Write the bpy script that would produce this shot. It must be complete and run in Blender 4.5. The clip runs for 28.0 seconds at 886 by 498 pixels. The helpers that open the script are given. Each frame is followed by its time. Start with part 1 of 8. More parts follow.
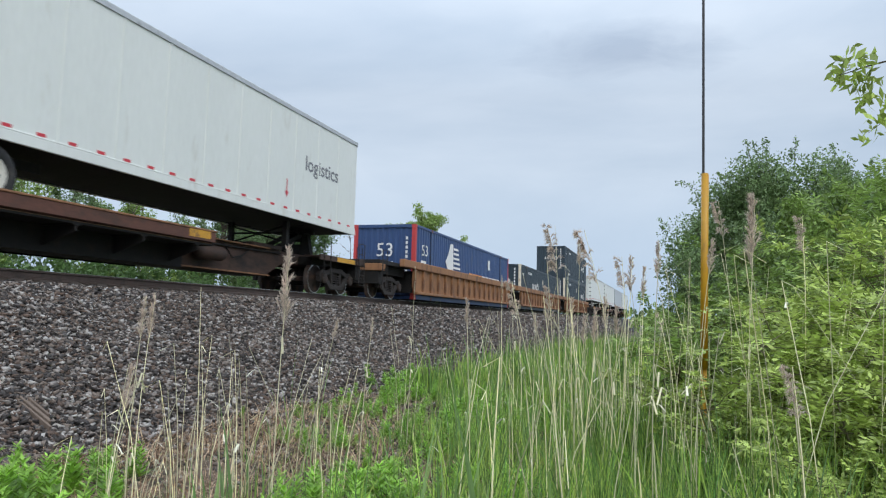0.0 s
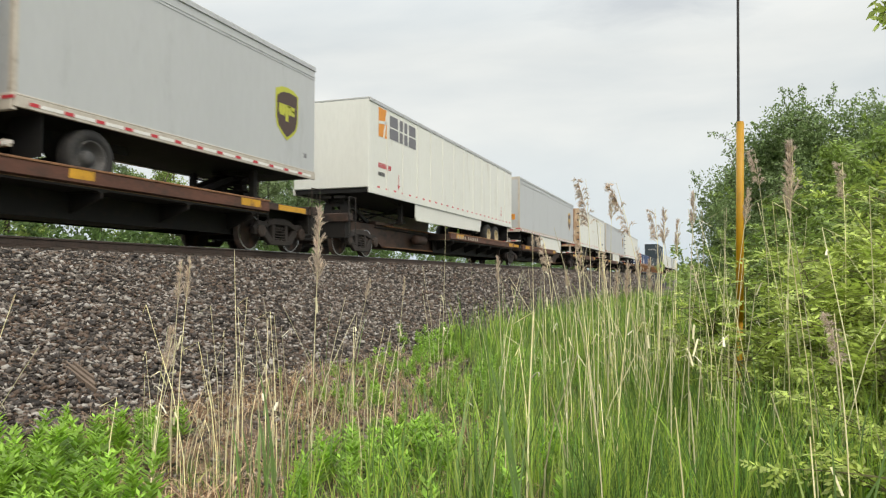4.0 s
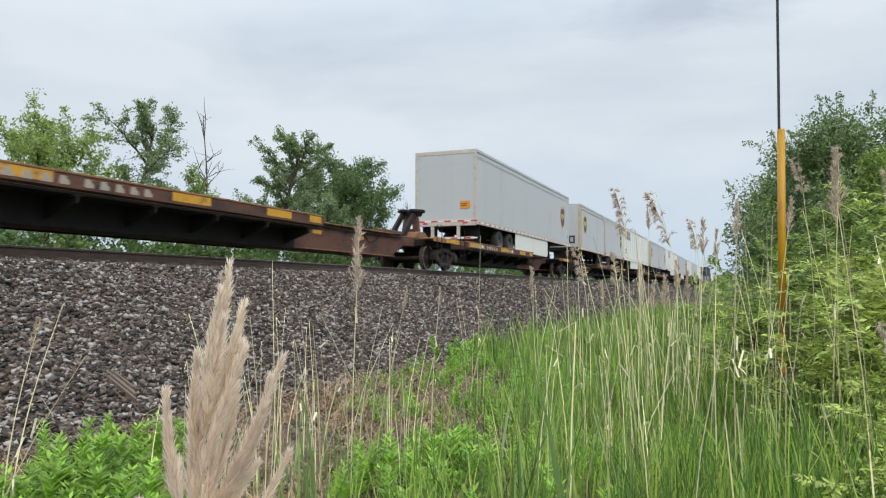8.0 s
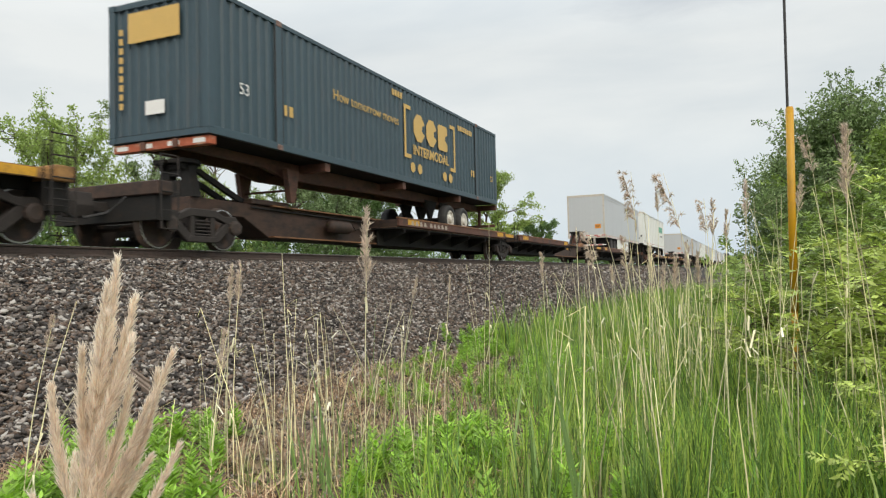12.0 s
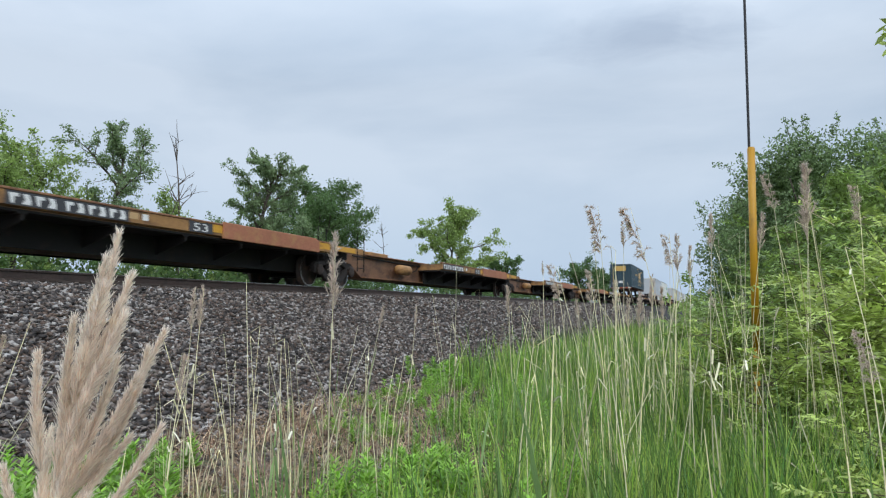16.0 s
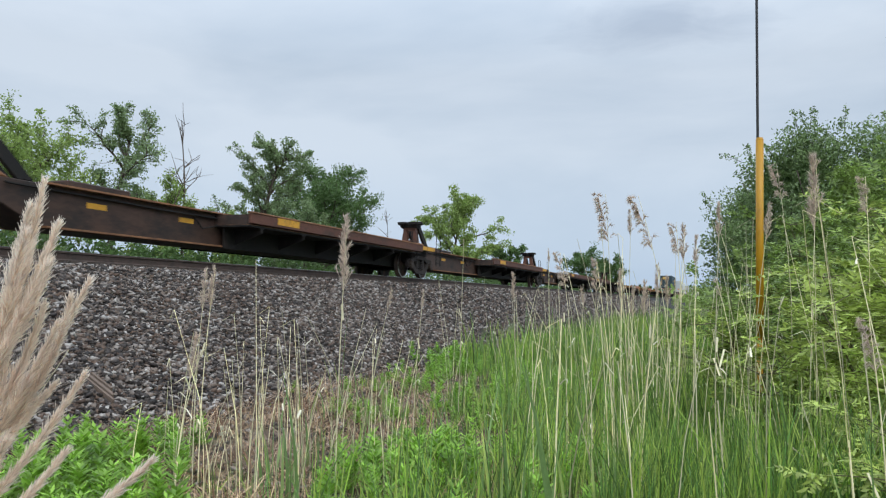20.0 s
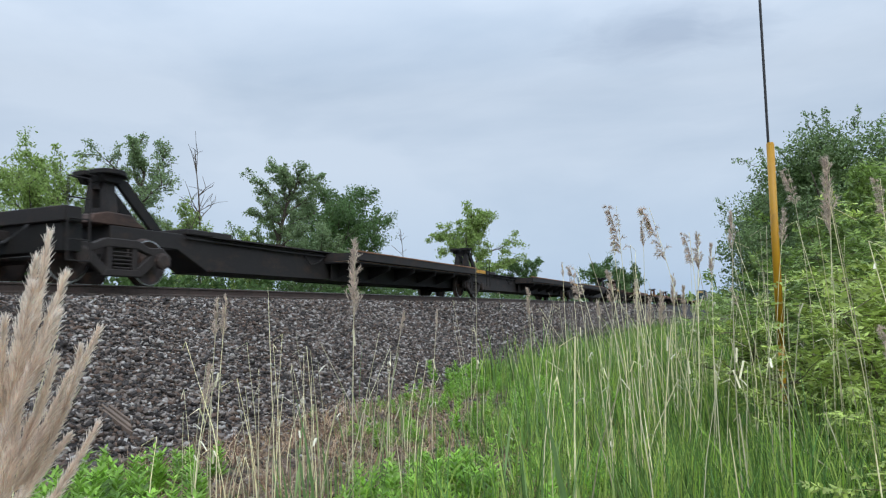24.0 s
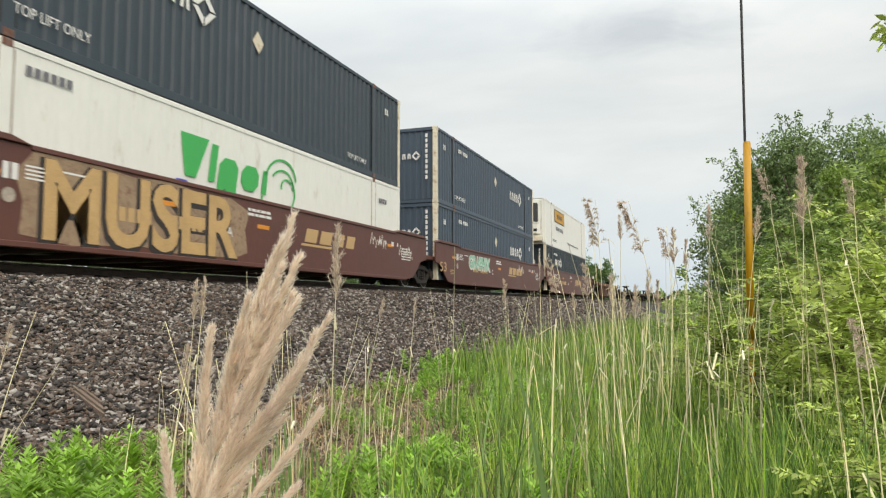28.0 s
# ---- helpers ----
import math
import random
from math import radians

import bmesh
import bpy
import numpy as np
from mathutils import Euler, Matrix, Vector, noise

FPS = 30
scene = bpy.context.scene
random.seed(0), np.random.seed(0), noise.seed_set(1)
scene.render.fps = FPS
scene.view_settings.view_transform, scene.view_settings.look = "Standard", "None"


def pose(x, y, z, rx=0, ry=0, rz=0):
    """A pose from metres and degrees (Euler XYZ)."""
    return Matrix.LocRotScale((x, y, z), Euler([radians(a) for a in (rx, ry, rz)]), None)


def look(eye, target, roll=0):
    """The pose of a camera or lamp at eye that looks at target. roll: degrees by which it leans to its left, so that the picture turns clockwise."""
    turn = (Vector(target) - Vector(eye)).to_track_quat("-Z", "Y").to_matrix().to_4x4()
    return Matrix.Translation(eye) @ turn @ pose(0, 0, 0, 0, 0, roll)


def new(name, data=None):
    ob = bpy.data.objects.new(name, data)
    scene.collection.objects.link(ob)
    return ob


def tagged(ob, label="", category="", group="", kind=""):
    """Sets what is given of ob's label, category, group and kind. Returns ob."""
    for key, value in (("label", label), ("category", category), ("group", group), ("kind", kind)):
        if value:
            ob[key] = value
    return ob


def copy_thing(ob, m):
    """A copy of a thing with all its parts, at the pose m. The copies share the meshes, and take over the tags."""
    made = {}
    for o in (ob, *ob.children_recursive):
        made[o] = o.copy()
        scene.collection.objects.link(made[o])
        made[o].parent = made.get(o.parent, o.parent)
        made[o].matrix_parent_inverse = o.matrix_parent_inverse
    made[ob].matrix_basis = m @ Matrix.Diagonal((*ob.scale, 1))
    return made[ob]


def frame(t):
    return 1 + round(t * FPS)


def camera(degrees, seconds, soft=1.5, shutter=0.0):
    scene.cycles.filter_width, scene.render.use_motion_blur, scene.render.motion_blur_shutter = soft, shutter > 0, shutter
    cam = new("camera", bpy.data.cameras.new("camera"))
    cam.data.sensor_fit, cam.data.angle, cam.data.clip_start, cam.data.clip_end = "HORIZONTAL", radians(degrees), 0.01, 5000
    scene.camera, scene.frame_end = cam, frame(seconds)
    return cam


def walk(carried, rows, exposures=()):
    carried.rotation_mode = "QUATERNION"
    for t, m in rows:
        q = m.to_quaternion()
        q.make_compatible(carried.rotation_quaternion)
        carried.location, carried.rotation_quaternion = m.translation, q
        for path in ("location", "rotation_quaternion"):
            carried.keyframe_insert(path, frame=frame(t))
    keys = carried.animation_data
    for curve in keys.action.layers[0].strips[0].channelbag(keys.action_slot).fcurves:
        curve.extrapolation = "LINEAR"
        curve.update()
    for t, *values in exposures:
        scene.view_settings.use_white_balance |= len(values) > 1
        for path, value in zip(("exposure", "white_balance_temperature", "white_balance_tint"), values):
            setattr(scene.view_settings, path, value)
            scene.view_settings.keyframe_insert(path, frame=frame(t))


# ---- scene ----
# The camera: a hand-held phone beside the line, nearly on one spot
cam = camera(63.6, 28.0, soft=1.2, shutter=0.1)
EYE = 1.25      # eye over the ditch floor
RZ = 1.92       # top of the rails
TX = -10.66     # middle of the track; it runs along y
# seconds, place, then pitch, roll and yaw in degrees
PATH = [
    (0, 0.119, 0.045, 0.081, 5.42, -1.47, 17.91),
    (0.5, 0.123, 0.045, 0.075, 4.75, -0.94, 18.30),
    (1, 0.124, 0.040, 0.067, 3.44, -1.75, 20.38),
    (1.5, 0.124, 0.036, 0.060, 2.93, -1.86, 21.82),
    (2, 0.127, 0.057, 0.069, 1.59, -0.64, 21.53),
    (2.5, 0.106, 0.060, 0.066, 1.73, -0.53, 20.08),
    (3, 0.102, 0.066, 0.064, 1.64, -0.76, 20.01),
    (3.5, 0.110, 0.059, 0.065, 2.06, 0.07, 20.15),
    (5.5, 0.052, 0.059, 0.045, 2.36, -1.46, 21.39),
    (6, 0.045, 0.065, 0.045, 2.78, -1.52, 21.47),
    (6.5, 0.044, 0.058, 0.040, 2.77, -0.80, 21.76),
    (7, 0.045, 0.051, 0.049, 2.90, -0.45, 21.38),
    (7.5, 0.045, 0.042, 0.050, 3.52, -0.00, 21.18),
    (8, 0.045, 0.045, 0.053, 3.12, -0.16, 22.64),
    (8.5, 0.041, 0.033, 0.040, 2.93, -0.97, 22.33),
    (9, 0.049, 0.044, 0.053, 2.21, -0.08, 24.43),
    (9.5, 0.033, 0.043, 0.039, 2.23, -1.17, 25.23),
    (10, 0.031, 0.061, 0.030, 2.99, -0.46, 23.21),
    (10.5, 0.035, 0.039, 0.031, 3.09, 0.58, 24.03),
    (11, 0.042, 0.035, 0.038, 3.96, 1.62, 22.41),
    (11.5, 0.047, 0.042, 0.040, 4.38, -0.24, 21.59),
    (12, 0.056, 0.044, 0.050, 2.18, 1.32, 23.51),
    (12.5, 0.046, 0.050, 0.039, 4.17, -0.20, 20.34),
    (14.5, 0.034, 0.053, 0.023, 4.79, 0.06, 19.45),
    (15, 0.028, 0.054, 0.020, 4.64, -0.04, 20.14),
    (15.5, 0.024, 0.065, 0.011, 4.62, -0.05, 20.20),
    (16, 0.026, 0.057, 0.010, 4.93, 0.23, 20.64),
    (16.5, 0.020, 0.033, 0.003, 3.87, -0.09, 20.86),
    (17, 0.017, 0.022, -0.009, 3.65, 0.45, 21.21),
    (17.5, 0.021, 0.038, -0.037, 2.74, 1.32, 21.88),
    (18, 0.030, 0.042, -0.036, 2.71, 0.60, 21.65),
    (18.5, 0.017, 0.020, -0.019, 3.62, 0.02, 20.51),
    (19, 0.004, 0.010, -0.009, 4.49, -0.29, 20.33),
    (19.5, 0.008, 0.002, -0.009, 4.48, -0.72, 20.80),
    (20, 0.011, 0.002, -0.014, 3.92, -0.74, 20.87),
    (20.5, 0.018, -0.013, -0.006, 3.83, -0.41, 21.08),
    (21, 0.012, -0.025, -0.016, 3.84, -0.96, 20.94),
    (21.5, 0.015, -0.024, -0.013, 4.11, -1.52, 20.79),
    (23.5, 0.043, 0.023, 0.022, 5.65, 1.28, 21.32),
    (24, 0.032, 0.045, 0.013, 5.25, 1.52, 22.29),
    (24.5, 0.023, 0.023, 0.010, 5.68, -0.82, 22.46),
    (25, 0.019, 0.011, 0.000, 5.45, -0.52, 23.38),
    (25.5, -0.001, -0.004, -0.009, 4.33, -0.91, 20.33),
    (26, -0.021, -0.025, -0.018, 4.45, -0.27, 18.85),
    (26.5, -0.035, -0.025, -0.006, 5.68, -0.99, 19.74),
    (27, -0.013, -0.003, -0.011, 5.34, -0.31, 21.30),
    (27.5, -0.006, -0.005, -0.015, 4.69, 0.21, 20.41),
    (28, -0.003, -0.002, -0.017, 4.57, 0.17, 20.10),
]
# the phone's exposure and white balance drift as pale trailers or dark cars fill its view: seconds, stops, kelvin, tint
EXPOSURES = [(0.0, 0.05, 6350, 10), (1.0, 0.24, 7050, 10), (2.0, 0.31, 7700, 10), (3.0, 0.33, 7950, 10), (7.0, 0.30, 7850, 10), (8.0, 0.17, 6950, 10), (9.0, 0.2, 7450, 10), (10.0, 0.22, 7650, 10),
             (11.0, 0.10, 6750, 10), (12.0, 0.28, 7700, 10), (12.5, 0.14, 7000, 10), (15.0, 0.0, 6330, 10), (17.0, 0.04, 6500, 10), (18.0, 0.10, 6760, 10), (19.0, 0.05, 6560, 10), (20.0, 0.03, 6500, 10), (21.0, 0.04, 6600, 10), (24.0, -0.02, 6260, 10), (25.0, -0.02, 6200, 10), (26.0, 0.22, 7050, 10), (27.0, 0.26, 7550, 10), (28.0, 0.33, 7900, 10)]
walk(cam, [(t, pose(x, y, EYE + z, 90 + p, r, w)) for t, x, y, z, p, r, w in PATH], EXPOSURES)

# World: high overcast sky with soft grey cloud banks, and a wide dim sun behind it
world = bpy.data.worlds.new("overcast_sky")
scene.world = world
world.use_nodes = True
wt = world.node_tree
wt.nodes.clear()


def wnode(kind, **inputs):
    n = wt.nodes.new(kind)
    for k, v in inputs.items():
        n.inputs[k].default_value = v
    return n


w_out, w_bg = wnode("ShaderNodeOutputWorld"), wnode("ShaderNodeBackground", Strength=1.0)
w_sky = wnode("ShaderNodeTexSky")
w_sky.sky_type, w_sky.sun_disc = "NISHITA", False
w_sky.sun_elevation, w_sky.sun_rotation = radians(48), radians(150)
w_dim = wnode("ShaderNodeMixRGB", Fac=1.0, Color2=(0.1, 0.1, 0.1, 1))
w_dim.blend_type = "MULTIPLY"
w_co, w_map = wnode("ShaderNodeTexCoord"), wnode("ShaderNodeMapping")
w_map.inputs["Scale"].default_value = (1.0, 1.0, 3.2)
w_map.inputs["Location"].default_value = (0.35, 0.1, 0.2)
w_big = wnode("ShaderNodeTexNoise", Scale=1.7, Detail=6.0, Roughness=0.52, Distortion=0.25)
w_ramp = wt.nodes.new("ShaderNodeValToRGB")
w_ramp.color_ramp.elements[0].position, w_ramp.color_ramp.elements[0].color = 0.33, (0.50, 0.60, 0.72, 1)
w_ramp.color_ramp.elements[1].position, w_ramp.color_ramp.elements[1].color = 0.58, (0.675, 0.76, 0.86, 1)
w_mix = wnode("ShaderNodeMixRGB", Fac=0.88)
w_gain = wnode("ShaderNodeMixRGB", Color2=(0.43, 0.565, 0.74, 1))
w_low = wnode("ShaderNodeMapRange")
w_low.inputs["From Min"].default_value, w_low.inputs["From Max"].default_value = 0.02, 0.20
w_low.inputs["To Min"].default_value, w_low.inputs["To Max"].default_value = 0.75, 0.0
w_sep, w_up = wnode("ShaderNodeSeparateXYZ"), wnode("ShaderNodeMapRange")
w_up.inputs["From Min"].default_value, w_up.inputs["From Max"].default_value = 0.30, 1.0
w_up.inputs["To Min"].default_value, w_up.inputs["To Max"].default_value = 1.0, 2.3
wt.links.new(w_co.outputs["Generated"], w_sep.inputs["Vector"])
wt.links.new(w_sep.outputs["Z"], w_up.inputs["Value"])
wt.links.new(w_sep.outputs["Z"], w_low.inputs["Value"])
wt.links.new(w_low.outputs["Result"], w_gain.inputs["Fac"])
wt.links.new(w_up.outputs["Result"], w_bg.inputs["Strength"])
wt.links.new(w_co.outputs["Generated"], w_map.inputs["Vector"])
wt.links.new(w_map.outputs["Vector"], w_big.inputs["Vector"])
wt.links.new(w_big.outputs["Fac"], w_ramp.inputs["Fac"])
wt.links.new(w_sky.outputs["Color"], w_dim.inputs["Color1"])
wt.links.new(w_dim.outputs["Color"], w_mix.inputs["Color1"])
wt.links.new(w_ramp.outputs["Color"], w_mix.inputs["Color2"])
# one darker cloud bank ahead, ragged at its edges
w_off = wnode("ShaderNodeVectorMath")
w_off.operation, w_off.inputs[1].default_value = "SUBTRACT", (-0.06, 0.933, 0.352)
w_str = wnode("ShaderNodeVectorMath")
w_str.operation, w_str.inputs[1].default_value = "MULTIPLY", (6.5, 2.0, 24.0)
w_len = wnode("ShaderNodeVectorMath")
w_len.operation = "LENGTH"
w_rag = wnode("ShaderNodeTexNoise", Scale=9.0, Detail=6.0, Roughness=0.6, Distortion=0.6)
w_sum = wnode("ShaderNodeMath")
w_sum.operation = "ADD"
w_edge = wnode("ShaderNodeMapRange")
w_edge.inputs["From Min"].default_value, w_edge.inputs["From Max"].default_value = 0.70, 1.45
w_edge.inputs["To Min"].default_value, w_edge.inputs["To Max"].default_value = 0.72, 0.0
w_bank = wnode("ShaderNodeMixRGB", Color2=(0.36, 0.44, 0.56, 1))
wt.links.new(w_co.outputs["Generated"], w_off.inputs[0])
wt.links.new(w_off.outputs["Vector"], w_str.inputs[0])
wt.links.new(w_str.outputs["Vector"], w_len.inputs[0])
wt.links.new(w_map.outputs["Vector"], w_rag.inputs["Vector"])
wt.links.new(w_len.outputs["Value"], w_sum.inputs[0])
wt.links.new(w_rag.outputs["Fac"], w_sum.inputs[1])
wt.links.new(w_sum.outputs["Value"], w_edge.inputs["Value"])
wt.links.new(w_edge.outputs["Result"], w_bank.inputs["Fac"])
wt.links.new(w_mix.outputs["Color"], w_bank.inputs["Color1"])
wt.links.new(w_bank.outputs["Color"], w_gain.inputs["Color1"])
wt.links.new(w_gain.outputs["Color"], w_bg.inputs["Color"])
wt.links.new(w_bg.outputs["Background"], w_out.inputs["Surface"])

sun = new("sun", bpy.data.lights.new("sun", "SUN"))
sun.data.energy, sun.data.angle, sun.data.color = 1.5, radians(50), (1.0, 0.96, 0.9)
sun.matrix_world = look((40, -45, 60), (0, 0, 0))


# Materials
def material(name, col, rough=0.6, metal=0.0, vary=0.18, scale=2.0, fine=30.0, bump=0.15, stain=None, amount=0.5,
             stretch=(1, 1, 1), spread=0.0, leaf=0.0, spec=0.5, palette=()):
    """A surface with broad and fine variation, relief, an optional second stain colour, and change from piece to piece."""
    m = bpy.data.materials.new(name)
    m.use_nodes = True
    nt = m.node_tree
    bs = nt.nodes["Principled BSDF"]

    def nd(kind, **inp):
        n = nt.nodes.new(kind)
        for k, v in inp.items():
            n.inputs[k].default_value = v
        return n

    co, mp = nd("ShaderNodeTexCoord"), nd("ShaderNodeMapping")
    mp.inputs["Scale"].default_value = stretch
    nt.links.new(co.outputs["Object"], mp.inputs["Vector"])
    big = nd("ShaderNodeTexNoise", Scale=scale, Detail=5.0, Roughness=0.6)
    small = nd("ShaderNodeTexNoise", Scale=fine, Detail=4.0, Roughness=0.6)
    for n in (big, small):
        nt.links.new(mp.outputs["Vector"], n.inputs["Vector"])
    ramp = nt.nodes.new("ShaderNodeValToRGB")
    ramp.color_ramp.elements[0].position, ramp.color_ramp.elements[1].position = 0.3, 0.7
    ramp.color_ramp.elements[0].color = (*[max(0, c * (1 - vary)) for c in col], 1)
    ramp.color_ramp.elements[1].color = (*[min(1, c * (1 + vary)) for c in col], 1)
    avg = nd("ShaderNodeMath")
    avg.operation = "ADD"
    half = nd("ShaderNodeMath")
    half.operation, half.inputs[1].default_value = "MULTIPLY", 0.5
    nt.links.new(big.outputs["Fac"], avg.inputs[0])
    nt.links.new(small.outputs["Fac"], avg.inputs[1])
    nt.links.new(avg.outputs[0], half.inputs[0])
    nt.links.new(half.outputs[0], ramp.inputs["Fac"])
    last = ramp.outputs["Color"]
    if stain:
        patch = nd("ShaderNodeTexNoise", Scale=scale * 2.3, Detail=7.0, Roughness=0.7)
        nt.links.new(mp.outputs["Vector"], patch.inputs["Vector"])
        sr = nt.nodes.new("ShaderNodeValToRGB")
        sr.color_ramp.elements[0].position, sr.color_ramp.elements[1].position = 0.62 - amount * 0.3, 0.78 - amount * 0.25
        nt.links.new(patch.outputs["Fac"], sr.inputs["Fac"])
        mx = nd("ShaderNodeMixRGB", Color2=(*stain, 1))
        nt.links.new(sr.outputs["Color"], mx.inputs["Fac"])
        nt.links.new(last, mx.inputs["Color1"])
        last = mx.outputs["Color"]
    if palette:
        geo = nd("ShaderNodeNewGeometry")
        pr = nt.nodes.new("ShaderNodeValToRGB")
        pr.color_ramp.interpolation = "CONSTANT"
        while len(pr.color_ramp.elements) < len(palette):
            pr.color_ramp.elements.new(0.5)
        for k, c in enumerate(palette):
            pr.color_ramp.elements[k].position, pr.color_ramp.elements[k].color = k / len(palette), (*c, 1)
        nt.links.new(geo.outputs["Random Per Island"], pr.inputs["Fac"])
        mul = nd("ShaderNodeMixRGB", Fac=1.0)
        mul.blend_type = "MULTIPLY"
        nt.links.new(last, mul.inputs["Color1"])
        nt.links.new(pr.outputs["Color"], mul.inputs["Color2"])
        last = mul.outputs["Color"]
    if spread:
        info, geo = nd("ShaderNodeObjectInfo"), nd("ShaderNodeNewGeometry")
        both = nd("ShaderNodeMath")
        both.operation = "ADD"
        nt.links.new(info.outputs["Random"], both.inputs[0])
        nt.links.new(geo.outputs["Random Per Island"], both.inputs[1])
        fr = nd("ShaderNodeMath")
        fr.operation = "FRACT"
        nt.links.new(both.outputs[0], fr.inputs[0])
        rng = nd("ShaderNodeMapRange")
        rng.inputs["To Min"].default_value, rng.inputs["To Max"].default_value = 1 - spread, 1 + spread
        nt.links.new(fr.outputs[0], rng.inputs["Value"])
        hsv = nd("ShaderNodeHueSaturation")
        nt.links.new(rng.outputs["Result"], hsv.inputs["Value"])
        nt.links.new(last, hsv.inputs["Color"])
        last = hsv.outputs["Color"]
    nt.links.new(last, bs.inputs["Base Color"])
    rr = nd("ShaderNodeMapRange")
    rr.inputs["To Min"].default_value, rr.inputs["To Max"].default_value = max(0.03, rough - 0.12), min(1, rough + 0.12)
    nt.links.new(big.outputs["Fac"], rr.inputs["Value"])
    nt.links.new(rr.outputs["Result"], bs.inputs["Roughness"])
    bs.inputs["Metallic"].default_value = metal
    bs.inputs["Specular IOR Level"].default_value = spec
    if bump:
        bp = nd("ShaderNodeBump", Strength=bump, Distance=0.02)
        nt.links.new(small.outputs["Fac"], bp.inputs["Height"])
        nt.links.new(bp.outputs["Normal"], bs.inputs["Normal"])
    if leaf:
        tr = nd("ShaderNodeBsdfTranslucent")
        nt.links.new(last, tr.inputs["Color"])
        ms = nd("ShaderNodeMixShader", Fac=leaf)
        nt.links.new(bs.outputs["BSDF"], ms.inputs[1])
        nt.links.new(tr.outputs["BSDF"], ms.inputs[2])
        nt.links.new(ms.outputs["Shader"], nt.nodes["Material Output"].inputs["Surface"])
    return m


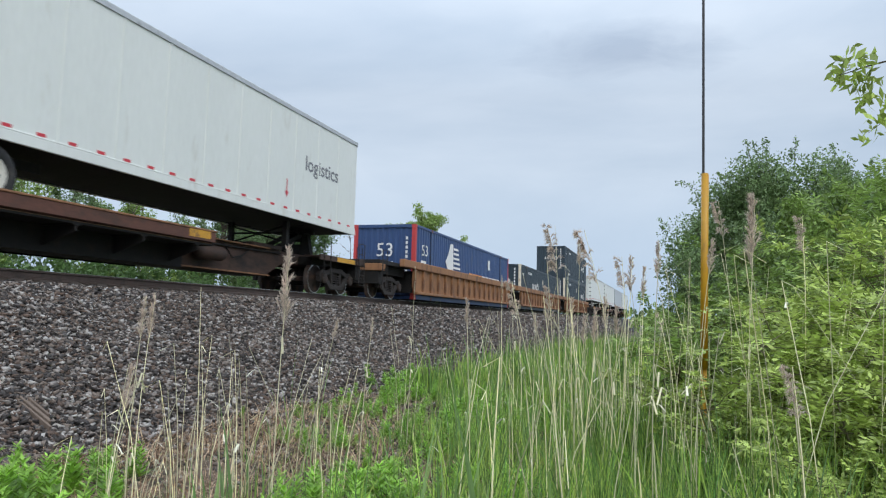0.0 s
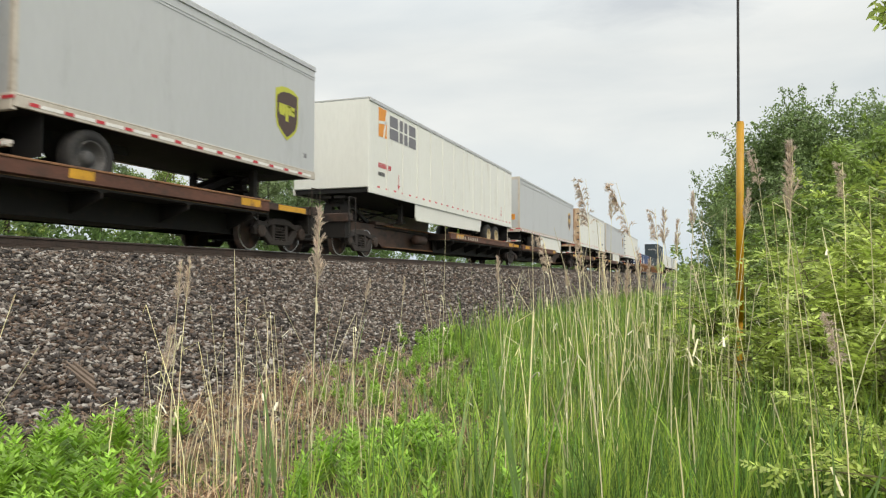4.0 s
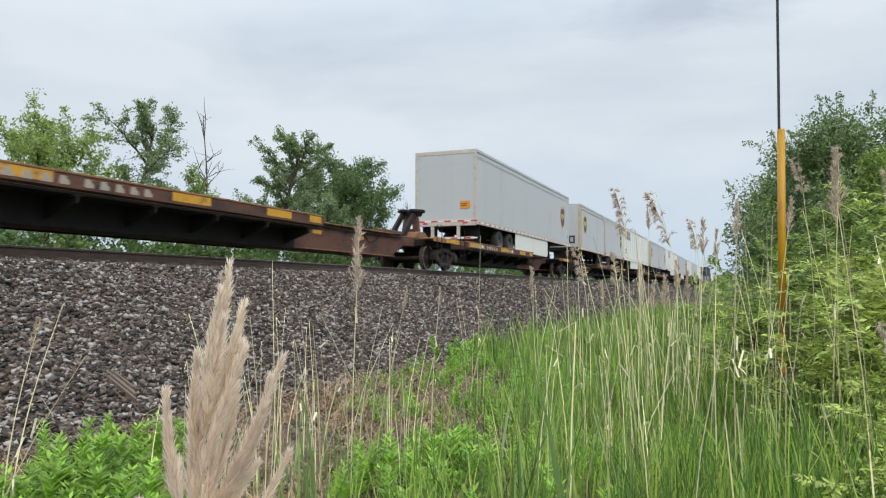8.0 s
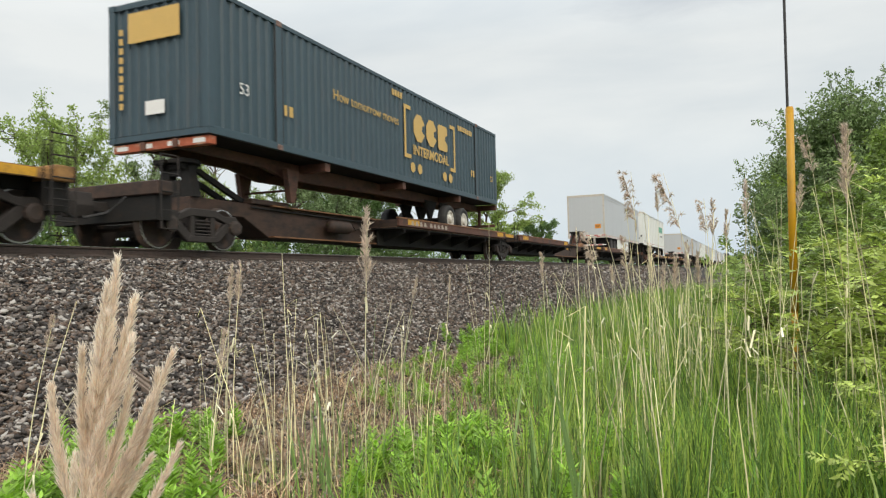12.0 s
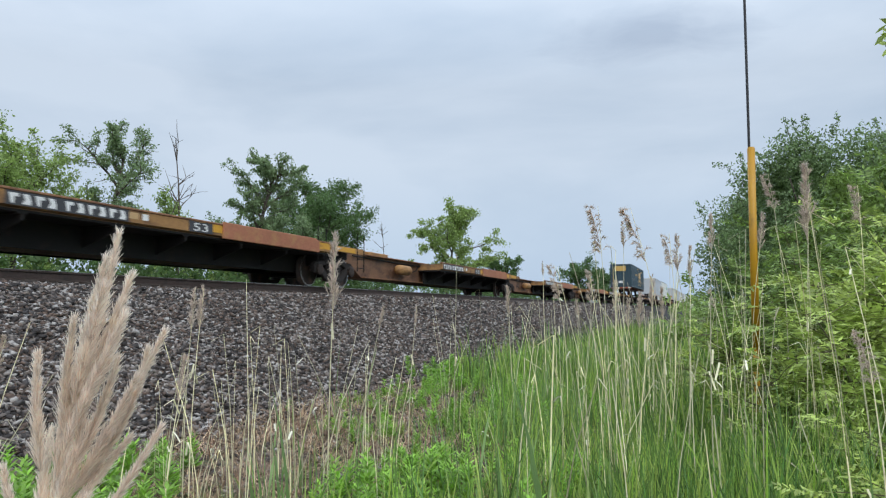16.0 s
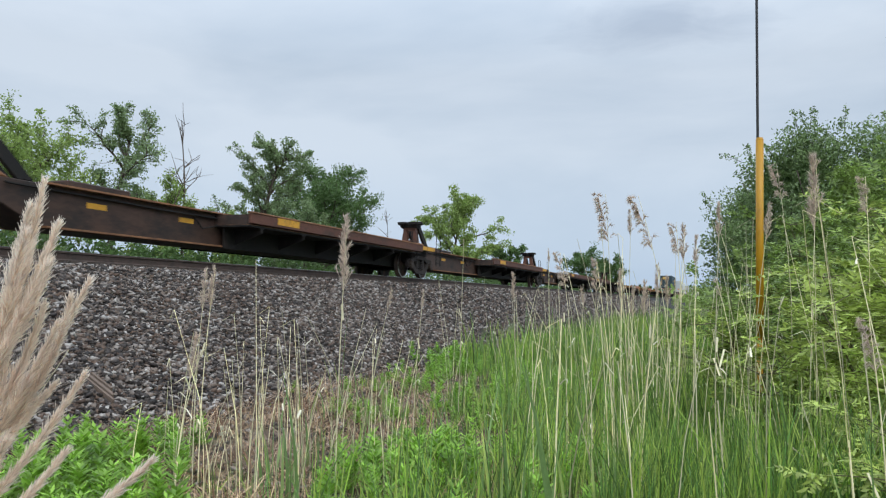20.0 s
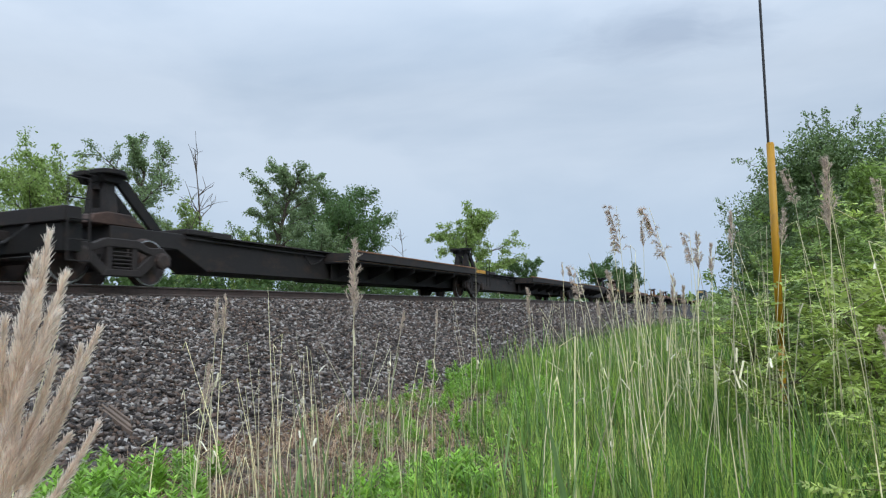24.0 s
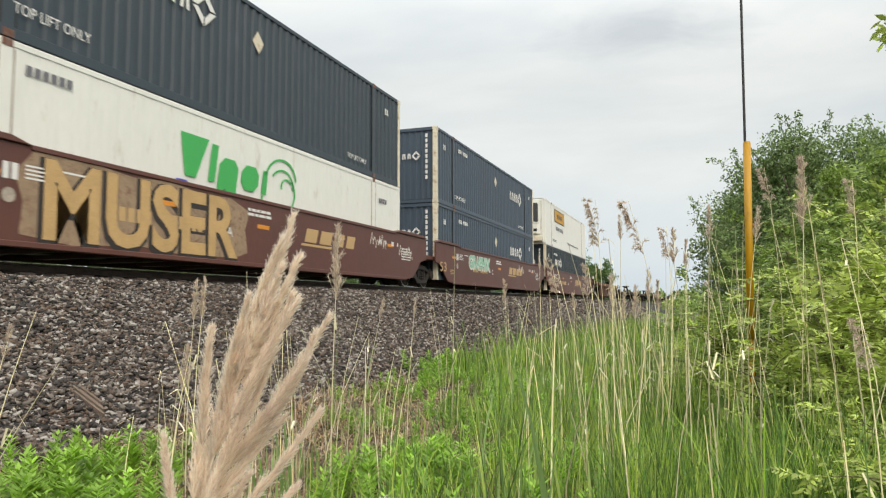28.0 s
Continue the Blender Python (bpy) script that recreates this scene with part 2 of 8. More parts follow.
RUST = (0.16, 0.075, 0.04)
M = dict(
    van_white=material("van_white", (0.74, 0.76, 0.72), 0.5, vary=0.06, scale=0.7, fine=14, bump=0.04, stain=(0.55, 0.53, 0.46), amount=0.12, stretch=(1, 1, 0.25)),
    van_grey=material("van_grey", (0.48, 0.505, 0.52), 0.42, vary=0.05, scale=0.5, fine=9, bump=0.03, stain=(0.39, 0.41, 0.42), amount=0.2, stretch=(1, 1, 0.3)),
    van_seam=material("van_seam", (0.69, 0.71, 0.67), 0.5, vary=0.08),
    van_rust=material("van_rust", (0.60, 0.46, 0.32), 0.6, vary=0.18, scale=1.3, fine=14, stain=(0.34, 0.17, 0.08), amount=0.6, stretch=(1, 1, 0.3)),
    box_blue=material("box_blue", (0.035, 0.075, 0.19), 0.5, vary=0.18, scale=1, fine=12, stain=(0.06, 0.08, 0.13), amount=0.2, stretch=(1, 1, 0.3)),
    box_navy=material("box_navy", (0.033, 0.052, 0.068), 0.5, vary=0.16, scale=1, fine=12, bump=0.06, stain=(0.06, 0.075, 0.095), amount=0.22, stretch=(1, 1, 0.3)),
    box_deep=material("box_deep", (0.021, 0.034, 0.043), 0.5, vary=0.16, scale=1, fine=12, bump=0.06, stain=(0.04, 0.05, 0.06), amount=0.22, stretch=(1, 1, 0.3)),
    box_slate=material("box_slate", (0.050, 0.078, 0.110), 0.5, vary=0.14, scale=1, fine=12, bump=0.06, stain=(0.060, 0.082, 0.108), amount=0.25, stretch=(1, 1, 0.3)),
    box_teal=material("box_teal", (0.036, 0.070, 0.090), 0.5, vary=0.2, scale=1, fine=12, stain=(0.055, 0.075, 0.09), amount=0.25, stretch=(1, 1, 0.3)),
    box_cream=material("box_cream", (0.79, 0.80, 0.755), 0.5, vary=0.06, scale=1, fine=12, stain=(0.5, 0.42, 0.32), amount=0.12, stretch=(1, 1, 0.3)),
    post_red=material("post_red", (0.5, 0.05, 0.05), 0.5),
    post_cream=material("post_cream", (0.72, 0.66, 0.52), 0.55, vary=0.2, stain=(0.38, 0.22, 0.1), amount=0.35),
    post_tan=material("post_tan", (0.50, 0.40, 0.30), 0.55, vary=0.15, stain=(0.42, 0.30, 0.2), amount=0.4),
    alu=material("alu", (0.55, 0.56, 0.55), 0.4, 0.6, vary=0.12, stain=(0.3, 0.29, 0.27), amount=0.25),
    black=material("black_steel", (0.018, 0.018, 0.019), 0.6, vary=0.3),
    # near-black, so that the shade below a trailer is in the colour
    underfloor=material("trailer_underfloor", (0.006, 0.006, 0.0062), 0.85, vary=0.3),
    patch_red=material("patch_red", (0.36, 0.14, 0.075), 0.7, vary=0.3, scale=1.2, fine=16, stain=(0.42, 0.22, 0.09), amount=0.4),
    chord_rust=material("chord_rust", (0.145, 0.064, 0.034), 0.7, vary=0.3, scale=1, fine=16, stain=(0.07, 0.035, 0.024), amount=0.4, stretch=(1, 0.5, 1)),
    decal_worn=material("decal_worn", (0.42, 0.36, 0.30), 0.7, vary=0.35, scale=3, fine=20),
    lip_red=material("lip_red", (0.115, 0.047, 0.031), 0.72, vary=0.35, scale=1.2, fine=18, stain=(0.055, 0.03, 0.022), amount=0.45, stretch=(1, 0.5, 1)),
    rail_tan=material("rail_tan", (0.53, 0.49, 0.43), 0.5, vary=0.14, scale=2, fine=16, stain=(0.34, 0.29, 0.24), amount=0.3),
    rim_cream=material("rim_cream", (0.50, 0.42, 0.26), 0.55, vary=0.3, scale=4, fine=20, stain=(0.2, 0.1, 0.05), amount=0.4),
    grille=material("grille", (0.045, 0.048, 0.05), 0.6, vary=0.3, scale=12, fine=60, bump=0.4, stretch=(1, 1, 3)),
    # near-black steel; mostly the shade under cars and trailers put into the colour
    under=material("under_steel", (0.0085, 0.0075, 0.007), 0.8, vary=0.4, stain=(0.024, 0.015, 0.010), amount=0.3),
    chassis_red=material("chassis_red", (0.42, 0.10, 0.045), 0.6, vary=0.25, stain=(0.6, 0.42, 0.3), amount=0.3),
    rubber=material("rubber", (0.025, 0.025, 0.026), 0.8, vary=0.25, stain=(0.06, 0.055, 0.05), amount=0.3),
    rim_dark=material("rim_dark", (0.075, 0.075, 0.078), 0.6, vary=0.3, stain=(0.2, 0.19, 0.18), amount=0.2),
    rim_white=material("rim_white", (0.62, 0.60, 0.54), 0.5, vary=0.2, stain=RUST, amount=0.35),
    spine_brown=material("spine_brown", (0.062, 0.034, 0.024), 0.72, vary=0.4, scale=1.2, fine=18, stain=(0.02, 0.015, 0.013), amount=0.55, stretch=(1, 0.5, 1)),
    spine_tan=material("spine_tan", (0.19, 0.095, 0.048), 0.7, vary=0.35, scale=1.2, fine=18, stain=(0.07, 0.036, 0.024), amount=0.5, stretch=(1, 0.5, 1)),
    casting=material("casting", (0.16, 0.07, 0.05), 0.7, vary=0.3, stain=(0.3, 0.28, 0.25), amount=0.4),
    spine_red=material("spine_red", (0.12, 0.052, 0.034), 0.72, vary=0.3, scale=1.2, fine=18, stain=(0.035, 0.026, 0.022), amount=0.45, stretch=(1, 0.5, 1)),
    spine_dark=material("spine_dark", (0.019, 0.016, 0.015), 0.78, vary=0.35, scale=1.2, fine=18, stain=(0.045, 0.027, 0.019), amount=0.35, stretch=(1, 0.5, 1)),
    spine_yellow=material("spine_yellow", (0.36, 0.19, 0.065), 0.68, vary=0.3, scale=1.1, fine=16, stain=(0.09, 0.045, 0.028), amount=0.5, stretch=(1, 0.5, 1)),
    lip_rust=material("lip_rust", (0.26, 0.125, 0.06), 0.75, vary=0.35, scale=1.5, fine=20, stain=(0.12, 0.06, 0.035), amount=0.45),
    deck_rust=material("deck_rust", (0.20, 0.115, 0.062), 0.8, vary=0.35, scale=1.5, fine=20, stain=(0.10, 0.06, 0.04), amount=0.5),
    well_brown=material("well_brown", (0.082, 0.044, 0.031), 0.7, vary=0.25, scale=1, fine=16, stain=(0.06, 0.035, 0.026), amount=0.4, stretch=(1, 1, 0.4)),
    well_tan=material("well_tan", (0.30, 0.145, 0.065), 0.7, vary=0.25, scale=1, fine=16, stain=(0.12, 0.06, 0.035), amount=0.4, stretch=(1, 1, 0.4)),
    well_red=material("well_red", (0.122, 0.044, 0.033), 0.55, vary=0.15, scale=0.9, fine=14, bump=0.06, stain=(0.105, 0.045, 0.035), amount=0.3, stretch=(1, 1, 0.4)),
    truck=material("truck_steel", (0.024, 0.019, 0.017), 0.8, vary=0.35, scale=3, fine=25, stain=(0.035, 0.028, 0.025), amount=0.5),
    wheel=material("wheel_steel", (0.04, 0.028, 0.023), 0.75, 0.0, vary=0.3, stain=(0.11, 0.06, 0.04), amount=0.4),
    tread=material("tread_steel", (0.5, 0.5, 0.5), 0.3, 0.9, vary=0.1),
    mark_yellow=material("mark_yellow", (0.62, 0.32, 0.03), 0.6, vary=0.2, stain=(0.2, 0.1, 0.04), amount=0.3),
    orange=material("decal_orange", (0.75, 0.28, 0.03), 0.5, vary=0.08),
    decal_red=material("decal_red", (0.55, 0.035, 0.05), 0.4, vary=0.1),
    decal_white=material("decal_white", (0.78, 0.78, 0.76), 0.5, vary=0.08),
    decal_gold=material("decal_gold", (0.62, 0.40, 0.12), 0.5, vary=0.1),
    decal_brown=material("decal_brown", (0.07, 0.04, 0.03), 0.5, vary=0.1),
    decal_lime=material("decal_lime", (0.50, 0.52, 0.06), 0.5, vary=0.1),
    decal_green=material("decal_green", (0.03, 0.42, 0.10), 0.5, vary=0.1),
    decal_sea=material("decal_sea", (0.04, 0.34, 0.22), 0.5, vary=0.1),
    decal_grey=material("decal_grey", (0.16, 0.16, 0.18), 0.5, vary=0.1),
    decal_dark=material("decal_dark", (0.05, 0.05, 0.055), 0.5, vary=0.1),
    decal_tan=material("decal_tan", (0.55, 0.36, 0.17), 0.55, vary=0.12),
    spray_gold=material("spray_gold", (0.56, 0.36, 0.16), 0.6, vary=0.22, scale=2.5),
    spray_black=material("spray_black", (0.03, 0.022, 0.02), 0.6, vary=0.2),
    spray_haze=material("spray_haze", (0.34, 0.235, 0.15), 0.6, vary=0.3, scale=3, fine=14, stain=(0.2, 0.1, 0.07), amount=0.45),
    spray_mint=material("spray_mint", (0.25, 0.55, 0.42), 0.6, vary=0.25),
    spray_white=material("spray_white", (0.7, 0.68, 0.62), 0.6, vary=0.15),
    spray_blue=material("spray_blue", (0.06, 0.07, 0.45), 0.6, vary=0.15),
    rail=material("rail_steel", (0.085, 0.06, 0.05), 0.7, 0.3, vary=0.3, stain=(0.05, 0.04, 0.035), amount=0.4),
    railhead=material("rail_head", (0.45, 0.44, 0.43), 0.28, 0.95, vary=0.1),
    tie=material("tie_timber", (0.08, 0.065, 0.055), 0.9, vary=0.35, stretch=(0.3, 3, 3)),
    stone=material("ballast_stone", (0.98, 0.945, 0.905), 0.85, vary=0.25, scale=9, fine=60, bump=0.3, spec=0.35, palette=((0.10, 0.091, 0.088), (0.19, 0.166, 0.152), (0.125, 0.092, 0.076), (0.045, 0.041, 0.04), (0.32, 0.29, 0.27), (0.16, 0.114, 0.09), (0.07, 0.063, 0.061), (0.23, 0.19, 0.165), (0.05, 0.043, 0.041), (0.46, 0.44, 0.42))),
    # near-black bed: the shade in the gaps between stones is its colour
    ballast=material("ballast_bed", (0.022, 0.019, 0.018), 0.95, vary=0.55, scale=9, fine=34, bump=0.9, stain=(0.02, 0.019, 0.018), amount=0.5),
    soil=material("ditch_soil", (0.105, 0.076, 0.055), 0.95, vary=0.4, scale=0.7, fine=22, bump=0.6, stain=(0.05, 0.07, 0.025), amount=0.6),
    grass=material("grass_blade", (0.28, 0.428, 0.102), 0.5, vary=0.5, scale=1.4, fine=6, bump=0, leaf=0.25, palette=((0.9, 0.9, 0.9), (0.4, 0.48, 0.45), (1.4, 1.2, 1.0), (0.7, 0.88, 1.05), (1.25, 1.3, 0.8), (0.42, 0.5, 0.6), (1.7, 1.42, 1.5), (0.6, 0.7, 0.62), (0.25, 0.32, 0.3))),
    reed_leaf=material("reed_leaf", (0.29, 0.41, 0.145), 0.45, vary=0.25, scale=1.5, fine=8, bump=0, leaf=0.4, palette=((1, 1, 1), (0.7, 0.8, 0.8), (1.3, 1.2, 1.1), (0.55, 0.65, 0.6), (1.1, 1.15, 1.3))),
    litter=material("dead_litter", (0.34, 0.24, 0.16), 0.9, vary=0.3, scale=3, fine=20, bump=0, palette=((1, 1, 1), (0.5, 0.4, 0.38), (1.7, 1.75, 1.8), (0.8, 0.6, 0.5), (2.1, 2.2, 2.1))),
    weed=material("weed_leaf", (0.265, 0.47, 0.06), 0.5, vary=0.3, scale=2, fine=8, bump=0, spread=0.45, leaf=0.28),
    straw=material("dry_reed", (0.90, 0.785, 0.545), 0.7, vary=0.25, scale=2, fine=20, bump=0, spread=0.38, leaf=0.25),
    straw_pale=material("dry_reed_leaf", (0.93, 0.86, 0.68), 0.65, vary=0.2, scale=3, fine=20, bump=0, spread=0.2, leaf=0.2),
    plume=material("reed_plume", (0.66, 0.555, 0.47), 0.85, vary=0.3, scale=9, fine=30, bump=0, spread=0.3, leaf=0.4),
    plume_pale=material("pale_plume", (0.99, 0.865, 0.765), 0.85, vary=0.08, scale=6, fine=50, bump=0, spread=0.22, leaf=0.58),
    shrub=material("shrub_leaf", (0.395, 0.495, 0.118), 0.45, vary=0.35, scale=4, fine=12, bump=0, spread=0.48, leaf=0.3),
    shrub_deep=material("shrub_leaf_deep", (0.21, 0.31, 0.07), 0.5, vary=0.35, scale=3, fine=10, bump=0, spread=0.5, leaf=0.35),
    tree_leaf=material("tree_leaf", (0.118, 0.205, 0.066), 0.5, vary=0.2, scale=0.5, fine=5, bump=0, spread=0.35, leaf=0.45),
    tree_mid=material("tree_leaf_mid", (0.19, 0.28, 0.108), 0.5, vary=0.25, scale=0.8, fine=5, bump=0, spread=0.45, leaf=0.3),
    tree_light=material("tree_leaf_light", (0.30, 0.41, 0.12), 0.5, vary=0.2, scale=0.5, fine=5, bump=0, spread=0.32, leaf=0.45),
    tree_grey=material("tree_leaf_grey", (0.225, 0.315, 0.145), 0.5, vary=0.2, scale=0.5, fine=5, bump=0, spread=0.32, leaf=0.42),
    bark=material("bark", (0.10, 0.08, 0.065), 0.9, vary=0.35, scale=4, fine=30, bump=0.6, stretch=(2, 2, 0.4)),
    twig=material("green_twig", (0.13, 0.12, 0.06), 0.8, vary=0.3),
    guard=material("guard_plastic", (0.52, 0.265, 0.010), 0.45, vary=0.14, scale=3, fine=25, bump=0.05, stain=(0.28, 0.15, 0.02), amount=0.3, stretch=(1, 1, 0.3)),
    wire=material("wire_strand", (0.045, 0.045, 0.048), 0.5, 0.6),
    old_wood=material("old_wood", (0.16, 0.12, 0.095), 0.9, vary=0.35, stretch=(4, 0.5, 4)),
)


# Mesh helpers
def box(bm, x0, x1, y0, y1, z0, z1):
    v = [bm.verts.new(p) for p in ((x0, y0, z0), (x1, y0, z0), (x1, y1, z0), (x0, y1, z0), (x0, y0, z1), (x1, y0, z1), (x1, y1, z1), (x0, y1, z1))]
    for f in ((3, 2, 1, 0), (4, 5, 6, 7), (0, 1, 5, 4), (1, 2, 6, 5), (2, 3, 7, 6), (3, 0, 4, 7)):
        bm.faces.new([v[i] for i in f])
    return bm


def prism(bm, pts, axis, a, b):
    """A flat outline (two numbers a point) pushed along an axis from a to b. Axis x: points are (y, z); y: (x, z); z: (x, y)."""
    def at(p, h):
        return {"x": (h, p[0], p[1]), "y": (p[0], h, p[1]), "z": (p[0], p[1], h)}[axis]
    lo, hi = [bm.verts.new(at(p, a)) for p in pts], [bm.verts.new(at(p, b)) for p in pts]
    n = len(pts)
    bm.faces.new(lo[::-1])
    bm.faces.new(hi)
    for i in range(n):
        bm.faces.new((lo[i], lo[(i + 1) % n], hi[(i + 1) % n], hi[i]))
    return bm


def lathe(bm, prof, axis_x, cy, cz, seg=20, cap=True):
    """A turned body about a line along x through (cy, cz); prof holds (x, radius)."""
    rings = []
    for x, r in prof:
        rings.append([bm.verts.new((axis_x + x, cy + r * math.cos(6.28318 * k / seg), cz + r * math.sin(6.28318 * k / seg))) for k in range(seg)])
    for a, b in zip(rings, rings[1:]):
        for k in range(seg):
            bm.faces.new((a[k], a[(k + 1) % seg], b[(k + 1) % seg], b[k]))
    if cap:
        bm.faces.new(rings[0][::-1])
        bm.faces.new(rings[-1])
    return bm


def tube(bm, pts, r0, r1=None, seg=6):
    """A round bar along points, tapering from r0 to r1."""
    r1 = r0 if r1 is None else r1
    pts = [Vector(p) for p in pts]
    rings = []
    for i, p in enumerate(pts):
        d = (pts[min(i + 1, len(pts) - 1)] - pts[max(i - 1, 0)]).normalized()
        a = d.orthogonal().normalized()
        b = d.cross(a)
        r = r0 + (r1 - r0) * i / (len(pts) - 1)
        rings.append([bm.verts.new(p + (a * math.cos(6.28318 * k / seg) + b * math.sin(6.28318 * k / seg)) * r) for k in range(seg)])
    for i in range(len(rings) - 1):
        ra, rb = rings[i], rings[i + 1]
        off = min(range(seg), key=lambda s: (ra[0].co - rb[s].co).length)
        for k in range(seg):
            bm.faces.new((ra[k], ra[(k + 1) % seg], rb[(k + 1 + off) % seg], rb[(k + off) % seg]))
    bm.faces.new(rings[0][::-1])
    bm.faces.new(rings[-1])
    return bm


def mesh_of(bm, name, mat, smooth=False, bevel=0.0):
    bmesh.ops.recalc_face_normals(bm, faces=bm.faces)
    if bevel:
        bmesh.ops.bevel(bm, geom=bm.edges[:], offset=bevel, segments=1, affect="EDGES", clamp_overlap=True)
    me = bpy.data.meshes.new(name)
    bm.to_mesh(me)
    bm.free()
    me.materials.append(M[mat])
    if smooth:
        me.polygons.foreach_set("use_smooth", [True] * len(me.polygons))
    return me


def part(name, bm, mat, parent, label="", smooth=False, bevel=0.0):
    ob = new(name, mesh_of(bm, name, mat, smooth, bevel))
    ob.parent = parent
    if label:
        tagged(ob, label)
    return ob


def again(ob, parent, m):
    """One more part on the same mesh."""
    o = new(ob.name.split(".")[0], ob.data)
    o.parent = parent
    o.matrix_basis = m
    if "label" in ob:
        o["label"] = ob["label"]
    return o


def repeat(name, bm, mat, parent, spots, label=""):
    """Alike parts on one mesh at several places (x, y, z)."""
    me = mesh_of(bm, name, mat)
    for at in spots:
        o = new(name, me)
        o.parent = parent
        o.matrix_basis = pose(*at)
        if label:
            tagged(o, label)


def thing(name, label, category, group=""):
    return tagged(new(name), label, category, group)


def raw_mesh(name, verts, faces, mat, smooth=False):
    """A mesh from arrays: verts (n, 3), faces (m, 3) or (m, 4)."""
    me = bpy.data.meshes.new(name)
    verts, faces = np.asarray(verts, np.float32), np.asarray(faces, np.int32)
    n, k = faces.shape
    me.vertices.add(len(verts))
    me.vertices.foreach_set("co", verts.ravel())
    me.loops.add(n * k)
    me.loops.foreach_set("vertex_index", faces.ravel())
    me.polygons.add(n)
    me.polygons.foreach_set("loop_start", np.arange(0, n * k, k, dtype=np.int32))
    me.polygons.foreach_set("loop_total", np.full(n, k, np.int32))
    if smooth:
        me.polygons.foreach_set("use_smooth", np.ones(n, bool))
    me.update(calc_edges=True)
    me.materials.append(M[mat])
    return me


SIDE = Matrix(((0, 0, 1, 0), (1, 0, 0, 0), (0, 1, 0, 0), (0, 0, 0, 1)))    # lettering on a side that faces +x
OTHER = pose(0, 0, 0, 0, 0, 180) @ SIDE                                    # on a side that faces -x
BACK = pose(0, 0, 0, 90, 0, 0)                                             # on an end that faces -y
FORE = pose(0, 0, 0, 90, 0, 180)                                           # on an end that faces +y


def lettering(name, text, size, mat, parent, m, width=0.0, bold=0.0, shear=0.0, label=""):
    """Words in the built-in font as a thin mesh; m takes x to the right and y up into the thing's space."""
    cu = bpy.data.curves.new(name, "FONT")
    cu.body, cu.size, cu.extrude, cu.offset, cu.shear = text, size, 0.002, bold, shear
    cu.resolution_u = 3
    tmp = bpy.data.objects.new(name, cu)
    me = bpy.data.meshes.new_from_object(tmp)
    bpy.data.objects.remove(tmp)
    xs = [v.co.x for v in me.vertices]
    x0, x1 = min(xs), max(xs)
    k = width / (x1 - x0) if width else 1
    for v in me.vertices:
        v.co.x = (v.co.x - x0) * k
    me.materials.clear()
    me.materials.append(M[mat])
    ob = new(name, me)
    ob.parent = parent
    ob.matrix_basis = m
    if label:
        tagged(ob, label)
    return ob


def flat(name, pts, mat, parent, m, label="", thick=0.004):
    """A thin flat shape from an outline, x right and y up in m."""
    bm = bmesh.new()
    prism(bm, pts, "z", 0, thick)
    ob = part(name, bm, mat, parent, label)
    ob.matrix_basis = m
    return ob


def bars(name, widths, h, mat, parent, m, gap=0.35):
    """Writing that cannot be read: one plain bar a character."""
    x = 0
    if name == "unit_number":
        # characters large enough to stand singly
        for w in widths:
            bm = bmesh.new()
            box(bm, 0, w, 0, h, 0, 0.004)
            ob = part(name, bm, mat, parent)
            ob.matrix_basis = m @ Matrix.Translation((x, 0, 0))
            x += w + gap * h
        return ob
    bm = bmesh.new()
    for w in widths:
        box(bm, x, x + w, 0, h, 0, 0.004)
        x += w + gap * h
    ob = part(name, bm, mat, parent)
    ob.matrix_basis = m
    return ob


# The train. Its things are built in their own space: y forward along the line, z up from the rail tops, x = 0 the middle of the
# track. RUN holds each with its place along the train at the start of the clip.
RUN = []


def run(ob, u, turned=False, lift=0.0):
    RUN.append((ob, u, 180 if turned else 0, lift))
    return ob


def wheel_mesh():
    bm = bmesh.new()
    lathe(bm, [(-0.065, 0.15), (-0.065, 0.36), (-0.07, 0.455), (-0.04, 0.46), (-0.03, 0.43), (0.06, 0.42), (0.065, 0.37), (0.02, 0.34), (0.03, 0.17), (0.09, 0.12)], 0, 0, 0, 24)
    return bm


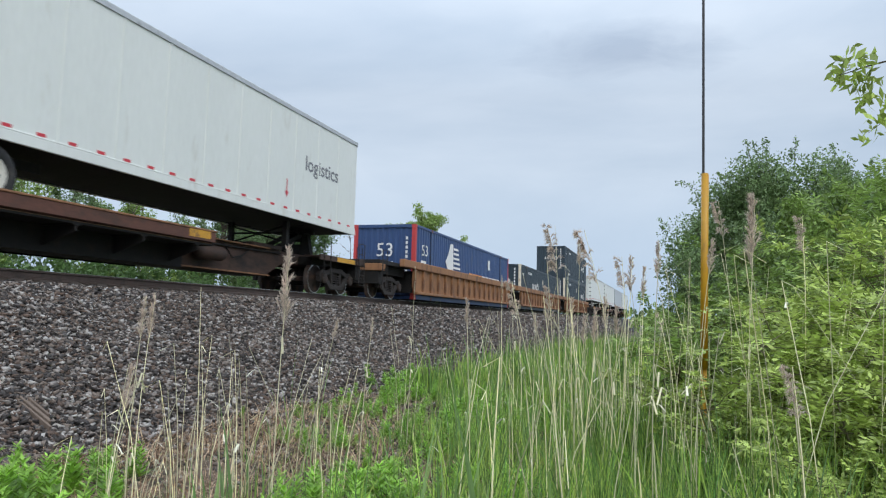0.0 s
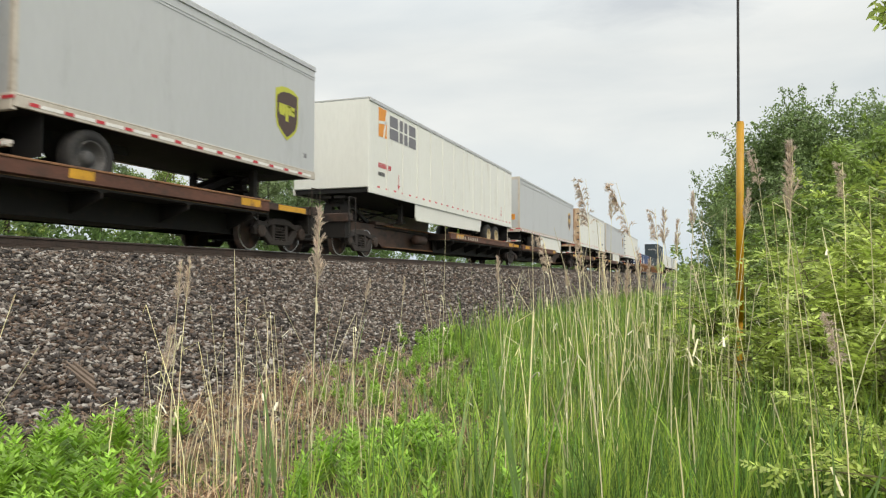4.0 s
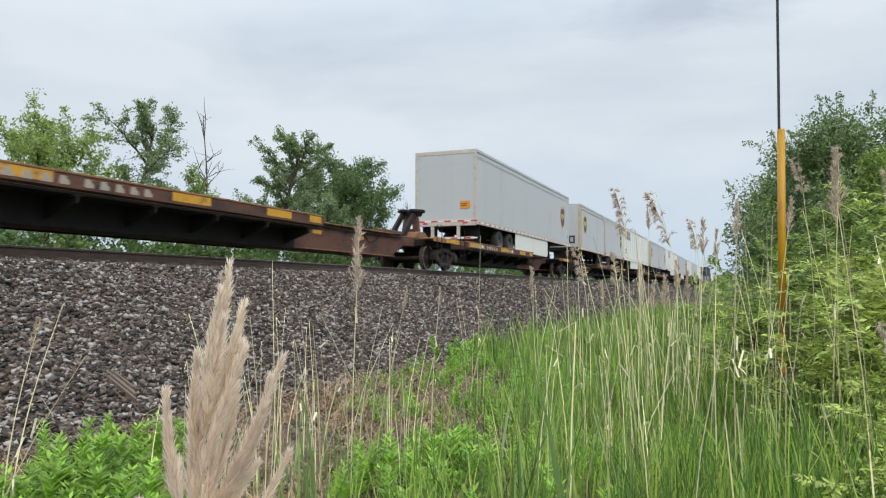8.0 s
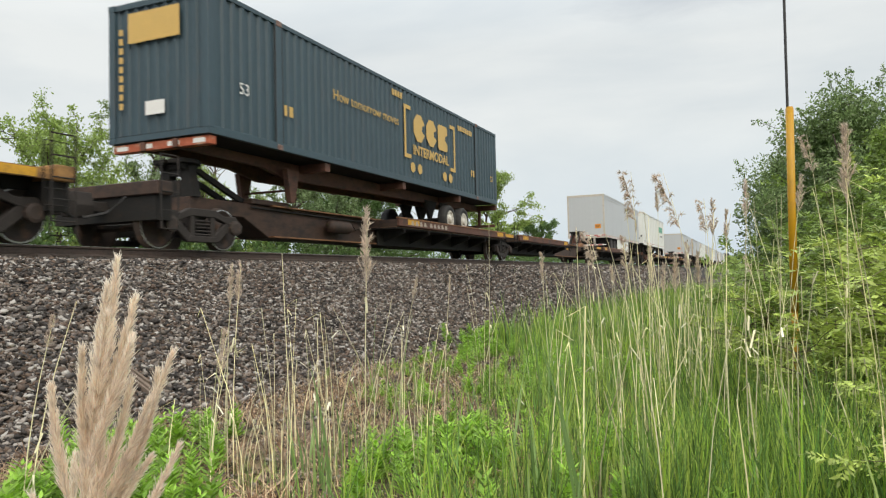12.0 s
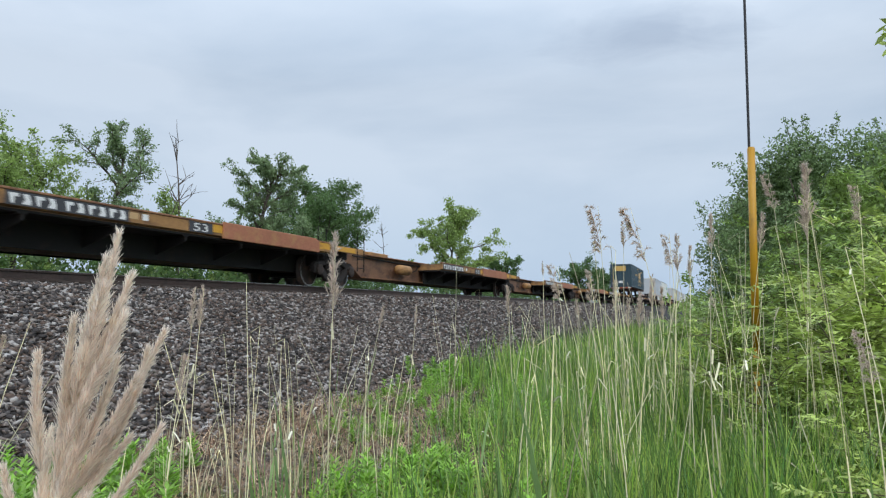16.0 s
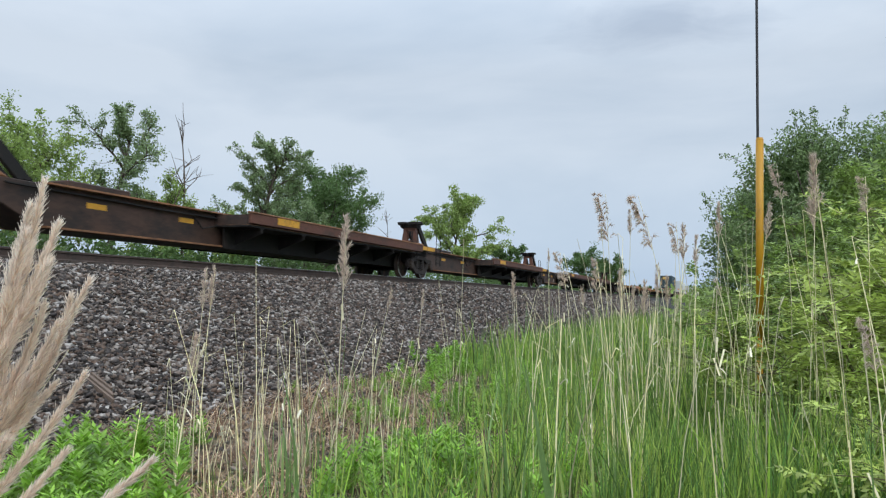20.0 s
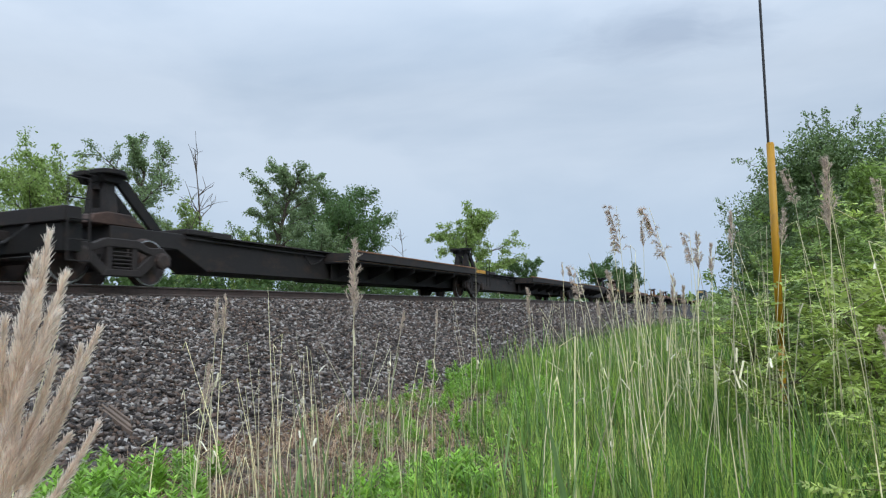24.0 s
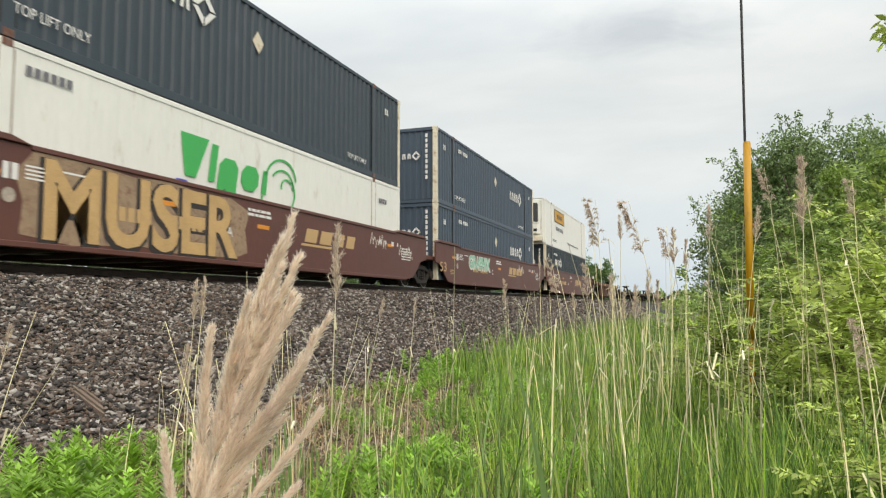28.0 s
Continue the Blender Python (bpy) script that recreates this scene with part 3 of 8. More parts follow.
def build_truck():
    """A two-axle freight truck; its middle is the origin, the axles 0.86 m each way."""
    bm = bmesh.new()
    box(bm, -1.0, 1.0, -0.2, 0.2, 0.42, 0.66)
    lathe(bm, [(-0.1, 0.2), (0.1, 0.2)], 0, 0, 0.66, 10)
    t = part("truck", bm, "truck", None, bevel=0.02)
    outline = [(-1.12, 0.40), (-1.10, 0.56), (-0.92, 0.66), (-0.62, 0.64), (-0.34, 0.76), (0.34, 0.76), (0.62, 0.64), (0.92, 0.66), (1.10, 0.56), (1.12, 0.40),
               (0.98, 0.32), (0.72, 0.34), (0.52, 0.22), (0.30, 0.15), (-0.30, 0.15), (-0.52, 0.22), (-0.72, 0.34), (-0.98, 0.32)]
    bm = bmesh.new()
    prism(bm, [(-1.12, 0.52), (-0.92, 0.68), (-0.6, 0.66), (-0.34, 0.77), (0.34, 0.77), (0.6, 0.66), (0.92, 0.68), (1.12, 0.52), (1.06, 0.44), (0.72, 0.50), (0.32, 0.62), (-0.32, 0.62), (-0.72, 0.50), (-1.06, 0.44)], "x", 0.98, 1.10)
    for s in (1, -1):
        prism(bm, [(s * 0.66, 0.56), (s * 0.84, 0.46), (s * 0.44, 0.15), (s * 0.28, 0.15), (s * 0.30, 0.26)], "x", 0.985, 1.094)
        prism(bm, [(s * 0.21, 0.22), (s * 0.33, 0.22), (s * 0.33, 0.66), (s * 0.21, 0.66)], "x", 0.99, 1.088)
        prism(bm, [(s * 0.70, 0.54), (s * 1.10, 0.50), (s * 1.08, 0.34), (s * 0.99, 0.34), (s * 0.97, 0.40), (s * 0.76, 0.40), (s * 0.74, 0.36)], "x", 0.99, 1.12)
    prism(bm, [(-0.44, 0.13), (0.44, 0.13), (0.34, 0.25), (-0.34, 0.25)], "x", 0.98, 1.105)
    side = part("side_frame", bm, "truck", t, bevel=0.015)
    again(side, t, pose(0, 0, 0, 0, 0, 180))
    bm = bmesh.new()
    box(bm, -0.9, 0.9, -0.06, 0.06, 0.28, 0.5)
    repeat("brake_beam", bm, "under", t, [(0, -0.36, 0), (0, 0.36, 0)])
    bm = bmesh.new()
    for z in range(5):
        lathe(bm, [(-0.05, 0.02), (0.05, 0.02)], 0, 0, 0.28 + z * 0.065, 6)
    for v in bm.verts:
        v.co = (1.06 + v.co.y, v.co.x, v.co.z)
    repeat("spring", bm, "truck", t, [(0, y, 0) for y in (-0.14, -0.045, 0.05, 0.145)])
    bm = bmesh.new()
    lathe(bm, [(0, 0.15), (0.07, 0.15), (0.09, 0.1)], 1.09, 0, 0.44, 12)
    repeat("bearing_cap", bm, "wheel", t, [(0, -0.86, 0), (0, 0.86, 0)])
    bm = bmesh.new()
    lathe(bm, [(-0.9, 0.07), (0.9, 0.07)], 0, 0, 0, 8)
    axle = part("axle", bm, "wheel", t)
    axle.matrix_basis = pose(0, -0.86, 0.42)
    again(axle, t, pose(0, 0.86, 0.42))
    w = part("wheel", wheel_mesh(), "wheel", t, "steel wheel with a bright worn tread", True)
    w.matrix_basis = pose(0.75, -0.86, 0.42)
    again(w, t, pose(0.75, 0.86, 0.42))
    again(w, t, pose(-0.75, -0.86, 0.42, 0, 0, 180))
    again(w, t, pose(-0.75, 0.86, 0.42, 0, 0, 180))
    bm = bmesh.new()
    lathe(bm, [(0.02, 0.424), (0.066, 0.415), (0.067, 0.395)], 0.75, 0, 0.42, 24, False)
    repeat("wheel_tread", bm, "tread", t, [(0, -0.86, 0), (0, 0.86, 0)])
    return t


TRUCK = build_truck()
TRUCK_USED = []


def add_truck(parent, y):
    if not TRUCK_USED:
        TRUCK_USED.append(1)
        TRUCK.parent = parent
        TRUCK.matrix_basis = pose(0, y, 0)
        return TRUCK
    t = copy_thing(TRUCK, pose(0, y, 0))
    t.parent = parent
    return t


def ladder(parent, x, y, z0, z1, mat="spine_dark"):
    bm = bmesh.new()
    for dy in (-0.2, 0.2):
        tube(bm, [(x, y + dy, z0), (x, y + dy, z1)], 0.016, seg=5)
    n = max(3, int((z1 - z0) / 0.28))
    for k in range(n + 1):
        z = z0 + (z1 - z0) * k / n
        tube(bm, [(x, y - 0.2, z), (x, y + 0.2, z)], 0.013, seg=5)
    return part("ladder", bm, mat, parent)


def end_fittings(car, y, d, mat):
    """Coupler, end sill and ladders at a car's end; d is +1 at the front end."""
    bm = bmesh.new()
    box(bm, -0.1, 0.1, min(y, y + d * 1.95), max(y, y + d * 1.95), 0.66, 0.84)
    prism(bm, [(-0.16, 0.55), (0.16, 0.55), (0.2, 0.75), (0.14, 0.98), (-0.14, 0.98)], "y", y + d * 1.7, y + d * 2.08)
    part("coupler", bm, "truck", car, bevel=0.01)
    bm = bmesh.new()
    a, b = sorted((y + d * 1.05, y + d * 1.4))
    box(bm, -1.36, 1.36, a, b, 0.92, 1.16)
    part("end_sill", bm, mat, car, bevel=0.015)
    # added near-black box in place of the deep shade below the end sill
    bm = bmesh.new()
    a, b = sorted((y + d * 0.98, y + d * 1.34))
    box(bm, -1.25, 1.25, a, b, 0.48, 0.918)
    part("end_apron", bm, "under", car, "added near-black box filling in shade under the end sill")
    ladder(car, 1.38, y + d * 1.15, 0.32, 1.62)
    ladder(car, -1.38, y + d * 1.15, 0.32, 1.62)
    bm = bmesh.new()
    tube(bm, [(0.6, y + d * 1.4, 0.9), (0.55, y + d * 1.75, 0.6), (0.4, y + d * 2.1, 0.5)], 0.025)
    part("brake_hose", bm, "rubber", car)


GUSSET = []


def spine_unit(car, ya, yb, kind, mat, hitch, marks, last=False):
    """One platform between the trucks at ya (front) and yb. kind F: hitch in front, deck behind; R: the other way; P: deck amid."""
    bm = bmesh.new()
    prism(bm, [(ya - 0.35, 0.80), (ya - 0.35, 1.10), (yb + 0.35, 1.10), (yb + 0.35, 0.80), (yb + 2.0, 0.78), (yb + 2.9, 0.36), (ya - 2.9, 0.36), (ya - 2.0, 0.78)], "x", -0.42, 0.42)
    sill = "spine_tan" if mat == "spine_yellow" else mat
    part("centre_sill", bm, sill, car, bevel=0.012)
    bm = bmesh.new()
    for z in (0.37, 1.085):
        for s in (-1, 1):
            box(bm, min(s * 0.42, s * 0.56), max(s * 0.42, s * 0.56), yb + 2.9, ya - 2.9, z, z + 0.03)
    part("sill_flange", bm, "lip_rust" if mat != "spine_dark" else mat, car)
    d0, d1 = {"F": (yb + 1.5, yb + 10.5), "R": (ya - 10.1, ya - 0.45), "P": (ya - 12.5, ya - 0.9)}[kind]
    # near-black underside: the shade below the deck is in its colour
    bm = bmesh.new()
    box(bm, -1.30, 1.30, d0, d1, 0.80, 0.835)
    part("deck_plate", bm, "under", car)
    # added plates, near-black, stand for the shade behind the brackets
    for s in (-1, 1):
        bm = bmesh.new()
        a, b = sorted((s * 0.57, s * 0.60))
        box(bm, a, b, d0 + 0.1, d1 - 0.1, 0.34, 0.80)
        part("web_plate", bm, "under", car, "added near-black plate that stands for shade under the deck")
    # platform over the truck with grab irons; the bolster's near-black stands for shade
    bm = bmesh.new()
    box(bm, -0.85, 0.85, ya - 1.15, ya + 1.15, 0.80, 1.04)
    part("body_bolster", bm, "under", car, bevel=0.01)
    for s in (-1, 1):
        bm = bmesh.new()
        a, b = sorted((s * 0.8, s * 1.32))
        box(bm, a, b, ya - 1.5, ya + 1.25, 1.02, 1.06)
        a, b = sorted((s * 1.28, s * 1.325))
        box(bm, a, b, ya - 1.5, ya + 1.25, 0.93, 1.09)
        part("side_platform", bm, "spine_yellow" if mat == "spine_red" else mat, car, bevel=0.008)
        for y in (ya - 1.3, ya + 0.85):
            bm = bmesh.new()
            tube(bm, [(s * 1.34, y, 0.45), (s * 1.34, y, 1.5), (s * 1.34, y + 0.4, 1.5), (s * 1.34, y + 0.4, 0.45)], 0.014, seg=5)
            for z in (0.55, 0.8):
                tube(bm, [(s * 1.34, y, z), (s * 1.34, y + 0.4, z)], 0.013, seg=5)
            part("grab_iron", bm, "under", car)
    bm = bmesh.new()
    box(bm, 1.325, 1.329, ya - 0.45, ya + 0.75, 0.945, 1.075)
    part("edge_mark", bm, "mark_yellow", car)
    bm = bmesh.new()
    for a, b in ((-1.3, -0.75), (0.75, 1.3)):
        box(bm, a, b, d0, d1, 0.835, 0.85)
    part("tread_plate", bm, "deck_rust", car)
    bm = bmesh.new()
    for s in (-1, 1):
        a, b = sorted((s * 1.305, s * 1.375))
        box(bm, a, b, d0, d1, 0.87, 1.085)
        a, b = sorted((s * 1.20, s * 1.30))
        box(bm, a, b, d0, d1, 0.86, 0.88)
    part("deck_lip", bm, "lip_red" if mat == "spine_brown" else mat, car, bevel=0.008)
    for s in (-1, 1):
        bm = bmesh.new()
        a, b = sorted((s * 1.28, s * 1.39))
        box(bm, a, b, d0 - 0.02, d1 + 0.02, 1.086, 1.125)
        part("edge_angle", bm, "lip_rust", car, "rusty edge angle worn bright", bevel=0.008)
    x = d0 + 1.5
    for k, w in enumerate(() if hitch == "up" or mat == "spine_brown" else (0.22, 0.10, 0.26, 0.14, 0.10, 0.24, 0.18)):
        bm = bmesh.new()
        box(bm, 1.375, 1.379, x, x + w, 0.94, 1.05)
        part("stencil_bar", bm, "decal_tan" if k % 3 else "decal_white", car)
        x += w + (0.09 if k % 3 else 0.5) + (1.6 if k == 3 else 0)
    bm = bmesh.new()
    box(bm, -1.3, 1.3, 0, 0.06, 0.84, 1.06)
    repeat("deck_cross_member", bm, mat, car, [(0, d0, 0), (0, d1 - 0.06, 0)])
    # the bracket colour includes the shade under the deck
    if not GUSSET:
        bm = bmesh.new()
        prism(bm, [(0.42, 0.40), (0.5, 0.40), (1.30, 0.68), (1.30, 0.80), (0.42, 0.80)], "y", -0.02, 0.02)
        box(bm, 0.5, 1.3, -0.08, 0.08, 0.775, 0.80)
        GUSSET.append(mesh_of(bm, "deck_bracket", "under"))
    n = 6
    for k in range(n):
        y = d0 + 0.5 + (d1 - d0 - 1.0) * k / (n - 1)
        for rz in (0, 180):
            o = new("deck_bracket", GUSSET[0])
            o.parent = car
            o.matrix_basis = pose(0, y, 0, 0, 0, rz)
    for k, (f, w) in enumerate(marks):
        y = d0 + (d1 - d0) * f
        bm = bmesh.new()
        box(bm, 1.375, 1.379, y - w / 2, y + w / 2, 0.925, 1.085)
        part("edge_mark", bm, "mark_yellow", car)
    # stencilled marks: a blackened panel with pale characters, and the loading length
    yp = d0 + 2.5
    if mat == "spine_yellow":
        bm = bmesh.new()
        box(bm, 1.376, 1.38, yp - 2.35, yp - 0.05, 0.875, 1.08)
        part("mark_panel", bm, "decal_dark", car, "blackened panel for the car's marks")
        for k in range(10):
            x = yp - 2.3 + 0.215 * k + (0.09 if k > 3 else 0)
            flat("car_mark", [(0, 0), (0.15, 0), (0.15, 0.06), (0.11, 0.15), (0.01, 0.15), (0.05, 0.07)] if k % 2 else [(0.04, 0), (0.09, 0), (0.09, 0.1), (0.16, 0.1), (0.16, 0.15), (0, 0.15)], "decal_white", car, Matrix.Translation((1.381, x, 0.9)) @ SIDE)
        bm = bmesh.new()
        box(bm, 1.376, 1.38, yp + 1.45, yp + 2.15, 0.875, 1.08)
        part("mark_panel", bm, "decal_dark", car)
        lettering("length_mark", "53", 0.22, "decal_white", car, Matrix.Translation((1.381, yp + 1.58, 0.9)) @ SIDE, 0.42)
        if kind == "R":
            bm = bmesh.new()
            prism(bm, [(ya - 5.15, 0.82), (ya - 5.15, 1.16), (ya - 1.5, 1.16), (ya - 1.36, 1.08), (ya - 1.36, 0.82)], "x", 1.36, 1.42)
            part("patched_side", bm, "patch_red", car, "faded red-orange replaced side plate", bevel=0.01)
    elif mat == "spine_red" or (mat == "spine_brown" and kind in "PR" and hitch == "loaded"):
        for k in range(9):
            x = yp - 1.7 + 0.3 * k + (0.14 if k > 3 else 0)
            flat("car_mark", [(0, 0), (0.18, 0), (0.18, 0.05), (0.11, 0.12), (0.18, 0.13), (0.02, 0.13)], "decal_worn", car, Matrix.Translation((1.3755, x, 0.92)) @ SIDE)
    # hitch stand
    back = yb + (0.5 if last else 1.6)
    ends = {"F": [(ya - 0.5, -1)], "R": [(back, 1)], "P": [(ya - 0.5, -1), (back, 1)]}[kind]
    for y, d in ends:
        if hitch == "flat":
            bm = bmesh.new()
            prism(bm, [(y, 1.11), (y, 1.26), (y + d * 2.4, 1.22), (y + d * 2.6, 1.11)] if d > 0 else [(y, 1.11), (y + d * 2.6, 1.11), (y + d * 2.4, 1.22), (y, 1.26)], "x", -0.4, 0.4)
            part("folded_hitch", bm, mat, car, bevel=0.015)
        else:
            top = 1.86 if hitch == "loaded" else 2.12
            bm = bmesh.new()
            for s in (-1, 1):
                q = [(s * 0.50, 1.1), (s * 0.16, 1.1), (s * 0.14, top - 0.12), (s * 0.36, top - 0.12)] if hitch == "loaded" else [(s * 0.36, 1.1), (s * 0.12, 1.1), (s * 0.08, top - 0.12), (s * 0.22, top - 0.12)]
                prism(bm, q, "y", y - 0.10, y + 0.10)
            box(bm, -0.14, 0.14, y - 0.1, y + 0.06, 1.12, 1.45)
            box(bm, -0.14, 0.14, y - 0.1, y + 0.06, top - 0.32, top - 0.14)
            part("hitch_post", bm, "under" if hitch == "loaded" else "spine_red" if mat != "spine_dark" else "spine_dark", car)
            # the fifth-wheel head: two worn ears either side of the throat
            bm = bmesh.new()
            for e in (-1, 1):
                prism(bm, [(e * 0.05, y - d * 0.34), (e * 0.40, y - d * 0.30), (e * 0.50, y - d * 0.05), (e * 0.44, y + d * 0.16), (e * 0.24, y + d * 0.40), (e * 0.10, y + d * 0.40), (e * 0.05, y + d * 0.08)], "z", top - 0.09, top)
                prism(bm, [(y - d * 0.30, top - 0.088), (y + d * 0.30, top - 0.088), (y + d * 0.14, top - 0.22), (y - d * 0.18, top - 0.22)], "x", e * 0.26 - 0.06, e * 0.26 + 0.06)
            box(bm, -0.2, 0.2, y - 0.14, y + 0.14, top - 0.2, top - 0.085)
            part("hitch_head", bm, "under", car, bevel=0.012)
            if hitch == "up":
                bm = bmesh.new()
                prism(bm, [(y - 0.62, 1.1), (y - 0.50, 1.27), (y - 0.2, 1.34), (y + 0.3, 1.33), (y + 0.7, 1.1)], "x", -0.42, 0.42)
                part("hitch_base", bm, "lip_rust" if mat != "spine_dark" else "spine_brown", car, "rusty hitch base", bevel=0.02)
            bm = bmesh.new()
            for s in (-0.22, 0.22):
                prism(bm, [(y + d * 0.05, top - 0.14), (y + d * 0.35, top - 0.14), (y + d * (1.9 if hitch == "loaded" else 1.25), 1.14), (y + d * (1.55 if hitch == "loaded" else 0.95), 1.14)], "x", s - 0.045, s + 0.045)
            part("hitch_brace", bm, "under", car)
        bm = bmesh.new()
        a, b = sorted((y + d * 1.7, y + d * 3.1))
        box(bm, -0.5, 0.5, a, b, 1.1, 1.22)
        part("hitch_box", bm, mat, car, bevel=0.02)
    # air reservoir and pipe on the bare end of the sill
    mid = ya - 5.6 if kind == "F" else yb + 5.6
    if hitch != "up":
        bm = bmesh.new()
        lathe(bm, [(-0.52, 0.06), (-0.47, 0.14), (-0.4, 0.17), (0.4, 0.17), (0.47, 0.14), (0.52, 0.06)], 0, 0, 0, 14)
        for v in bm.verts:
            v.co = (0.66 + v.co.y, mid + v.co.x, 0.74 + v.co.z)
        part("air_reservoir", bm, mat, car, smooth=True)
    else:
        for dy in (-1.6, 0.7) if mat != "spine_dark" else ():
            bm = bmesh.new()
            box(bm, 0.42, 0.424, mid + dy - 0.22, mid + dy + 0.22, 0.80, 0.90)
            part("edge_mark", bm, "mark_yellow", car)
    bm = bmesh.new()
    tube(bm, [(0.47, yb + 2.2, 1.02), (0.47, mid - 1.2, 1.0), (0.49, mid, 0.98), (0.47, ya - 2.2, 1.02)], 0.022, seg=5)
    tube(bm, [(0.45, mid + 0.9, 0.95), (0.5, mid + 1.1, 0.72), (0.5, mid + 1.5, 0.8), (0.45, mid + 1.9, 1.0)], 0.02, seg=5)
    part("brake_pipe", bm, "under", car)


def spine_car(u, kinds, mat, hitches, label, marks=((0.12, 0.9), (0.94, 0.7))):
    """An articulated car; u holds the trucks' places from front to back, kinds a letter a platform."""
    car = thing("spine_car", label, "railcar", "cars of the train")
    for k, kind in enumerate(kinds):
        spine_unit(car, u[k] - u[0], u[k + 1] - u[0], kind, mat, hitches[k], marks, k == len(kinds) - 1)
    for y in u:
        add_truck(car, y - u[0])
    end_fittings(car, 0, 1, mat)
    end_fittings(car, u[-1] - u[0], -1, mat)
    run(car, u[0])
    return car


def corrugated(bm, x, y0, y1, z0, z1, d, pitch=0.28):
    """A wall of upright folds at x; d is the depth, outward along the sign."""
    n = max(1, int(round((y1 - y0) / pitch)))
    p = (y1 - y0) / n
    ys, xs = [], []
    for k in range(n):
        for f, o in ((0.0, 0), (0.30, 0), (0.42, 1), (0.86, 1)):
            ys.append(y0 + (k + f) * p)
            xs.append(x - d * o)
    ys.append(y1)
    xs.append(x)
    lo = [bm.verts.new((a, b, z0)) for a, b in zip(xs, ys)]
    hi = [bm.verts.new((a, b, z1)) for a, b in zip(xs, ys)]
    for k in range(len(ys) - 1):
        bm.faces.new((lo[k], lo[k + 1], hi[k + 1], hi[k]))


def container(name, u_rear, z0, length, mat, label, post="", height=2.9, decals=None):
    """A corrugated box; the rear end is at u_rear, the floor z0 over the rails. Long boxes have lifting posts at 12.2 m."""
    c = thing(name, label, "container", "containers on the train")
    L, H, W = length, height, 1.3
    post = post or mat
    inner = (L - 12.19) / 2 if L > 13 else 0.0
    stops = [0.16] + ([inner] if inner else []) + ([L - inner] if inner else []) + [L - 0.16]
    for s in (1, -1):
        for k in range(len(stops) - 1):
            a, b = stops[k] + (0.09 if k else 0), stops[k + 1] - (0.09 if k < len(stops) - 2 else 0)
            bm = bmesh.new()
            corrugated(bm, s * (W - 0.012), a, b, 0.16, H - 0.1, s * (0.006 if mat == "box_cream" else 0.04), 0.61 if mat == "box_cream" else 0.28)
            part("side_panel", bm, mat, c)
        bm = bmesh.new()
        x0, x1 = sorted((s * (W - 0.08), s * W))
        box(bm, x0, x1, 0.16, L - 0.16, 0, 0.165)
        box(bm, x0, x1, 0.16, L - 0.16, H - 0.1, H)
        part("side_rail", bm, mat, c, bevel=0.008)
        for y in stops[1:-1]:
            bm = bmesh.new()
            x0, x1 = sorted((s * (W - 0.1), s * (W + 0.004)))
            box(bm, x0, x1, y - 0.11, y + 0.11, 0, H + 0.004)
            lift = part("lifting_post", bm, mat, c, bevel=0.01)
            for z in (0.0, H - 0.12):
                bm = bmesh.new()
                a, b = sorted((s * (W - 0.05), s * (W + 0.012)))
                box(bm, a, b, y - 0.09, y + 0.09, z + 0.004, z + 0.122)
                part("post_casting", bm, "casting", lift, "rust-worn corner casting")
            for dy in (-0.125, 0.125):
                bm = bmesh.new()
                a, b = sorted((s * (W - 0.02), s * (W + 0.001)))
                box(bm, a, b, y + dy - 0.012, y + dy + 0.012, 0.17, H - 0.11)
                part("post_seam", bm, "black" if mat != "box_cream" else "decal_worn", lift)
        for y, e in ((0, 1), (L, -1)):
            bm = bmesh.new()
            x0, x1 = sorted((s * (W - 0.16), s * (W + 0.002)))
            a, b = sorted((y, y + e * 0.16))
            box(bm, x0, x1, a, b, 0.12, H - 0.12)
            part("corner_post", bm, post, c, bevel=0.01)
            bm = bmesh.new()
            for z in (0, H - 0.118):
                box(bm, min(s * (W - 0.17), s * (W + 0.004)), max(s * (W - 0.17), s * (W + 0.004)), min(y, y + e * 0.19), max(y, y + e * 0.19), z, z + 0.118)
            part("corner_casting", bm, post, c)
    bm = bmesh.new()
    box(bm, -W + 0.08, W - 0.08, 0.16, L - 0.16, H - 0.05, H - 0.02)
    part("roof", bm, mat, c)
    bm = bmesh.new()
    box(bm, -W + 0.08, W - 0.08, 0.05, L - 0.05, 0.03, 0.15)
    part("floor_frame", bm, "under", c)
    for y, d in ((0.05, 0.035), (L - 0.05, -0.035)):
        bm = bmesh.new()
        ys = []
        corrugated(bm, 0, -W + 0.16, W - 0.16, 0.14, H - 0.1, d, 0.26)
        for v in bm.verts:
            v.co.x, v.co.y = v.co.y, y - v.co.x * 1.0
        part("end_panel", bm, mat, c)
        bm = bmesh.new()
        box(bm, -W + 0.16, W - 0.16, min(y - 0.03, y + 0.05), max(y - 0.03, y + 0.05), 0, 0.12)
        repeat("end_rail", bm, mat, c, [(0, 0, 0.01), (0, 0, H - 0.122)])
    if decals:
        decals(c, L, H, W)
    run(c, u_rear, False, z0)
    return c


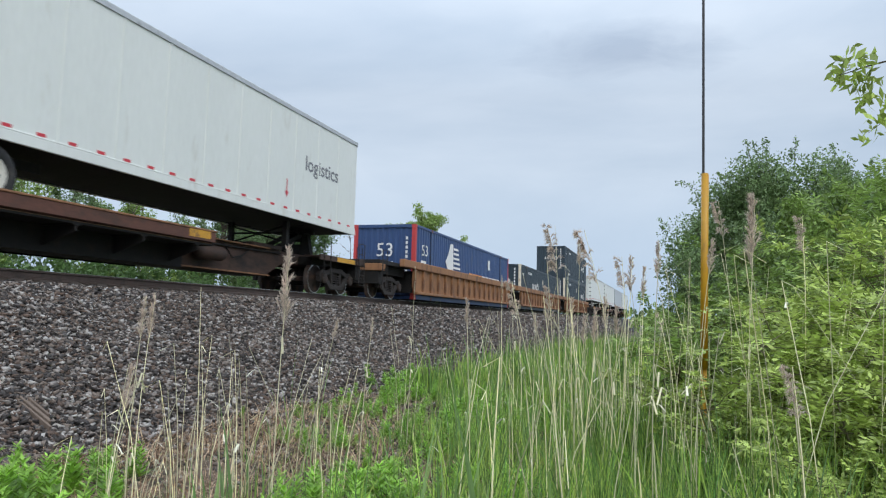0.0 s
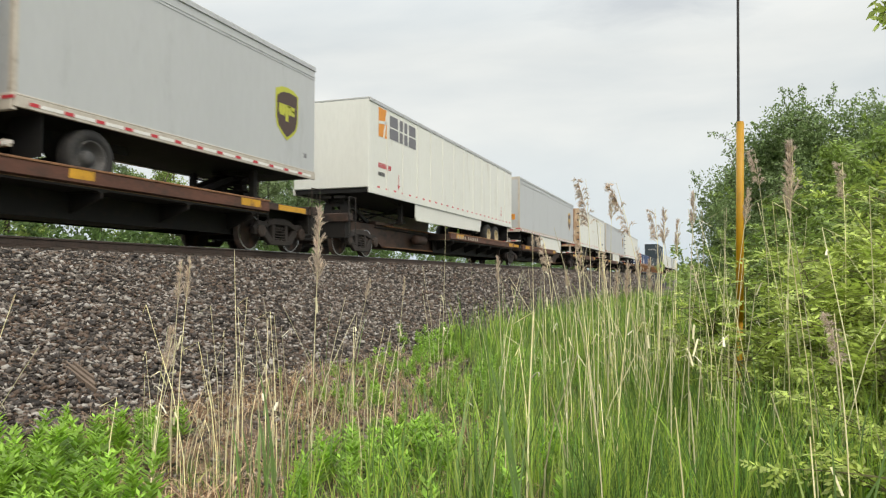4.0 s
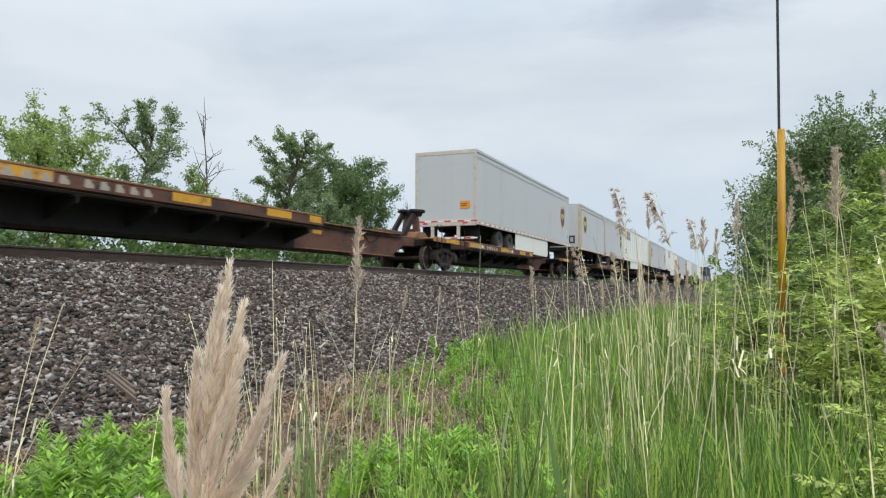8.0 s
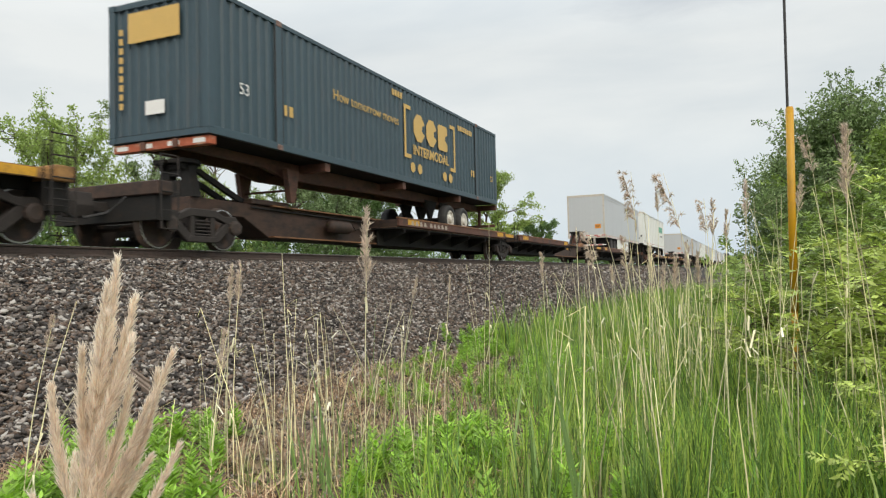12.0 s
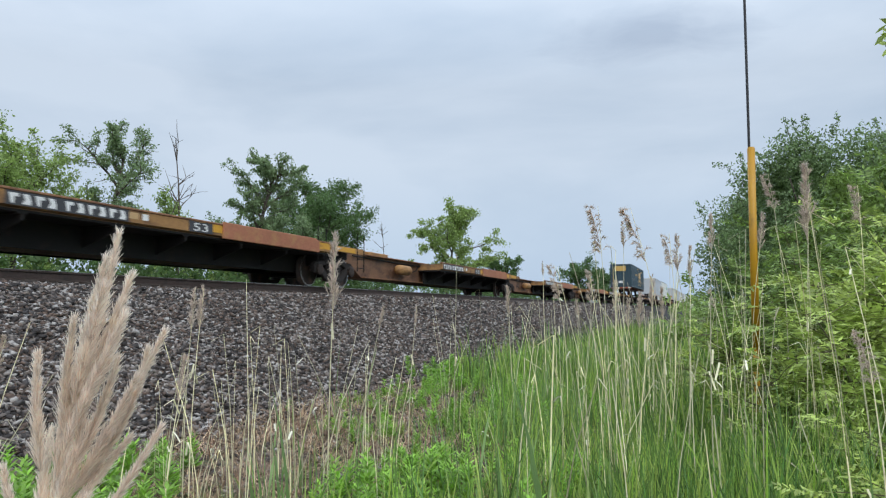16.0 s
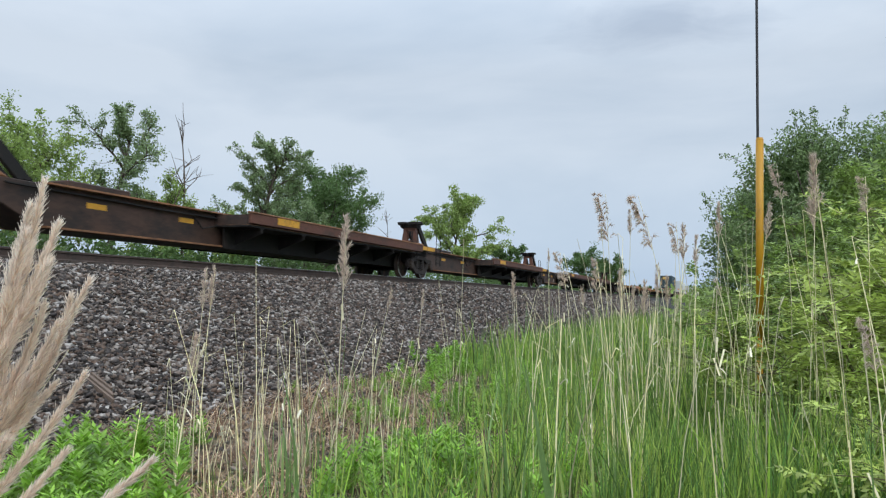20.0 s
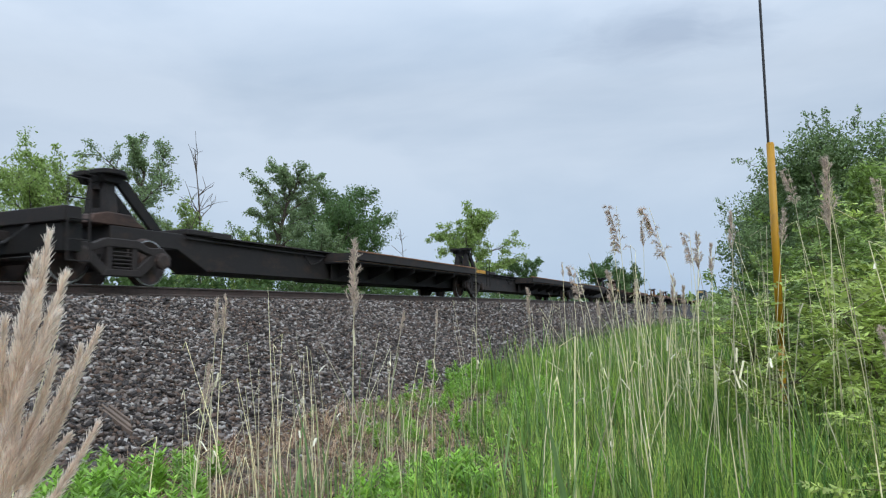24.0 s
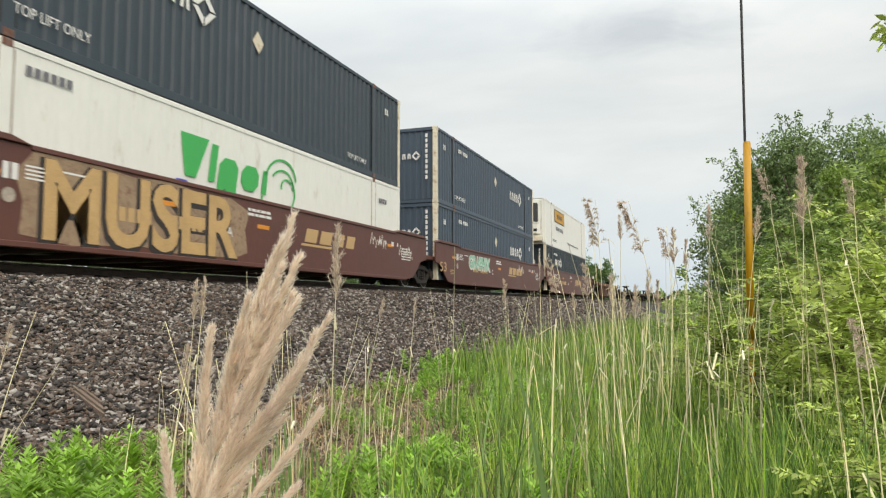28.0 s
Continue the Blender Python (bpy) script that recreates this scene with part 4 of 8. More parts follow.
def tyre_pair(parent, x, y, z, r=0.48, rim="rim_white"):
    """A road wheel on a trailer axle, outer face toward +x or -x by the sign of x."""
    s = 1 if x > 0 else -1
    bm = bmesh.new()
    lathe(bm, [(-0.3 * s, r * 0.55), (-0.29 * s, r * 0.93), (-0.25 * s, r), (-0.04 * s, r), (0, r * 0.93), (0, r * 0.62), (-0.2 * s, r * 0.55)], x, y, z, 26)
    t = part("road_wheel", bm, "rubber", parent, "black truck tyre", True)
    bm = bmesh.new()
    lathe(bm, [(-0.02 * s, r * 0.62), (0.006 * s, r * 0.6), (-0.03 * s, r * 0.54), (-0.15 * s, r * 0.47), (-0.17 * s, r * 0.3), (-0.08 * s, r * 0.26), (-0.05 * s, r * 0.1), (-0.05 * s, 0.002)] if rim != "rim_white" else [(-0.02 * s, r * 0.62), (0.004 * s, r * 0.6), (-0.03 * s, r * 0.52), (-0.05 * s, r * 0.3), (0.0, r * 0.26), (0.02 * s, r * 0.12), (0.02 * s, 0.002)], x, y, z, 20, False)
    part("rim", bm, rim, t, {"rim_white": "pale steel rim", "rim_dark": "dark steel rim", "rim_cream": "dished cream rim stained with rust"}[rim], True)
    if rim == "rim_white":
        bm = bmesh.new()
        lathe(bm, [(-0.043 * s, 0.034), (-0.039 * s, 0.034)], 0, 0, 0, 7)
        repeat("rim_hole", bm, "black", t, [(x, y + r * 0.42 * math.cos(k * 1.2566), z + r * 0.42 * math.sin(k * 1.2566)) for k in range(5)])
    return t


def trailer(u_front, length, nose_front, mat, label, name="semi_trailer", doors="", skirt=(), posts=False, roll_door=False,
            base=1.86, top=4.80, wheels=(2.9, 1.65), logos=None, rear_mat="", tape=0.62, rim="", drop=0.78):
    """A road trailer on its hitch. Built with the nose toward +y, middle at the origin; turned where the nose looks back."""
    c = thing(name, label, "trailer", "trailers on the train")
    h, W = length / 2, 1.295
    rear_mat = rear_mat or mat
    bm = bmesh.new()
    box(bm, -W, W, -h, h, base + 0.16, top - 0.06)
    body = part("body", bm, mat, c, bevel=0.02)
    for s in (1, -1):
        x0, x1 = sorted((s * W, s * (W + 0.025)))
        bm = bmesh.new()
        box(bm, x0 - 0.03 * (s > 0), x1 + 0.03 * (s < 0), -h, h, base, base + 0.17)
        box(bm, x0, x1, -h + 0.02, h - 0.02, base + 0.17, base + 0.20)
        part("bottom_rail", bm, "rail_tan" if mat == "van_grey" else mat, c, bevel=0.006)
        bm = bmesh.new()
        box(bm, x0, x1, -h, h, top - 0.13, top - 0.02)
        part("top_rail", bm, "alu", c, bevel=0.006)
        if mat == "van_grey":
            bm = bmesh.new()
            for z in (top - 0.36, top - 0.30):
                box(bm, x0, x1 - 0.015 * (s > 0) + 0.0, -h, h, z, z + 0.025)
            part("side_moulding", bm, "alu", c)
        if posts:
            n = int(length / 1.22)
            bm = bmesh.new()
            box(bm, x0, x1 - 0.01 * (s > 0) + 0.01 * (s < 0), -0.035, 0.035, base + 0.2, top - 0.13)
            repeat("side_post", bm, mat, c, [(0, -h + length * k / n, 0) for k in range(1, n)])
        elif mat != "van_grey":
            bm = bmesh.new()
            n = int(length / 1.22)
            box(bm, x0, x1 - 0.02 * (s > 0) + 0.02 * (s < 0), -0.01, 0.01, base + 0.2, top - 0.13)
            repeat("panel_seam", bm, "van_seam", c, [(0, -h + length * k / n, 0) for k in range(1, n)])
        # reflective tape along the bottom rail, red and white by turns
        n = int(length / tape)
        bm, bw = bmesh.new(), bmesh.new()
        zt = base + 0.21
        x0, x1 = sorted((s * (W + 0.002), s * (W + 0.010)))
        if mat == "van_grey":
            zt, (x0, x1) = base + 0.05, sorted((s * (W + 0.026), s * (W + 0.031)))
        box(bm, x0, x1, 0, 0.17, zt, zt + 0.055)
        box(bw, x0, x1, 0.18, tape - 0.02, zt, zt + 0.055)
        spots = [(0, -h + 0.25 + k * tape, 0) for k in range(n)]
        repeat("red_reflector", bm, "decal_red", c, spots)
        if mat == "van_grey":
            repeat("white_reflector", bw, "decal_white", c, spots)
        else:
            bw.free()
        if skirt:
            a, b = -h + skirt[0], -h + skirt[1]
            x0, x1 = sorted((s * (W - 0.06), s * (W - 0.02)))
            bm = bmesh.new()
            prism(bm, [(a, base), (a + 0.22 * (drop < 0.7), base - drop), (b - 0.1, base - drop - 0.06), (b, base - drop + 0.08), (b, base)], "x", x0, x1)
            part("side_skirt", bm, "van_white", c, bevel=0.008)
    bm = bmesh.new()
    box(bm, -W - 0.015, W + 0.015, -h, h, top - 0.06, top)
    part("roof", bm, "alu", c, bevel=0.012)
    # the floor's colour holds the shade under the trailer
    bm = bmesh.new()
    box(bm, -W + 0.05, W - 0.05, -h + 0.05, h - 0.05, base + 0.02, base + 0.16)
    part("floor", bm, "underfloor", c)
    # slider, axles, tyres
    r = 0.48
    zc = 0.85 + r
    bm = bmesh.new()
    for s in (-0.48, 0.48):
        box(bm, s - 0.05, s + 0.05, -h + 0.6, -h + wheels[0] + 1.5, base - 0.22, base - 0.06)
    for w in wheels:
        tube(bm, [(-1.0, -h + w, zc), (1.0, -h + w, zc)], 0.07, seg=8)
        for s in (-0.48, 0.48):
            prism(bm, [(-h + w - 0.5, base - 0.2), (-h + w + 0.4, base - 0.2), (-h + w + 0.08, zc - 0.1), (-h + w - 0.08, zc - 0.1)], "x", s - 0.04, s + 0.04)
    part("axle_frame", bm, "under", c)
    for w in wheels:
        for s in (1, -1):
            tyre_pair(c, s * 1.24, -h + w, zc, rim=rim or ("rim_dark" if mat == "van_grey" else "rim_white"))
    # flaps in the underfloor colour, its shade included
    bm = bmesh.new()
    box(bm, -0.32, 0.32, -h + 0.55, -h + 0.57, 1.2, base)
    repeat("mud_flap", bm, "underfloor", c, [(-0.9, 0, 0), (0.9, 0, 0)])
    # landing gear
    y = h - (3.35 if length > 10 else 2.0)
    bm = bmesh.new()
    for s in (-0.85, 0.85):
        box(bm, s - 0.07, s + 0.07, y - 0.07, y + 0.07, 1.22, base)
        prism(bm, [(y - 0.05, 1.75), (y + 0.05, 1.75), (y + 0.95, base), (y + 0.8, base)], "x", s - 0.03, s + 0.03)
        box(bm, s - 0.13, s + 0.13, y - 0.13, y + 0.13, 1.19, 1.24)
    tube(bm, [(-0.85, y, 1.55), (0.85, y, 1.55)], 0.03, seg=5)
    tube(bm, [(-0.85, y, 1.3), (0.85, y, 1.75)], 0.025, seg=5)
    tube(bm, [(-0.85, y, 1.75), (0.85, y, 1.3)], 0.025, seg=5)
    part("landing_gear", bm, "under", c)
    bm = bmesh.new()
    if logos is lease_van:
        prism(bm, [(y - 0.3, base - 0.02), (y + 0.32, base - 0.02), (y + 0.16, base - 0.62), (y - 0.06, base - 0.62)], "x", 0.93, 0.945)
        part("gear_plate", bm, "alu", c, "grey plate over the landing leg")
    # nose: air and light sockets, corner posts
    for x in (-0.75, 0.35) if mat == "van_grey" else ():
        bm = bmesh.new()
        box(bm, x - 0.17, x + 0.17, h, h + 0.03, base + 0.42, base + 0.86)
        box(bm, x - 0.2, x + 0.2, h, h + 0.015, base + 0.40, base + 0.90)
        socket = part("socket_box", bm, "decal_dark", c, "dark framed socket box on the nose", bevel=0.006)
        bm = bmesh.new()
        box(bm, x - 0.09, x + 0.09, h + 0.031, h + 0.05, base + 0.5, base + 0.78)
        part("socket_cover", bm, "alu", socket)
    if length < 10 and not nose_front:
        for s in (-1, 1):
            bm = bmesh.new()
            a, b = sorted((s * (W - 0.16), s * (W + 0.014)))
            box(bm, a, b, h - 0.42, h + 0.014, base + 0.02, top - 0.05)
            part("corner_post", bm, "post_tan", c, "weathered tan corner post at the nose", bevel=0.01)
    # rear frame, doors and the guard below them
    bm = bmesh.new()
    for s in (-1, 1):
        a, b = sorted((s * (W - 0.1), s * (W + 0.012)))
        box(bm, a, b, -h - 0.02, -h + 0.06, base, top)
    box(bm, -W, W, -h - 0.015, -h + 0.06, top - 0.16, top)
    box(bm, -W, W, -h - 0.03, -h + 0.06, base - 0.05, base + 0.2)
    part("rear_frame", bm, "rail_tan" if not doors else rear_mat, c, bevel=0.008)
    if roll_door:
        bm = bmesh.new()
        box(bm, -W + 0.1, W - 0.1, -h + 0.004, -h + 0.03, base + 0.2, top - 0.16)
        door = part("roll_up_door", bm, rear_mat, c)
        bm = bmesh.new()
        step = (top - 0.36 - base) / 6
        box(bm, -W + 0.1, W - 0.1, -h - 0.004, -h + 0.003, 0.005, step - 0.005)
        repeat("door_panel", bm, rear_mat, door, [(0, 0, base + 0.2 + step * k) for k in range(6)])
    else:
        for s in (-1, 1):
            bm = bmesh.new()
            a, b = sorted((s * 0.006, s * (W - 0.1)))
            box(bm, a, b, -h - 0.012, -h + 0.03, base + 0.2, top - 0.16)
            d = part("rear_door", bm, rear_mat if s > 0 else mat, c, "rust-streaked cream door" if rear_mat == "van_rust" and s > 0 else "", bevel=0.006)
            bm = bmesh.new()
            for x in (0.3, 0.85):
                tube(bm, [(s * x, -h - 0.045, base + 0.1), (s * x, -h - 0.045, top - 0.1)], 0.018, seg=6)
                box(bm, s * x - 0.09, s * x + 0.09, -h - 0.06, -h - 0.012, base + 0.75, base + 0.8)
            part("lock_rod", bm, "lip_rust" if rear_mat == "van_rust" else "alu", d)
            bm = bmesh.new()
            a, b = sorted((s * (W - 0.2), s * (W + 0.0)))
            box(bm, a, b, -h - 0.03, -h - 0.012, 0, 0.09)
            repeat("hinge", bm, "decal_dark", d, [(0, 0, base + 0.45 + k * (top - base - 0.9) / 4) for k in range(5)])
    bm = bmesh.new()
    for s in (-0.55, 0.55):
        box(bm, s - 0.06, s + 0.06, -h - 0.02, -h + 0.08, 1.36, base)
    box(bm, -W + 0.1, W - 0.1, -h - 0.03, -h + 0.07, 1.28, 1.38)
    part("underride_guard", bm, "rail_tan", c)
    bm, bw = bmesh.new(), bmesh.new()
    box(bm, 0, 0.26, -h - 0.037, -h - 0.03, 0, 0.05)
    box(bw, 0, 0.26, -h - 0.037, -h - 0.03, 0, 0.05)
    xs = [-W + 0.15 + k * 0.28 for k in range(9)]
    repeat("red_reflector", bm, "decal_red", c, [(x, 0, 1.3) for x in xs[1::2]] + [(x, 0, base + 0.11) for x in xs[::2]])
    repeat("white_reflector", bw, "decal_white", c, [(x, 0, 1.3) for x in xs[::2]] + [(x, 0, base + 0.11) for x in xs[1::2]])
    bm = bmesh.new()
    box(bm, -0.04, 0.04, -h - 0.035, -h - 0.03, base + 0.02, base + 0.1)
    repeat("tail_light", bm, "decal_red", c, [(x, 0, 0) for x in (-0.9, -0.8, 0.8, 0.9)])
    if logos:
        logos(c, h, W + 0.004, base, top, 1 if nose_front else -1)
    run(c, u_front - h, not nose_front)
    return c


def on_side(s, W, y_left, z):
    """The pose of lettering on the side that faces the camera; y_left is its left end as one reads it."""
    return Matrix.Translation((s * W, y_left, z)) @ (SIDE if s > 0 else OTHER)


def shield(parent, m, w, h, gold):
    """A parcel carrier's shield as a plain two-colour shape."""
    out = [(-0.5, 0.42), (-0.25, 0.5), (0.0, 0.52), (0.25, 0.5), (0.5, 0.42), (0.5, -0.1), (0.42, -0.3), (0.22, -0.43), (0.0, -0.53), (-0.22, -0.43), (-0.42, -0.3), (-0.5, -0.1)]
    flat("shield_emblem", [(x * w, y * h) for x, y in out], gold, parent, m, "gold-edged brown shield emblem")
    up = Matrix.Translation((0, 0, 0.004))
    inn = [(-0.44, 0.30), (-0.2, 0.40), (0.1, 0.43), (0.44, 0.40), (0.44, -0.1), (0.37, -0.27), (0.19, -0.38), (0.0, -0.47), (-0.19, -0.38), (-0.37, -0.27), (-0.44, -0.1)]
    flat("shield_field", [(x * w, y * h) for x, y in inn], "decal_brown", parent, m @ up)
    bm = bmesh.new()
    fat = 0.065 if gold == "decal_lime" else 0.05
    for x, y0, y1 in ((-0.3, -0.02, 0.16), (-0.16, -0.02, 0.16), (-0.02, -0.16, 0.16), (0.12, -0.02, 0.16), (0.26, -0.02, 0.16)):
        box(bm, (x - fat) * w, (x + fat) * w, y0 * h, y1 * h, 0, 0.004)
    box(bm, -0.33 * w, -0.13 * w, -0.06 * h, -0.02 * h, 0, 0.004)
    box(bm, -0.02 * w, 0.15 * w, 0.13 * h, 0.17 * h, 0, 0.004)
    box(bm, 0.2 * w, 0.32 * w, 0.05 * h, 0.09 * h, 0, 0.004)
    b = part("shield_mark", bm, gold, parent)
    b.matrix_basis = m @ Matrix.Translation((0, 0, 0.008))


def parcel_logos(gold="decal_gold", at=1.7, z=3.42, small=False):
    def put(c, h, W, base, top, s):
        y = s * (h - at) if s > 0 else (h - at)
        m = on_side(s, W, (h - at), z)
        shield(c, m, 0.98, 1.22, gold)
        lettering("length_mark", "53" if not small else "28", 0.17, "decal_grey", c, on_side(s, W, h - 0.55 if s > 0 else h - 0.35, base + 0.5))
        if small:
            return
        flat("door_placard", [(0, 0), (0.42, 0), (0.42, 0.30), (0, 0.30)], "orange", c, Matrix.Translation((0.62, -h - 0.012, base + 0.62)) @ BACK, "orange door placard with small print")
        bars("placard_print", [0.3], 0.03, "decal_brown", c, Matrix.Translation((0.66, -h - 0.017, base + 0.80)) @ BACK)
        bars("placard_print", [0.24], 0.03, "decal_brown", c, Matrix.Translation((0.66, -h - 0.017, base + 0.72)) @ BACK)
    return put


def arrow(c, m):
    flat("load_arrow", [(-0.02, 0.5), (-0.02, 0.16), (-0.09, 0.16), (0, 0), (0.09, 0.16), (0.02, 0.16), (0.02, 0.5)], "decal_red", c, m, "red downward load arrow")


def hauler_mark(c, m, k=1.0):
    """A haulier's square orange emblem and three dark letter blocks."""
    flat("haulier_emblem", [(0, 0), (0.62 * k, 0), (0.62 * k, 0.8 * k), (0, 0.8 * k)], "orange", c, m, "orange square emblem")
    up = Matrix.Translation((0, 0, 0.004))
    flat("emblem_stripe", [(0.28 * k, 0), (0.36 * k, 0), (0.60 * k, 0.8 * k), (0.5 * k, 0.8 * k)], "van_white", c, m @ up)
    flat("emblem_stripe", [(0, 0.34 * k), (0.62 * k, 0.42 * k), (0.62 * k, 0.5 * k), (0, 0.42 * k)], "van_white", c, m @ up)
    x = 0.74 * k
    for w in (0.6, 0.6, 0.56):
        w *= k
        flat("letter_block", [(x, 0.05 * k), (x + w, 0.05 * k), (x + w * 0.9, 0.72 * k), (x, 0.72 * k)], "decal_grey", c, m)
        flat("letter_stripe", [(x, 0.36 * k), (x + w, 0.36 * k), (x + w, 0.4 * k), (x, 0.4 * k)], "van_white", c, m @ up)
        x += w + 0.09 * k


def crate_letters(c, m, w, h, mat="decal_white"):
    """A lessor's name as four plain letter blocks and a cut diamond."""
    k = w / 3.3
    x = 0
    for bw in (0.42, 0.6, 0.5, 0.46):
        for p0, p1 in ((0.0, 0.12), (0.55, 0.43)):
            flat("letter_block", [(x + p0 * bw * k, 0), (x + (p0 + 0.26) * bw * k, 0), (x + (p1 + 0.26) * bw * k, h * 0.62), (x + p1 * bw * k, h * 0.62)], mat, c, m)
        x += (bw + 0.1) * k
    x += 0.42 * k
    r = 0.5 * k
    for a in range(4):
        p = [(0.05 * r, r * 1.0), (r * 0.95, r * 0.08), (r * 0.52, r * 0.04), (0.05 * r, r * 0.52)]
        q = [(x + u * math.cos(a * 1.5708) - v * math.sin(a * 1.5708), h * 0.32 + u * math.sin(a * 1.5708) + v * math.cos(a * 1.5708)) for u, v in p]
        flat("diamond_emblem", q, mat, c, m)


def plain_van(name_text=None):
    def put(c, h, W, base, top, s):
        bars("unit_number", [0.08] * 8, 0.13, "decal_grey", c, on_side(s, W, h - 1.9 if s > 0 else h - 0.6, base + 0.55), 0.25)
        flat("patch", [(0, 0), (0.22, 0), (0.22, 0.22), (0, 0.22)], "van_rust", c, on_side(s, W, h - 7.5, 3.25), "faded square patch")
        flat("patch", [(0, 0), (0.22, 0), (0.22, 0.22), (0, 0.22)], "van_rust", c, on_side(s, W, h - 5.4, 4.4), "faded square patch")
        flat("door_plate", [(0, 0), (0.55, 0), (0.55, 0.34), (0, 0.34)], "decal_white", c, Matrix.Translation((0.35, -h - 0.016, base + 0.95)) @ BACK)
        bars("plate_print", [0.07] * 4, 0.11, "decal_dark", c, Matrix.Translation((0.38, -h - 0.021, base + 1.14)) @ BACK, 0.3)
        bars("plate_print", [0.05] * 6, 0.11, "decal_dark", c, Matrix.Translation((0.38, -h - 0.021, base + 0.98)) @ BACK, 0.2)
    return put


def logistics_van(c, h, W, base, top, s):
    lettering("logistics_word", "logistics", 0.58, "decal_grey", c, on_side(s, W, h - 3.22, 3.27), 1.95, 0.006)
    arrow(c, on_side(s, W, h - 4.15, 2.36))
    bars("haulier_letters", [0.3, 0.3, 0.28], 0.3, "decal_grey", c, Matrix.Translation((0.05, -h - 0.018, 4.0)) @ BACK, 0.15)
    bars("unit_number", [0.06] * 7, 0.1, "decal_grey", c, Matrix.Translation((0.5, -h - 0.018, 4.45)) @ BACK, 0.25)
    flat("door_notice", [(0, 0), (0.26, 0), (0.26, 0.46), (0, 0.46)], "mark_yellow", c, Matrix.Translation((0.82, -h - 0.018, 2.2)) @ BACK, "yellow door notice")


def haulier_van(arrows):
    def put(c, h, W, base, top, s):
        left = h - 3.1 if s > 0 else h - 0.65
        hauler_mark(c, on_side(s, W, left, 3.72), 1.12)
        bars("unit_number", [0.1] * 7, 0.15, "decal_red" if arrows else "decal_dark", c, on_side(s, W, left, 2.75), 0.25)
        bars("unit_number", [0.09] * 4, 0.12, "decal_dark", c, on_side(s, W, left, 2.5), 0.25)
        if arrows:
            arrow(c, on_side(s, W, h - 2.2, 2.2))
            arrow(c, on_side(s, W, -h + 1.95, 2.3))
    return put


def lease_van(c, h, W, base, top, s):
    # painted name near the doors, and again on the nose
    left = -h + 4.6
    x = 0
    for bw in (0.62, 0.36, 0.44, 0.66, 0.2, 0.46, 0.36):
        flat("letter_block", [(x, 0), (x + bw * 0.9, 0), (x + bw * 0.9, 0.62), (x, 0.62)], "decal_sea", c, on_side(s, W, left - s * 0 - x * 0, 3.62) @ Matrix.Translation((0, 0, 0)))
        x += bw
    lettering("leasing_words", "TRAILER LEASING", 0.32, "decal_grey", c, on_side(s, W, left - 0.75 if s < 0 else left + 0.75, 3.12), 2.3, 0.004)
    x = 0
    for bw in (0.24, 0.12, 0.17, 0.25, 0.08, 0.17, 0.13):
        flat("letter_block", [(x, 0), (x + bw * 0.88, 0), (x + bw * 0.88, 0.22), (x, 0.22)], "decal_sea", c, Matrix.Translation((0.9, h + 0.004, 4.35)) @ FORE)
        x += bw
    bars("unit_number", [0.42, 0.22, 0.5], 0.07, "decal_grey", c, on_side(s, W, h - 0.35, base + 0.34), 1.0)
    bars("nose_print", [1.2], 0.05, "decal_grey", c, Matrix.Translation((0.9, h + 0.004, 4.2)) @ FORE)
    for k, x in enumerate((-0.9, -0.75, -0.6)):
        bm = bmesh.new()
        lathe(bm, [(0, 0.045), (0.05, 0.04)], 0, 0, 0, 10)
        o = part("air_connector", bm, "black", c)
        o.matrix_basis = pose(x, h + 0.0, 2.55, 0, 0, 90)
    for x, z in ((-0.75, 3.0), (-1.1, 2.75)):
        bm = bmesh.new()
        box(bm, x - 0.07, x + 0.07, h, h + 0.06, z - 0.07, z + 0.07)
        part("plug_box", bm, "black", c, bevel=0.01)


# Trailers, from the front of the train to the back
trailer(20.2, 16.3, True, "van_white", "white dry van trailer with grey side wording, red tape", logos=logistics_van, doors="swing", posts=True, wheels=(3.9, 2.6))
trailer(2.5, 16.5, True, "van_grey", "light grey parcel trailer with shield and pale skirts", logos=parcel_logos(), skirt=(5.6, 11.1), roll_door=True, wheels=(5.1, 3.75))
trailer(-15.25, 14.6, True, "van_white", "plain white trailer with rust-streaked rear doors", logos=plain_van(), doors="swing", rear_mat="van_rust", wheels=(3.85, 2.35), rim="rim_dark")
trailer(-32.5, 16.4, True, "van_grey", "light grey parcel trailer with shield and pale skirts", logos=parcel_logos(), skirt=(5.3, 11.5), roll_door=True, wheels=(4.6, 3.4))
trailer(-50.65, 16.5, False, "van_white", "white ribbed van trailer with orange emblem and red arrows", logos=haulier_van(True), skirt=(5.1, 12.8), posts=True, doors="swing", base=1.9, wheels=(3.85, 2.6), rim="rim_cream", drop=0.52)
trailer(-70.3, 8.5, True, "van_grey", "short grey parcel trailer with yellow-green shield", logos=parcel_logos("decal_lime", 1.3, 3.3, True), wheels=(1.5,), name="pup_trailer", roll_door=True)
trailer(-79.4, 8.45, False, "van_grey", "short grey parcel trailer with its nose backwards", logos=parcel_logos("decal_lime", 1.4, 3.5, True), wheels=(1.5,), name="pup_trailer", roll_door=True)
trailer(-90.5, 16.9, False, "van_white", "white van trailer with orange emblem, dark letter blocks", logos=haulier_van(False), skirt=(5.55, 13.1), doors="swing", base=1.88, wheels=(3.7, 2.3), rim="rim_cream", drop=0.6)
trailer(-108.4, 8.5, True, "van_grey", "short grey parcel trailer with yellow-green shield", logos=parcel_logos("decal_lime", 1.1, 3.3, True), wheels=(1.7,), name="pup_trailer", roll_door=True)
